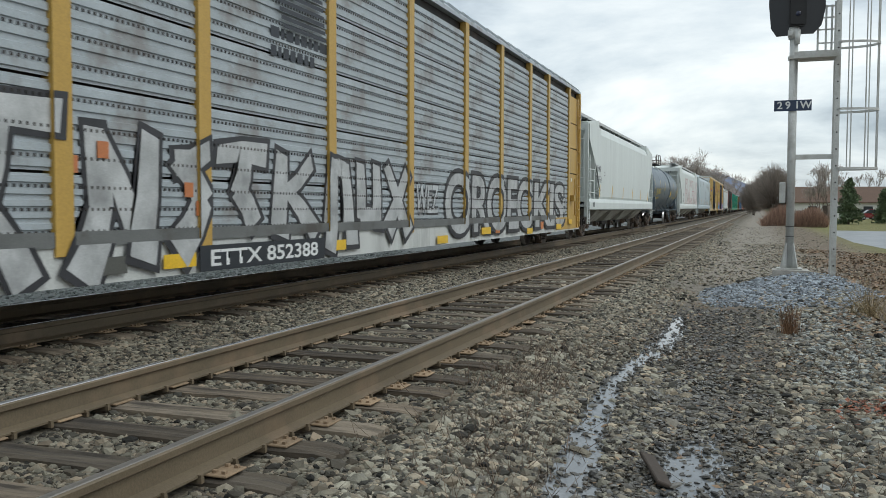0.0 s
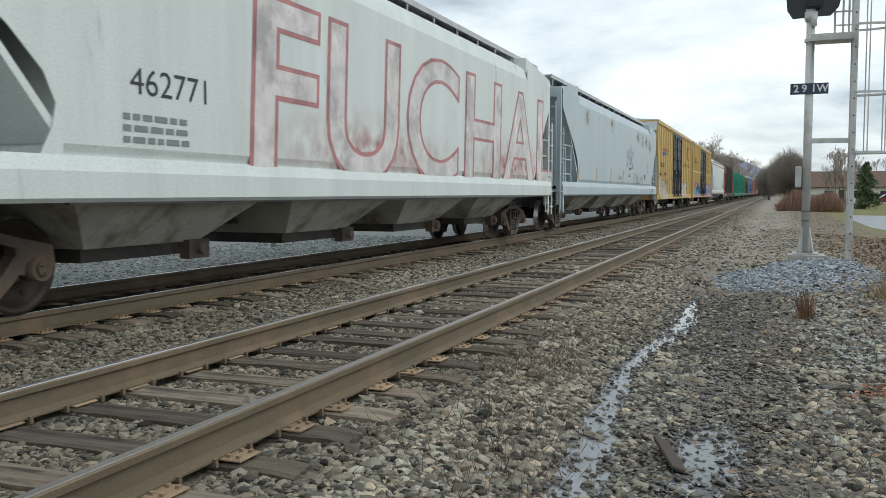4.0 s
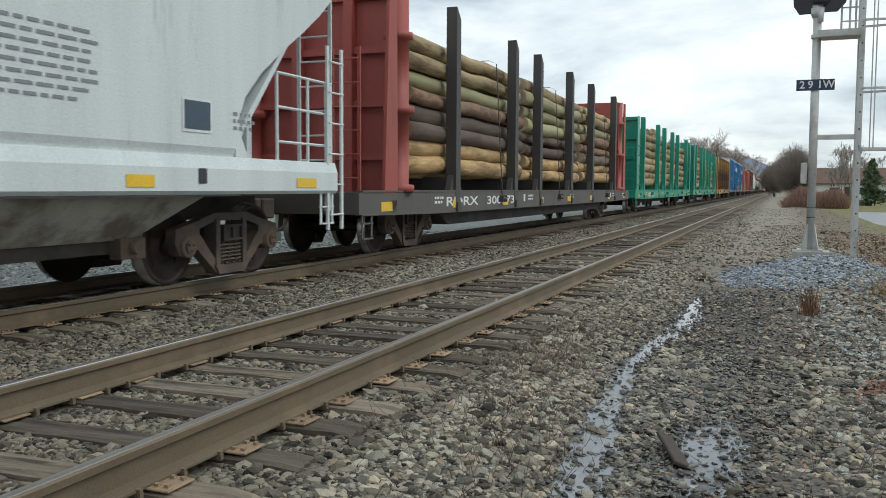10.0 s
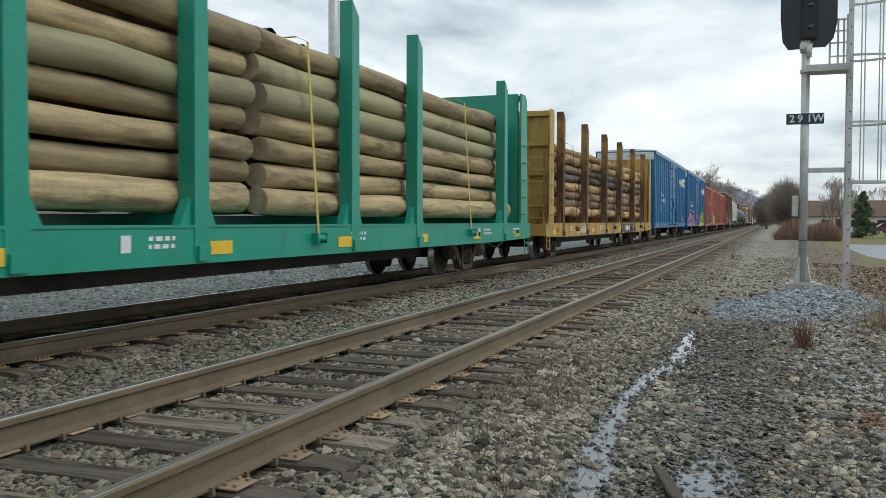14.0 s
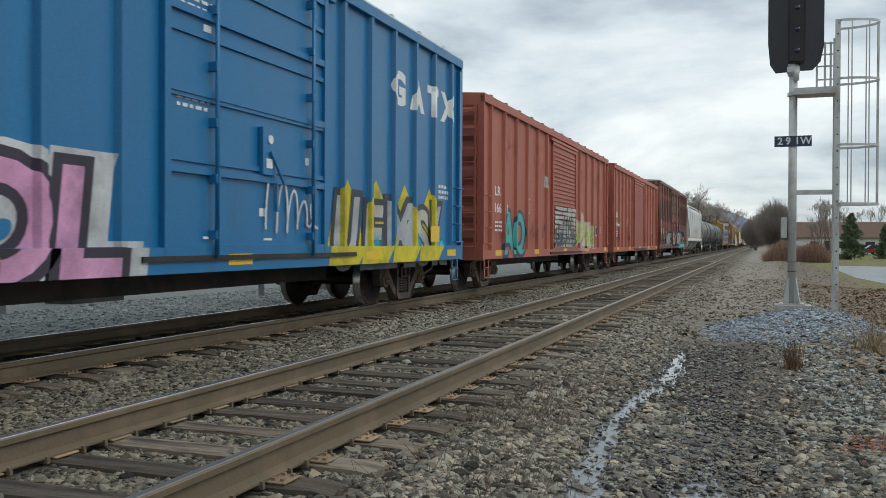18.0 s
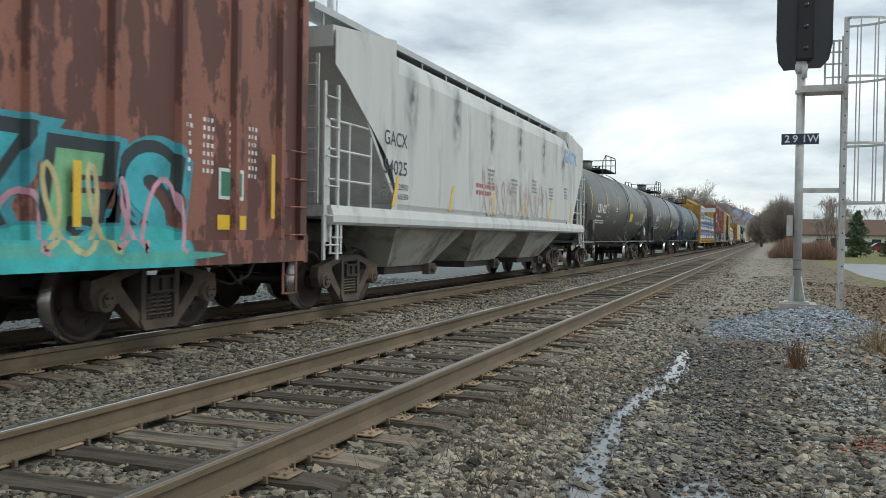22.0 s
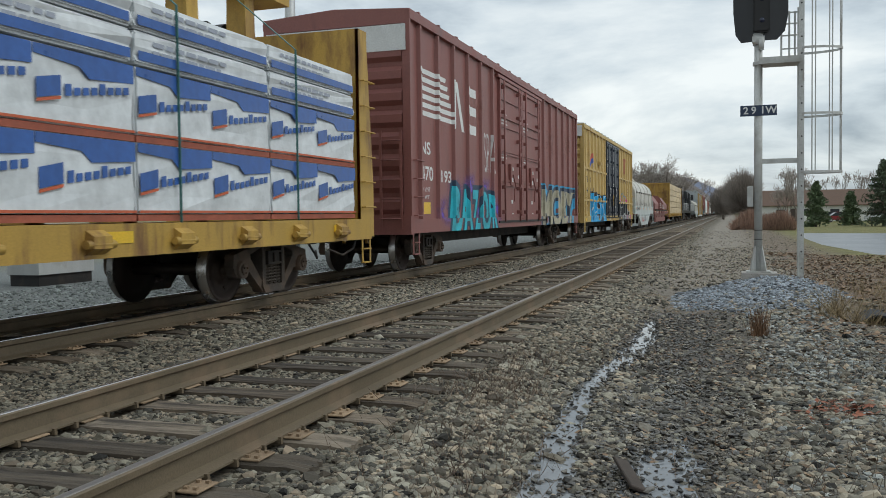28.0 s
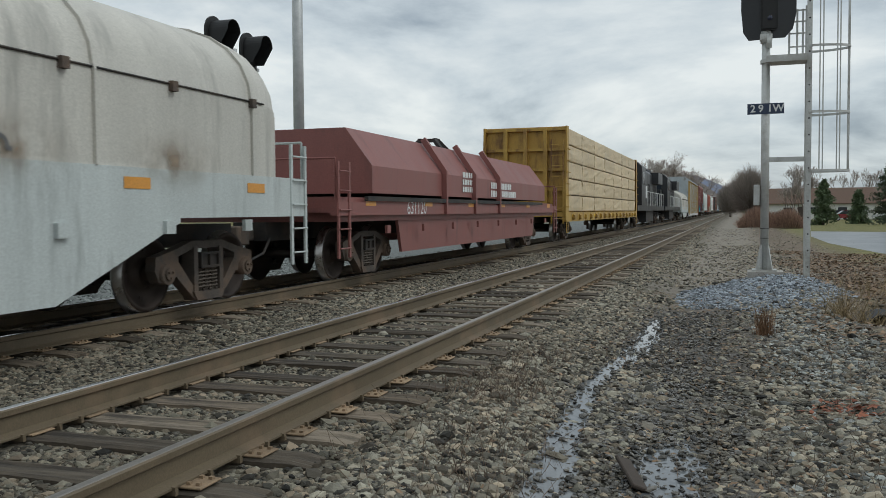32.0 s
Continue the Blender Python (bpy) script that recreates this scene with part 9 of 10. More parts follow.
    for text, a, b, lo, hi, sh in (("B", 2.35, 3.5, 0.62, 1.95, 0.25), ("A", 3.3, 4.35, 0.64, 1.9, 0.0), ("Z", 4.2, 5.1, 0.62, 1.9, 0.2), ("O", 4.95, 5.95, 0.62, 1.88, 0.1), ("R", 5.8, 6.75, 0.62, 1.82, -0.2)):
        tag(car, text, a, b, lo, hi, (0.02, 0.47, 0.58), (0.015, 0.05, 0.10), fat=0.13, shear=sh, label="turquoise graffiti letter")
    tag(car, "MOBY", 12.2, 19.0, 0.62, 2.15, (0.44, 0.40, 0.29), (0.04, 0.06, 0.10), (0.05, 0.38, 0.66), fat=0.11, spacing=0.88)
    car, h, w = yellow_boxcar(487.7, 506.9, "64 32 50", "yellow high-cube boxcar with black doors and bright blue graffiti", (7.3, 9.5, 12.1), 13.0, (1.72, 3.1))
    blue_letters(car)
    coal, chalk, hot, aqua = (0.022, 0.026, 0.03), (0.66, 0.67, 0.68), (0.62, 0.10, 0.30), (0.03, 0.42, 0.75)
    sprayed(car, [(12.2, 0.56), (17.6, 0.62), (17.9, 1.0), (17.7, 1.28), (17.0, 1.36), (16.6, 1.72), (15.4, 1.86), (14.2, 1.82), (12.2, 1.96)], chalk, 0, "white edge round the black graffiti")
    sprayed(car, [(12.2, 0.56), (17.55, 0.64), (17.82, 1.0), (17.62, 1.24), (16.94, 1.32), (16.54, 1.66), (15.4, 1.79), (14.2, 1.75), (12.2, 1.89)], coal, 1, "black ground of the graffiti")
    rnd = random.Random(75)
    for k in range(11):                                      # white slashes cut between black letters
        y, lean = 12.5 + 0.46 * k, rnd.choice((-0.3, -0.2, 0.25, 0.35))
        lo, hi = rnd.uniform(0.62, 0.95), rnd.uniform(1.35, 1.68)
        sprayed(car, [(y, lo), (y + rnd.uniform(0.03, 0.08), lo), (y + lean + rnd.uniform(0.14, 0.26), hi), (y + lean, hi - rnd.uniform(0.0, 0.25))], chalk, 2, "white sprayed slash")
    for y in (13.3, 14.6, 15.9):
        sprayed(car, [(y, 1.86), (y + 0.35, 1.84), (y + 0.1, 2.25)], hot, 0.5, "pink sprayed flame")
        sprayed(car, [(y + 0.55, 1.95), (y + 0.85, 1.9), (y + 0.8, 2.15), (y + 0.6, 2.12)], aqua, 0.5, "light blue sprayed blot")
    sprayed(car, [(17.5, 0.62), (18.1, 0.62), (18.2, 1.1), (17.8, 1.15)], hot, 0.5, "pink sprayed splash")
    sprayed(car, [(17.75, 1.1), (18.1, 1.12), (18.0, 1.45), (17.8, 1.35)], aqua, 0.6, "light blue sprayed splash")
    sprayed_line(car, [(16.2, 0.75), (16.1, 1.05), (16.2, 0.98)], hot, 3, 0.12)
    scrawl(car, 12.8, 16.0, 2.05, 2.5, (0.12, 0.42, 0.62), 92, 0.05, 4)
    print_lines(car, 8, 15.2, 2.75, 0.5, MARK_BROWN, 0.04, 0.05, 90)
    print_lines(car, 6, 16.9, 2.6, 0.6, MARK_BROWN, 0.04, 0.05, 91)
    card(car, 0.66, 1.2, 0.2, 0.43, REFLECT, "reflector", label="upright yellow strip")
    card(car, 0.74, 0.94, 0.5, 0.18, REFLECT, "yellow_card")
    lettered(car, "LT WT", 0.9, 1.3, 1.42, 1.52, MARK_BROWN)
    pale = paint("pale_grey_coil_car", (0.52, 0.56, 0.55), 0.5, 0.25)
    cream = paint("dirty_white_hood", (0.55, 0.53, 0.48), 0.5, 0.3)
    car, h, w = coil_car(508.3, 522.9, "pale grey coil car with a rounded off-white hood", pale, cream, zs=1.37)
    lettered(car, "AOK 494694", 1.7, 3.5, 1.36, 1.58, LETTER_BLACK, 0.012, x=w)
    SHEETS[car.name] = (w, 0, 0.1, [], -9, -8)
    for k in range(5):
        blotch(car, 0.8 + 2.4 * k, 2.9 + 2.4 * k, 1.3, 2.2, (0.30, 0.22, 0.15), 0.5, label="rusty grime on the hood")
    scrawl(car, 2.9, 6.3, 1.75, 2.35, (0.13, 0.13, 0.13), 88, 0.04, 7)
    scrawl(car, 7.0, 9.1, 1.72, 2.05, (0.13, 0.13, 0.13), 89, 0.04, 5)
    scrawl(car, 5.3, 6.7, 0.6, 0.95, (0.55, 0.09, 0.09), 82, 0.06, 5)
    tag(car, "SOEEN", 7.0, 8.0, 0.62, 1.0, (0.55, 0.58, 0.57), (0.04, 0.04, 0.05), fat=0.05)
    car, h, w = coil_car(523.7, 541.2, "maroon coil car with an angular hood and outside ribs", MAROON, MAROON, False, False, marks="", number="631120")
    print_lines(car, 3, h - 2.0, 1.95, 1.2, LETTER_WHITE, 0.12, seed=85, x=w - 0.04)
    print_lines(car, 2, h + 0.4, 1.75, 2.6, LETTER_WHITE, 0.16, seed=86, x=w - 0.04)
    centerbeam(542.8, 566.4, "yellow centre-beam flat car loaded with cream wrapped lumber", CBYELLOW, lumber_cream)
    locomotive(567.4, 588.6, "black diesel locomotive in the middle of the train")
    locomotive(589.8, 611.0, "black diesel locomotive coupled behind another")
    coil_car(612.2, 627.0, "distant pale coil car", pale, cream)
    autorack(628.4, 655.5, "distant autorack with yellow posts", detailed=False)
    # the cars beyond repeat kinds already built
    order = [c for c, _, _ in CARS]
    u = 657.0
    for k in (22, 1, 14, 3, 8, 16, 4, 12, 5, 17, 2, 13, 6, 15):
        src = order[k]
        half = next(q for c, q, _ in CARS if c == src)
        size = 20.0
        made = copy_thing(src, Matrix.Translation((FAR, u + 11.0, 0)))
        wheels = [o for o in made.children_recursive if o.name.startswith("wheelset")]
        CARS.append((made, u + 11.0, wheels))
        u += 23.5


build_train()


# ---- wayside signal with ladder and cage ----
def make_signal():
    sig = new("railway_signal")
    sig.location = (0.53, 17.6, 0)
    tagged(sig, "galvanised railway signal mast with black signal head and caged ladder", "railway signal")
    grey = surface("weathered_galvanised_mast", (0.55, 0.56, 0.545), 0.55, 0.4, 0.15, 4.0, (1, 1, 0.3), (0.33, 0.32, 0.29), 0.35, 0.06)
    concrete = surface("pale_concrete", (0.42, 0.40, 0.37), 0.9, 0, 0.2, 4.0, bump=0.3)
    bar("foundation", (-0.30, 0.34, -0.32, 0.32, -0.30, 0.0), concrete, sig, "square concrete foundation block")
    bm = bmesh.new()
    add_tube(bm, (0, 0, 0.0), (0, 0, 4.35), 0.075, 20)
    part("mast", bm, grey, sig, "round steel mast")
    for k in range(4):
        bm = bmesh.new()
        a = math.radians(45 + 90 * k)
        c, s = math.cos(a), math.sin(a)
        v = [bm.verts.new((c * r - s * t, s * r + c * t, z)) for t in (-0.012, 0.012) for r, z in ((0.06, 0.0), (0.22, 0.0), (0.20, 0.06), (0.10, 0.50), (0.06, 0.50))]
        bm.faces.new(v[:5])
        bm.faces.new(v[:4:-1])
        for i in range(5):
            bm.faces.new((v[i], v[(i + 1) % 5], v[5 + (i + 1) % 5], v[5 + i]))
        part("base_fin", bm, grey, sig, "tapered base flange")
    bm = bmesh.new()
    add_box(bm, -0.22, 0.22, -0.22, 0.22, 0.0, 0.03)
    part("base_plate", bm, grey, sig)
    for z in (0.62, 0.80):
        bm = bmesh.new()
        add_tube(bm, (0, 0, z), (0, 0, z + 0.012), 0.079, 18)
        part("cable_band", bm, DARK, sig)
    bm = bmesh.new()
    add_box(bm, -0.20, -0.09, -0.06, 0.10, 1.25, 1.64)
    bmesh.ops.bevel(bm, geom=bm.edges[:], offset=0.01, segments=1, affect="EDGES")
    part("junction_box", bm, grey, sig, "small grey junction box")
    # number plate
    navy = flat("dark_blue_plate", (0.022, 0.04, 0.085), 0.45)
    pl = bar("number_plate", (-0.325, 0.325, -0.095, -0.08, 2.965, 3.165), navy, sig, "dark blue plate with white figures")
    for ch, x in (("2", -0.225), ("9", -0.085), ("1", 0.075), ("W", 0.225)):
        letter(pl, ch, 0.19, (x, -0.098, 3.065), LETTER_WHITE, END, fat=0.004)
    # signal head: a folded black backing with a narrow case down its middle, seen from behind
    bm = bmesh.new()
    out = [(-0.44, -0.42), (-0.34, -0.58), (0.30, -0.56), (0.44, -0.40), (0.50, -0.1), (0.50, 0.95), (0.40, 1.12), (-0.36, 1.12), (-0.48, 0.95), (-0.48, 0.0)]
    for x0, x1 in ((-1, 0), (0, 1)):
        half = [(0.03 + x, 4.95 + z) for x, z in out if (x < 0) == (x0 < 0)]
        half = half + [(0.03, 4.95 + 1.12), (0.03, 4.95 - 0.57)] if x0 == 0 else [(0.03, 4.95 + 1.12), (0.03, 4.95 - 0.575)] + [p for p in half]
        c = (sum(p[0] for p in half) / len(half), sum(p[1] for p in half) / len(half))
        half.sort(key=lambda p: math.atan2(p[1] - c[1], p[0] - c[0]))
        front = [bm.verts.new((x, -0.06 + 0.42 * abs(x - 0.03) ** 1.0 * 0.45, z)) for x, z in half]
        rear = [bm.verts.new((x, -0.03 + 0.42 * abs(x - 0.03) * 0.45, z)) for x, z in half]
        bm.faces.new(front)
        bm.faces.new(rear[::-1])
        for k in range(len(half)):
            bm.faces.new((front[k], front[(k + 1) % len(half)], rear[(k + 1) % len(half)], rear[k]))
    bmesh.ops.remove_doubles(bm, verts=bm.verts[:], dist=0.0005)
    head = part("signal_head", bm, surface("satin_black_backing", (0.020, 0.022, 0.026), 0.45, 0, 0.2, 3.0, bump=0.02), sig, "black folded signal backing plate seen from behind")
    bm = bmesh.new()
    add_box(bm, -0.10, 0.20, -0.16, -0.05, 4.52, 5.98)
    bmesh.ops.bevel(bm, geom=bm.edges[:], offset=0.03, segments=2, affect="EDGES")
    part("head_case", bm, LAMP_BLACK, head, "narrow black lamp case")
    for z in (4.74, 5.14, 5.54):
        bm = bmesh.new()
        add_turned(bm, (0.06, -0.155, z), (0, -1, 0), [(0, 0.05), (0.015, 0.045), (0.02, 0.0)], 14)
        part("case_knob", bm, surface("dark_glass_knob", (0.02, 0.025, 0.05), 0.15, 0, 0.05, 2.0, bump=0), head)
    bm = bmesh.new()
    add_tube(bm, (0, 0, 4.30), (0, 0, 4.52), 0.10, 16)
    add_box(bm, -0.11, 0.11, -0.09, 0.11, 4.36, 4.46)
    add_tube(bm, (0.05, -0.08, 4.20), (0.05, -0.08, 4.46), 0.05, 10)
    part("head_clamp", bm, grey, sig)
    # platform, ladder, cage
    bm = bmesh.new()
    add_prism(bm, [(-0.10, -0.05), (0.12, -0.30), (0.72, -0.30), (0.72, 0.30), (0.12, 0.30), (-0.10, 0.05)], "z", 3.92, 3.98)
    add_box(bm, 0.0, 0.72, -0.32, -0.29, 3.90, 4.02)
    part("platform", bm, grey, sig, "small steel working platform")
    for z in (2.11,):
        bm = bmesh.new()
        add_box(bm, 0.06, 0.74, -0.03, 0.03, z - 0.045, z + 0.045)
        part("ladder_arm", bm, grey, sig, "cross arm from mast to ladder")
    for y in (-0.22, 0.22):
        bm = bmesh.new()
        add_box(bm, 0.70, 0.79, y - 0.02, y + 0.02, -0.22, 5.25 if y < 0 else 5.0)
        stile = part("ladder_stile", bm, grey, sig, "ladder stile punched with holes")
        if y < 0:
            for k in range(17):
                bm = bmesh.new()
                z = 0.1 + 0.305 * k
                add_tube(bm, (0.745, y - 0.0195, z), (0.745, y - 0.0225, z), 0.016, 8)
                part("rung_hole", bm, DARK, stile)
    for k in range(17):
        bm = bmesh.new()
        z = 0.1 + 0.305 * k
        add_tube(bm, (0.745, -0.2, z), (0.745, 0.2, z), 0.014, 6)
        part("rung", bm, grey, sig)
    angles = [math.radians(a) for a in range(-90, 91, 15)]
    for z in (1.88, 2.95, 4.15, 5.20):
        bm = bmesh.new()
        ring = [(0.80 + 0.66 * math.cos(a), 0.36 * math.sin(a), z) for a in angles]
        add_strip(bm, [(0.74, -0.22, z)] + ring + [(0.74, 0.22, z)], 0.012, 0.042)
        part("cage_hoop", bm, grey, sig, "safety cage hoop")
    for a in (-75, -45, -15, 15, 45, 75, 90):
        bm = bmesh.new()
        p = (0.80 + 0.655 * math.cos(math.radians(a)), 0.355 * math.sin(math.radians(a)))
        add_beam(bm, (*p, 1.86), (*p, 5.22), 0.022, 0.010)
        part("cage_bar", bm, grey, sig, "safety cage bar")
    # hand rails beside the platform
    for x in (0.42, 0.56, 0.66):
        bm = bmesh.new()
        add_beam(bm, (x, 0.28, 3.98), (x, 0.28, 4.95), 0.035)
        part("rail_post", bm, grey, sig)
    for z in (4.25, 4.5, 4.72, 4.93):
        bm = bmesh.new()
        add_beam(bm, (0.42, 0.28, z), (0.72, 0.28, z), 0.025)
        part("hand_rail", bm, grey, sig)


def make_far_signal():
    """Mast and hooded signal heads beyond the train."""
    mast = new("steel_pole")
    mast.location = (-14.0, 26.35, -0.02)
    tagged(mast, "tall grey steel pole standing beyond the train", "pole")
    bm = bmesh.new()
    add_tube(bm, (0, 0, -0.55), (0, 0, 14.0), 0.19, 20, 0.17)
    part("shaft", bm, GALV, mast)
    bar("base_plate", (-0.3, 0.3, -0.3, 0.3, -0.56, -0.50), GALV, mast)
    sig = new("hooded_signal")
    sig.location = (-14.0, 22.4, -0.334)
    sig.scale = (1.217, 1.217, 1.217)
    tagged(sig, "short mast carrying black hooded signal lights", "railway signal")
    bm = bmesh.new()
    add_tube(bm, (0, 0, -0.2), (0, 0, 5.2), 0.07, 14)
    part("mast", bm, GALV, sig)
    bm = bmesh.new()
    add_beam(bm, (0, -1.0, 4.85), (0, 1.1, 4.85), 0.08)
    part("cross_arm", bm, GALV, sig)
    for y, z in ((-0.85, 5.32), (0.62, 5.22)):
        bm = bmesh.new()
        out = [(y + 0.36 * math.cos(math.radians(a)), z + 0.12 + 0.36 * math.sin(math.radians(a))) for a in range(0, 181, 15)]
        out += [(y - 0.36, z - 0.45), (y + 0.36, z - 0.45)]
        add_prism(bm, out, "x", -0.02, 0.04)
        h = part("signal_head", bm, LAMP_BLACK, sig, "black round-topped backing plate")
        bm = bmesh.new()
        n = 14
        for k in range(n):
            a0, a1 = (math.pi * q / n for q in (k, k + 1))
            v = [bm.verts.new((x, y + 0.27 * math.cos(a), z + 0.1 + 0.27 * math.sin(a))) for a in (a0, a1) for x in (0.04, 0.55)]
            bm.faces.new((v[0], v[1], v[3], v[2]))
        for q in (-1, 1):
            v = [bm.verts.new(p) for p in ((0.04, y + q * 0.27, z + 0.1), (0.55, y + q * 0.27, z + 0.1), (0.3, y + q * 0.27, z - 0.3), (0.04, y + q * 0.27, z - 0.3))]
            bm.faces.new(v)
        part("hood", bm, LAMP_BLACK, h)


def make_bungalow():
    wall = surface("pale_grey_steel_wall", (0.50, 0.51, 0.50), 0.6, 0, 0.12, 2.0, (1, 1, 0.2), (0.35, 0.33, 0.30), 0.3)
    hut = new("equipment_hut")
    hut.location = (-17.0, 11.6, 0)
    tagged(hut, "pale grey steel equipment hut raised on short posts", "equipment hut")
    bar("shell", (-1.5, 1.5, -3.3, 3.3, 0.05, 2.75), wall, hut)
    bm = bmesh.new()
    add_prism(bm, [(-1.65, 2.75), (1.65, 2.75), (1.65, 2.82), (0, 3.05), (-1.65, 2.82)], "y", -3.45, 3.45)
    part("roof", bm, wall, hut)
    for x in (-1.3, 1.3):
        for y in (-3.1, -1.0, 1.0, 3.1):
            bar("post", (x - 0.1, x + 0.1, y - 0.1, y + 0.1, -0.56, 0.05), GALV, hut)
    d = bar("door", (1.5, 1.53, 1.4, 2.4, 0.15, 2.2), wall, hut)
    bar("handle", (1.53, 1.57, 1.5, 1.55, 1.1, 1.25), DARK, d)
    cab = new("equipment_cabinet")
    cab.location = (-16.9, 18.4, 0)
    tagged(cab, "low grey cabinet with ventilation slots", "cabinet")
    bar("case", (-0.5, 0.5, -1.0, 1.0, -0.2, 1.1), wall, cab)
    bar("plinth", (-0.45, 0.45, -0.95, 0.95, -0.56, -0.2), DARK, cab)
    for k in range(7):
        bar("slot", (0.5, 0.512, -0.9 + 0.1 * k, -0.85 + 0.1 * k, 0.15, 0.95), DARK, cab)


# ---- trees, bushes, house, cars in the distance ----
BARK = surface("grey_brown_bark", (0.19, 0.155, 0.13), 0.9, 0, 0.3, 8.0, island=0.3)
TWIG = surface("brown_winter_twigs", (0.34, 0.295, 0.26), 0.9, 0, 0.2, 3.0, island=0.3)
TWIGRED = surface("reddish_brush_twigs", (0.36, 0.23, 0.17), 0.9, 0, 0.2, 3.0, island=0.5)
NEEDLE = surface("dark_green_needles", (0.10, 0.145, 0.07), 0.8, 0, 0.3, 3.0, island=0.5)
NEEDLE2 = surface("blue_green_needles", (0.075, 0.105, 0.06), 0.8, 0, 0.3, 3.0, island=0.5)


def strands(segs):
    """Thin three-sided strands from (start, end, radius) rows, in one mesh."""
    n = len(segs)
    a = np.array([s[0] for s in segs], float)
    b = np.array([s[1] for s in segs], float)
    r = np.array([s[2] for s in segs], float)[:, None]
    d = b - a
    d /= np.linalg.norm(d, axis=1, keepdims=True) + 1e-9
    s = np.cross(d, np.where(np.abs(d[:, 2:3]) < 0.9, [[0, 0, 1.0]], [[0, 1.0, 0]]))
    s /= np.linalg.norm(s, axis=1, keepdims=True) + 1e-9
    u = np.cross(s, d)
    pts = []
    for p, q in ((a, 1.0), (b, 0.5)):
        for k in range(3):
            t = 2 * math.pi * k / 3
            pts.append(p + (s * math.cos(t) + u * math.sin(t)) * r * q)
    verts = np.stack(pts, 1).reshape(-1, 3)
    base = (np.arange(n) * 6)[:, None]
    quads = np.concatenate([base + [0, 1, 4, 3], base + [1, 2, 5, 4], base + [2, 0, 3, 5]])
    me = bpy.data.meshes.new("strands")
    me.from_pydata(verts.tolist(), [], quads.tolist())
    return me


def bare_tree(x, y, z, height, spread_, seed, label, dense=1.0, twig=TWIG, low=0.25, crown="fan"):
    rnd = random.Random(seed)
    tree = new("bare_tree")
    tree.location = (x, y, z)
    tagged(tree, label, "tree")
    wood, fine = [], []

    def grow(p, d, length, r, depth):
        q = p + d * length
        (wood if depth < 3 else fine).append((tuple(p), tuple(q), r))
        if depth == 5:
            return
        n = rnd.choice((2, 3, 3)) + (1 if depth > 1 and dense > 1 else 0)
        for _ in range(n):
            side = Vector((rnd.gauss(0, 1), rnd.gauss(0, 1), rnd.gauss(0.25, 0.6)))
            nd = (d * 1.0 + side * (0.42 + 0.1 * depth)).normalized()
            nd.z = max(nd.z, -0.15)
            nd.x *= spread_
            nd.y *= spread_
            nd.normalize()
            start = p.lerp(q, rnd.uniform(0.55, 1.0))
            grow(start, nd, length * rnd.uniform(0.62, 0.82), r * 0.58, depth + 1)
    trunk = bmesh.new()
    add_tube(trunk, (0, 0, -0.3), (0, 0, height * low), height * 0.022, 10, height * 0.016)
    part("trunk", trunk, BARK, tree)
    for k in range(5 if dense > 1 else 3):
        a = 2 * math.pi * k / 5 + rnd.random()
        grow(Vector((0, 0, height * low * rnd.uniform(0.5, 1.0))), Vector((math.cos(a) * 0.55 * spread_, math.sin(a) * 0.55 * spread_, 0.9)).normalized(), height * 0.24, height * 0.011, 0)
    top = max(s[1][2] for s in wood + fine)
    k = height / top
    me = strands(wood)
    me.transform(Matrix.Diagonal((k, k, k, 1)))
    me.materials.append(BARK)
    part("branching", me, BARK, tree)
    me = strands([(a, b, max(r, 0.008 + 0.00008 * y)) for a, b, r in fine])
    me.transform(Matrix.Diagonal((k, k, k, 1)))
    me.materials.append(twig)
    part("crown", me, twig, tree)
    return tree


def round_tree(x, y, z, height, width, seed, label):
    """A dense bare tree whose twigs end in a rounded crown."""
    rnd = np.random.default_rng(seed)
    tree = new("bare_tree")
    tree.location = (x, y, z)
    tagged(tree, label, "tree")
    bm = bmesh.new()
    add_tube(bm, (0, 0, -0.3), (0, 0, height * 0.3), 0.28, 10, 0.2)
    part("trunk", bm, BARK, tree)
    n = 5200
    u = rnd.normal(0, 1, (n, 3))
    u /= np.linalg.norm(u, axis=1, keepdims=True)
    c = np.array([0, 0, height * 0.54])
    lump = 1 + 0.14 * np.sin(u[:, 0] * 5 + seed) * np.sin(u[:, 1] * 4) + rnd.normal(0, 0.05, n)
    rr = rnd.uniform(0.55, 1.0, n) ** 0.6 * lump
    tip = c + u * rr[:, None] * np.array([width / 2, width / 2, height * 0.46])
    tip[:, 2] = np.maximum(tip[:, 2], 0.3)
    root = np.array([0, 0, height * 0.25]) + (tip - np.array([0, 0, height * 0.25])) * rnd.uniform(0.45, 0.78, (n, 1)) + rnd.normal(0, 0.2, (n, 3))
    me = strands(list(zip(root.tolist(), tip.tolist(), rnd.uniform(0.018, 0.035, n))))
    me.materials.append(TWIG)
    part("crown", me, TWIG, tree)
    k = 60
    tips = tip[:k] * 0.8 + np.array([0, 0, 0.2]) * height * 0.3
    me = strands([((0, 0, height * 0.2), t, 0.07) for t in tips.tolist()])
    me.materials.append(BARK)
    part("branching", me, BARK, tree)


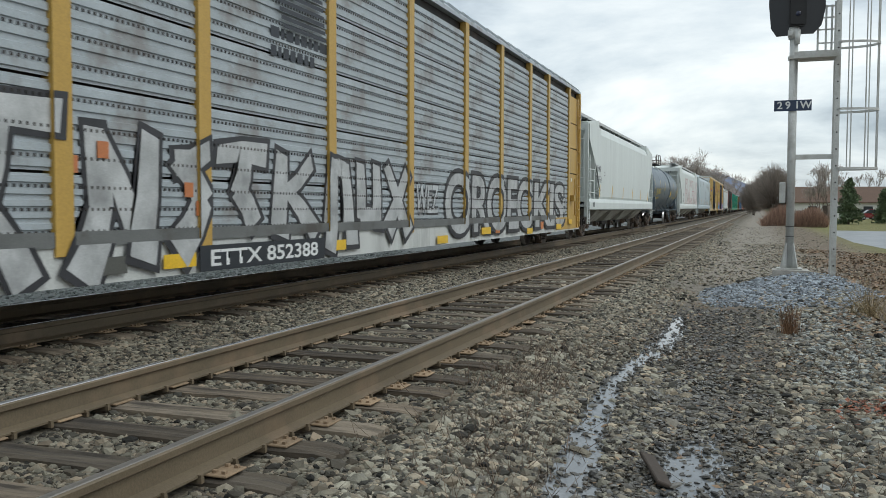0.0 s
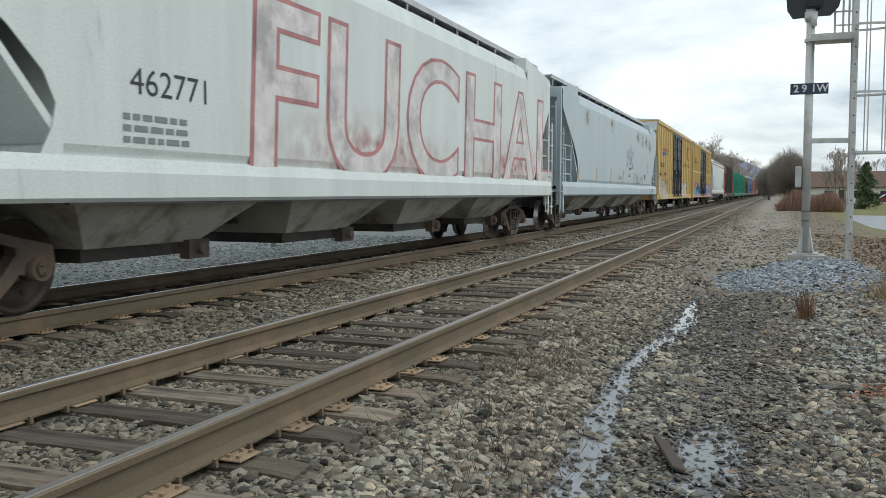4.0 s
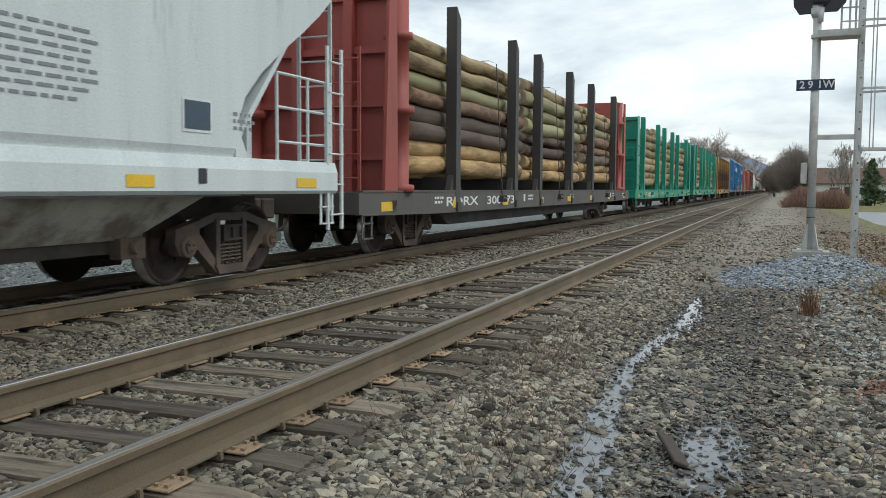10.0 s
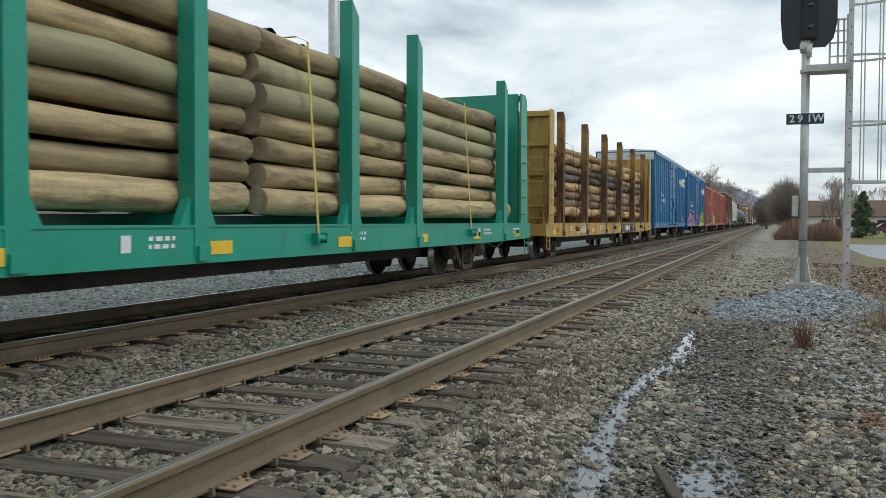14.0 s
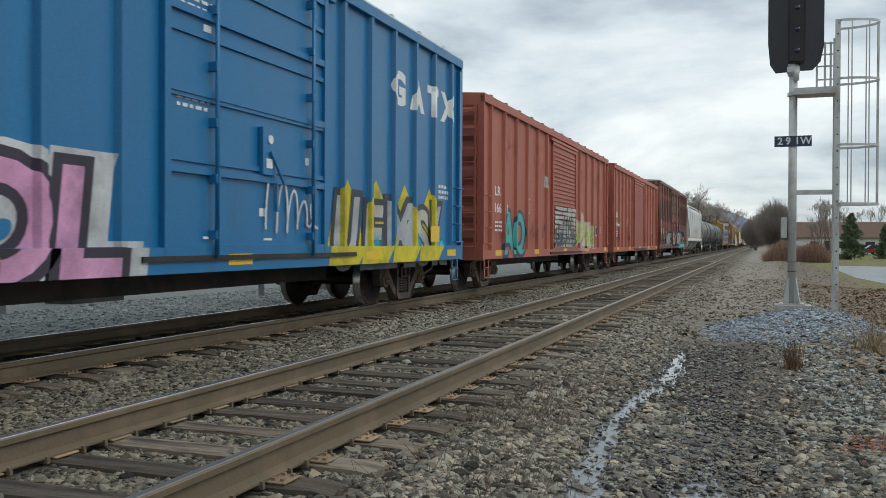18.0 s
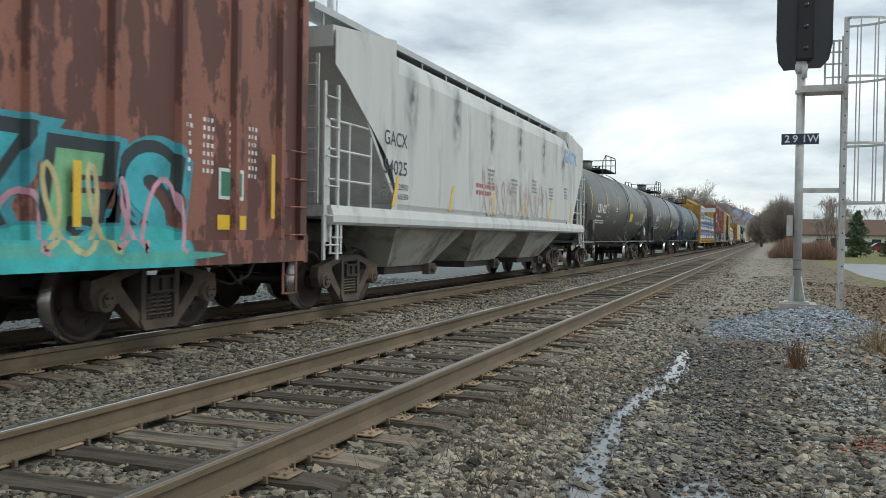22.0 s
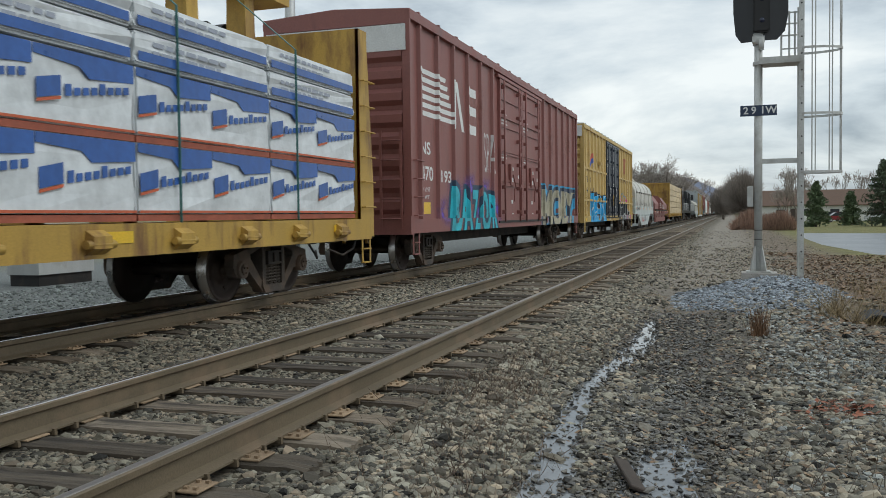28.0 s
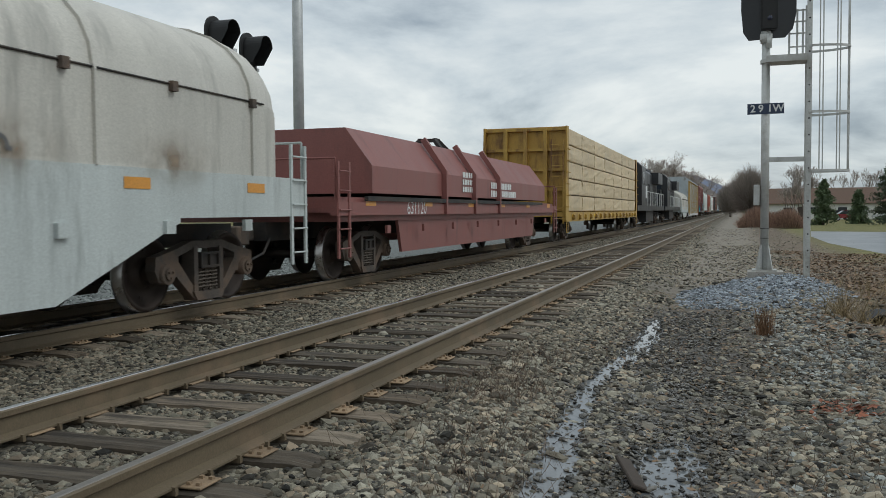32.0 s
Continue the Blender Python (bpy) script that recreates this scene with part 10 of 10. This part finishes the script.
def brush(x, y, z, w, d, h, seed, label, n=2600, material=None, name="bush", r=0.014):
    rnd = np.random.default_rng(seed)
    bush = new(name)
    bush.location = (x, y, z)
    tagged(bush, label, "bush")
    px, py = rnd.uniform(-w / 2, w / 2, n), rnd.uniform(-d / 2, d / 2, n)
    hh = h * (1 - 0.55 * np.abs(px / (w / 2)) ** 3) * rnd.uniform(0.5, 1.0, n) * (0.85 + 0.15 * np.sin(px * 2.1 + seed))
    z0 = rnd.uniform(0, 0.55, n) * hh
    root = np.stack([px, py, z0], 1)
    tip = np.stack([px + rnd.normal(0, 0.22, n), py + rnd.normal(0, 0.22, n), np.maximum(hh, z0 + 0.1)], 1)
    me = strands(list(zip(root.tolist(), tip.tolist(), rnd.uniform(0.6, 1.4, n) * r)))
    me.materials.append(material or TWIGRED)
    part("brushwood", me, material or TWIGRED, bush)
    return bush


def evergreen(x, y, z, height, width, seed, label, material=None):
    rnd = np.random.default_rng(seed)
    tree = new("evergreen_tree")
    tree.location = (x, y, z)
    tagged(tree, label, "tree")
    bm = bmesh.new()
    add_tube(bm, (0, 0, -0.2), (0, 0, height * 0.97), 0.11, 8, 0.02)
    part("trunk", bm, BARK, tree)
    branch, quads, verts = [], [], []
    for k in range(150):
        f = (k + rnd.random()) / 150
        zz = height * (0.06 + 0.93 * f)
        reach = width / 2 * (1 - f) ** 0.75 * rnd.uniform(0.35, 1.3) + 0.08
        a = rnd.uniform(0, 2 * math.pi)
        tip = np.array([reach * math.cos(a), reach * math.sin(a), zz - reach * 0.12 + rnd.uniform(-0.1, 0.15)])
        branch.append(((0, 0, zz), tuple(tip), 0.022))
        for j in range(26):
            s = rnd.uniform(0.15, 1.05)
            c = np.array([0, 0, zz]) * (1 - s) + tip * s + rnd.normal(0, 0.10, 3)
            u, v = rnd.normal(0, 1, 3), rnd.normal(0, 1, 3)
            u, v = u / np.linalg.norm(u) * 0.16, v / np.linalg.norm(v) * 0.05
            i = len(verts)
            verts += [c - u - v, c + u - v, c + u * 1.2 + v, c - u + v]
            quads.append((i, i + 1, i + 2, i + 3))
    me = strands(branch)
    me.materials.append(BARK)
    part("branches", me, BARK, tree)
    me = bpy.data.meshes.new("needles")
    me.from_pydata([tuple(v) for v in verts], [], quads)
    me.materials.append(material or NEEDLE)
    part("needles", me, material or NEEDLE, tree)


def parked_car(x, y, z, colour, label, turn=0):
    car = new("parked_car")
    car.matrix_basis = pose(x, y, z, 0, 0, turn)
    tagged(car, label, "car")
    body = surface("car_paint", colour, 0.25, 0.1, 0.05, 2.0, bump=0)
    glass = surface("car_glass", (0.02, 0.025, 0.03), 0.08, 0, 0.05, 2.0, bump=0)
    bm = bmesh.new()
    add_prism(bm, [(-2.2, 0.35), (-2.2, 0.75), (-1.35, 0.92), (1.55, 0.92), (2.2, 0.80), (2.2, 0.35)], "y", -0.85, 0.85)
    bmesh.ops.bevel(bm, geom=bm.edges[:], offset=0.07, segments=2, affect="EDGES")
    part("body", bm, body, car)
    bm = bmesh.new()
    add_prism(bm, [(-1.25, 0.90), (-0.55, 1.42), (0.95, 1.45), (1.6, 0.90)], "y", -0.74, 0.74)
    bmesh.ops.bevel(bm, geom=bm.edges[:], offset=0.06, segments=2, affect="EDGES")
    part("cabin", bm, glass, car, "dark car windows")
    bar("roof", (-0.5, 0.9, -0.7, 0.7, 1.43, 1.47), body, car)
    for sx in (-1.35, 1.35):
        for sy in (-0.8, 0.8):
            bm = bmesh.new()
            add_turned(bm, (sx, sy - 0.1, 0.32), (0, 1, 0), [(0, 0.2), (0.02, 0.32), (0.18, 0.32), (0.2, 0.2)], 18)
            w = part("wheel", bm, DARK, car)
            bm = bmesh.new()
            add_tube(bm, (sx, sy - 0.11 if sy < 0 else sy + 0.09, 0.32), (sx, sy - 0.09 if sy < 0 else sy + 0.11, 0.32), 0.18, 12)
            part("rim", bm, GALV, w)
    return car


def make_house():
    house = new("long_low_house")
    house.location = (4.6, 150.0, -0.5)
    tagged(house, "long low white house with a brown shingled roof", "house")
    white = surface("white_siding", (0.70, 0.70, 0.68), 0.6, 0, 0.06, 2.0, (1, 1, 12), bump=0.1)
    brown = surface("brown_shingles", (0.135, 0.085, 0.062), 0.9, 0, 0.25, 5.0, (1, 1, 4), bump=0.2)
    pane = surface("window_glass", (0.03, 0.035, 0.04), 0.1, 0, 0.05, 2.0, bump=0)
    L = 46.0
    bar("wall", (0, L, 0, 9, 0, 2.65), white, house)
    bm = bmesh.new()
    add_prism(bm, [(-0.6, 2.62), (4.5, 5.15), (9.6, 2.62), (9.6, 2.5), (-0.6, 2.5)], "x", -0.5, L + 0.5)
    part("roof", bm, brown, house, "brown shingled gable roof")
    for k, x in enumerate((2.5, 6.0, 10.5, 16.0, 21.0, 27.0, 33.0, 39.0)):
        w = bar("window", (x, x + 1.5, -0.03, 0.02, 0.95, 2.05), white, house)
        bar("pane", (x + 0.08, x + 1.42, -0.045, -0.03, 1.03, 1.97), pane, w)
    for x in (4.7, 13.5, 24.2):
        d = bar("door", (x, x + 0.95, -0.03, 0.02, 0.05, 2.1), surface("dark_door", (0.07, 0.05, 0.04), 0.5), house)
        bar("handle", (x + 0.8, x + 0.86, -0.06, -0.03, 1.0, 1.06), GALV, d)


def make_distance():
    ridge = surface("wooded_ridge", (0.125, 0.105, 0.10), 1.0, 0, 0.35, 0.02, (1, 1, 3), bump=0)
    # distance haze is painted into the farther ridge's blue
    blue = surface("haze_painted_ridge", (0.16, 0.19, 0.27), 1.0, 0, 0.15, 0.005, (1, 1, 3), bump=0)
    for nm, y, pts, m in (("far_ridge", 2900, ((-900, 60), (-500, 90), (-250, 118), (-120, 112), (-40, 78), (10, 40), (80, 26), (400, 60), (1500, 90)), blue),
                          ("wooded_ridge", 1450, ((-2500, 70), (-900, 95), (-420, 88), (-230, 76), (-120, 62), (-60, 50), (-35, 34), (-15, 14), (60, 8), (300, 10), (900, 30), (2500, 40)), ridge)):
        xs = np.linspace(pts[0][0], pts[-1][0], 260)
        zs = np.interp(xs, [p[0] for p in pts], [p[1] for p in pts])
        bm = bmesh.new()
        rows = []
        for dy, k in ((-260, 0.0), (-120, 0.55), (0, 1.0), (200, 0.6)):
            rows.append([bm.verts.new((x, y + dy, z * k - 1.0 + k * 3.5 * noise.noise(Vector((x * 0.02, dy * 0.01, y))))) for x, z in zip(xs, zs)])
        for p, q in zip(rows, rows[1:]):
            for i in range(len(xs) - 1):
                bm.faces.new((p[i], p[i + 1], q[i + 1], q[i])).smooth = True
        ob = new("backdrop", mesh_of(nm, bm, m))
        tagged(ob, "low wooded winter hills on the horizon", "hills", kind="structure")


def make_road():
    asphalt = surface("wet_pale_asphalt", (0.17, 0.18, 0.195), 0.35, 0, 0.12, 1.2, bump=0.1, fine=90)
    bm = bmesh.new()
    pts = [(2.95 + 2.1, 35.0), (4.2, 45.0), (4.25, 56.0), (5.2, 69.0), (14.0, 66.0), (40.0, 64.0), (40.0, 24.0), (12, 27.0)]
    v = [bm.verts.new((x, y, float(ground_z(x, y)) + 0.03)) for x, y in pts]
    v = [bm.verts.new((x, y, -0.455)) for x, y in pts]
    low = [bm.verts.new((x, y, -0.60)) for x, y in pts]
    bm.faces.new(v)
    for k in range(len(pts)):
        bm.faces.new((v[k], v[(k + 1) % len(pts)], low[(k + 1) % len(pts)], low[k]))
    for q in [q for q in bm.verts if not q.link_faces]:
        bm.verts.remove(q)
    tagged(new("road", mesh_of("road", bm, asphalt)), "damp grey asphalt drive beside the lawn", "road", kind="structure")


def make_litter():
    rnd = np.random.default_rng(21)

    def leaves(n, x0, x1, y0, y1, size, material, name, label, lift=0.012, gate=None):
        x, y = rnd.uniform(x0, x1, n), rnd.uniform(y0, y1, n)
        if gate is not None:
            ok = rnd.random(n) < gate(x, y)
            x, y = x[ok], y[ok]
        n = len(x)
        z = ground_z(x, y) + rnd.uniform(0.4, 1.8, n) * lift
        a, t = rnd.uniform(0, 6.28, n), rnd.normal(0, 0.45, n)
        s = size * rnd.uniform(0.6, 1.5, n)
        u = np.stack([np.cos(a), np.sin(a), np.sin(t) * 0.6], 1) * s[:, None]
        v = np.stack([-np.sin(a), np.cos(a), np.cos(a * 3) * 0.4], 1) * (s * 0.55)[:, None]
        c = np.stack([x, y, z + np.abs(np.sin(t)) * s * 0.4], 1)
        pts = np.stack([c - u, c + v * 0.9 - u * 0.1, c + u * 1.05, c - v], 1).reshape(-1, 3)
        me = bpy.data.meshes.new(name)
        me.from_pydata(pts.tolist(), [], np.arange(n * 4).reshape(-1, 4).tolist())
        me.materials.append(material)
        tagged(new(name, me), label, "leaves", kind="stuff")
    brown = surface("dead_brown_leaves", (0.22, 0.145, 0.09), 0.85, 0, 0.3, 6.0, island=0.55)
    rust = surface("rust_red_leaves", (0.25, 0.09, 0.05), 0.85, 0, 0.3, 6.0, island=0.5)
    grassy = surface("straw_grass_blades", (0.31, 0.235, 0.13), 0.85, 0, 0.2, 6.0, island=0.4)

    def bank(x, y):
        return np.clip((x - 0.9 - 0.5 * np.sin(y * 0.9)) / 1.2, 0, 1) * (0.35 + 0.65 * (np.sin(x * 2.7 + y) * np.sin(y * 1.7) > -0.3))
    leaves(26000, 0.8, 7.0, 4.0, 34.0, 0.045, brown, "fallen_leaves", "dry brown fallen leaves on the bank", gate=bank)
    leaves(1100, 0.2, 1.25, 6.1, 7.5, 0.03, rust, "red_leaves", "cluster of rust-red dead leaves and twigs", 0.03, lambda x, y: np.exp(-((x - 0.80) / 0.2) ** 2 - ((y - 7.12) / 0.26) ** 2))
    leaves(3000, -1.6, 1.2, 4.0, 16.0, 0.022, brown, "leaf_scraps", "scattered leaf scraps among the stones")

    def stalks(name, label, spots, material, h, r, lean=0.35):
        rows = []
        for cx, cy, w, n in spots:
            x, y = rnd.normal(cx, w, n), rnd.normal(cy, w * 1.6, n)
            z = ground_z(x, y)
            hh = h * rnd.uniform(0.35, 1.2, n)
            tip = np.stack([x + rnd.normal(0, lean, n) * hh, y + rnd.normal(0, lean, n) * hh, z + hh], 1)
            rows += list(zip(np.stack([x, y, z - 0.02], 1).tolist(), tip.tolist(), rnd.uniform(0.7, 1.4, n) * r))
        me = strands(rows)
        me.materials.append(material)
        tagged(new(name, me), label, "weeds", kind="stuff")
    weed = surface("dead_weed_stalks", (0.15, 0.105, 0.075), 0.9, 0, 0.3, 6.0, island=0.5)
    stalks("dead_weeds", "thin brown dead weeds beside the ties", [(-1.75, 6.6, 0.25, 420), (-1.5, 5.2, 0.3, 300), (-1.7, 7.9, 0.25, 260), (-1.3, 4.2, 0.25, 160), (-0.9, 9.5, 0.4, 120), (0.5, 5.6, 0.5, 200), (1.2, 9.0, 0.5, 250), (1.8, 18, 1.2, 400), (3.0, 22, 1.5, 500)], weed, 0.13, 0.0022, 0.7)
    stalks("dry_weed_clump", "small upright clump of dry brown weed", [(0.36, 11.5, 0.06, 150)], surface("dry_dock_weed", (0.22, 0.125, 0.07), 0.9, 0, 0.3, 6.0, island=0.5), 0.30, 0.0032, 0.2)
    stalks("dry_grass_tuft", "bleached tuft of dry grass by the ditch", [(1.42, 13.2, 0.09, 120), (1.75, 12.8, 0.12, 90), (2.6, 15.6, 0.4, 200)], grassy, 0.38, 0.0035, 0.55)
    # things lying about
    wood = surface("dark_split_wood", (0.06, 0.045, 0.036), 0.85, 0, 0.4, 9.0, (1, 8, 8))
    bm = bmesh.new()
    add_box(bm, -0.05, 0.05, -0.21, 0.21, -0.012, 0.012)
    bmesh.ops.bevel(bm, geom=bm.edges[:], offset=0.006, segments=1, affect="EDGES")
    ob = new("wooden_plank", mesh_of("plank", bm, wood))
    ob.matrix_basis = pose(-0.55, 5.12, float(ground_z(-0.55, 5.12)) + 0.06, 8, 22, 24)
    tagged(ob, "short dark broken plank lying on wet dirt", "plank")
    pipe = new("culvert_pipe")
    pipe.location = (2.12, 14.2, -0.70)
    tagged(pipe, "black corrugated drain pipe end in the ditch", "pipe")
    bm = bmesh.new()
    prof = []
    for k in range(15):
        prof.append((0.06 * k, 0.30 + (0.02 if k % 2 else 0.0)))
    n = 24
    rings = [[bm.verts.new((r * math.cos(6.2832 * j / n), h, r * math.sin(6.2832 * j / n))) for j in range(n)] for h, r in prof + [(0.84, 0.27), (0.0, 0.27)]]
    for p, q in zip(rings, rings[1:] + rings[:1]):
        for j in range(n):
            bm.faces.new((p[j], p[(j + 1) % n], q[(j + 1) % n], q[j]))
    part("pipe_wall", bm, flat("black_plastic", (0.02, 0.02, 0.022), 0.45), pipe)
    rock = surface("pale_field_stone", (0.42, 0.38, 0.32), 0.9, 0, 0.25, 6.0, bump=0.3)
    for x, y, s in ((1.85, 12.75, 0.13), (2.25, 13.25, 0.11), (2.5, 12.6, 0.15)):
        bm = bmesh.new()
        bmesh.ops.create_icosphere(bm, subdivisions=2, radius=s)
        for v in bm.verts:
            v.co = Vector((v.co.x * 1.4, v.co.y, v.co.z * 0.6)) * (1 + 0.25 * noise.noise(v.co * 6 + Vector((x, y, 0))))
        ob = new("field_stone", mesh_of("stone", bm, rock))
        ob.location = (x, y, float(ground_z(x, y)) + s * 0.25)
        tagged(ob, "pale rounded field stone in the ditch", "stone")


make_signal()
make_far_signal()
make_bungalow()
make_house()
make_distance()
make_road()
make_litter()
brush(2.75, 80.0, -0.5, 5.2, 3.0, 2.15, 4, "low reddish-brown leafless brush", 3600)
round_tree(2.1, 158.0, -0.6, 9.2, 7.4, 5, "dense round-crowned bare tree beside the track")
round_tree(-1.2, 190.0, -0.6, 7.5, 6.0, 6, "dense bare tree beside the track")
evergreen(8.35, 95.5, -0.5, 4.5, 2.9, 8, "dark green conifer on the lawn")
evergreen(14.6, 96.0, -0.5, 6.6, 4.6, 9, "tall dark conifer at the lawn's edge", NEEDLE2)
evergreen(17.6, 100.0, -0.5, 5.2, 3.6, 10, "dark conifer at the lawn's edge", NEEDLE2)
evergreen(12.6, 104.0, -0.5, 3.6, 2.2, 11, "small conifer near the parked cars")
parked_car(14.6, 133.0, -0.45, (0.22, 0.015, 0.02), "dark red car parked by the house", 8)
parked_car(14.2, 142.0, -0.45, (0.02, 0.022, 0.026), "black car parked by the house", 4)
parked_car(21.0, 140.0, -0.45, (0.5, 0.52, 0.53), "pale car parked by the house", 4)
for k, (x, y, hh) in enumerate(((-12.5, 158, 12.2), (-9.8, 166, 9.5), (-16.5, 168, 11.5), (-14.5, 210, 12.0), (-11.0, 240, 12.0), (-9.0, 300, 14.0), (-20.5, 160, 10.0))):
    bare_tree(x, y, -0.6, hh, 1.0, 30 + k, "leafless spreading tree beyond the train", 1.6 if k < 4 else 1.0)
for k, (x, y, hh) in enumerate(((7.3, 122, 5.8), (8.6, 126, 8.2), (10.4, 164, 9.5), (6.4, 120, 4.8), (13.5, 172, 8.5), (19.0, 176, 9.0), (24.0, 178, 9.5), (17.0, 110, 5.0))):
    bare_tree(x, y, -0.6, hh, 0.6, 50 + k, "slender leafless tree by the house")


# ---- movement ----
def motions():
    times = [0, 2, 4, 6, 8, 10, 12, 14, 16, 18, 20, 22, 24, 26, 28, 30, 32]
    ways = {t: gone(t) for t in times}
    for car, u, wheels in CARS:
        walk(car, [(t, pose(FAR, u - ways[t], 0)) for t in times])
    for ob, m, u in CARGO:
        walk(ob, [(t, Matrix.Translation((FAR, u - ways[t], 0)) @ m) for t in times])
    # wheels turn, one row a frame, while their car goes by
    marks = [k / 30 for k in range(0, 961)]
    way = [gone(t) for t in marks[::30]]
    way = np.interp(marks, marks[::30], way)
    for car, u, wheels in CARS:
        if u > 560:
            continue
        for w in wheels:
            y = w.parent.location.y + w.location.y + u
            near = [k for k in range(961) if 3.0 < y - way[k] < 26.0]
            if len(near) < 2:
                continue
            x0, y0, z0 = w.location
            r = 0.457
            rows = [] if near[0] == 0 else [(0.0, pose(x0, y0, z0))]
            rows += [(marks[k], pose(x0, y0, z0, math.degrees(-(way[near[0]] - way[k]) / r) * 1.0)) for k in near]
            last = rows[-1][1]
            if near[-1] < 960:
                rows.append((32.0, last))
            walk(w, rows)


motions()
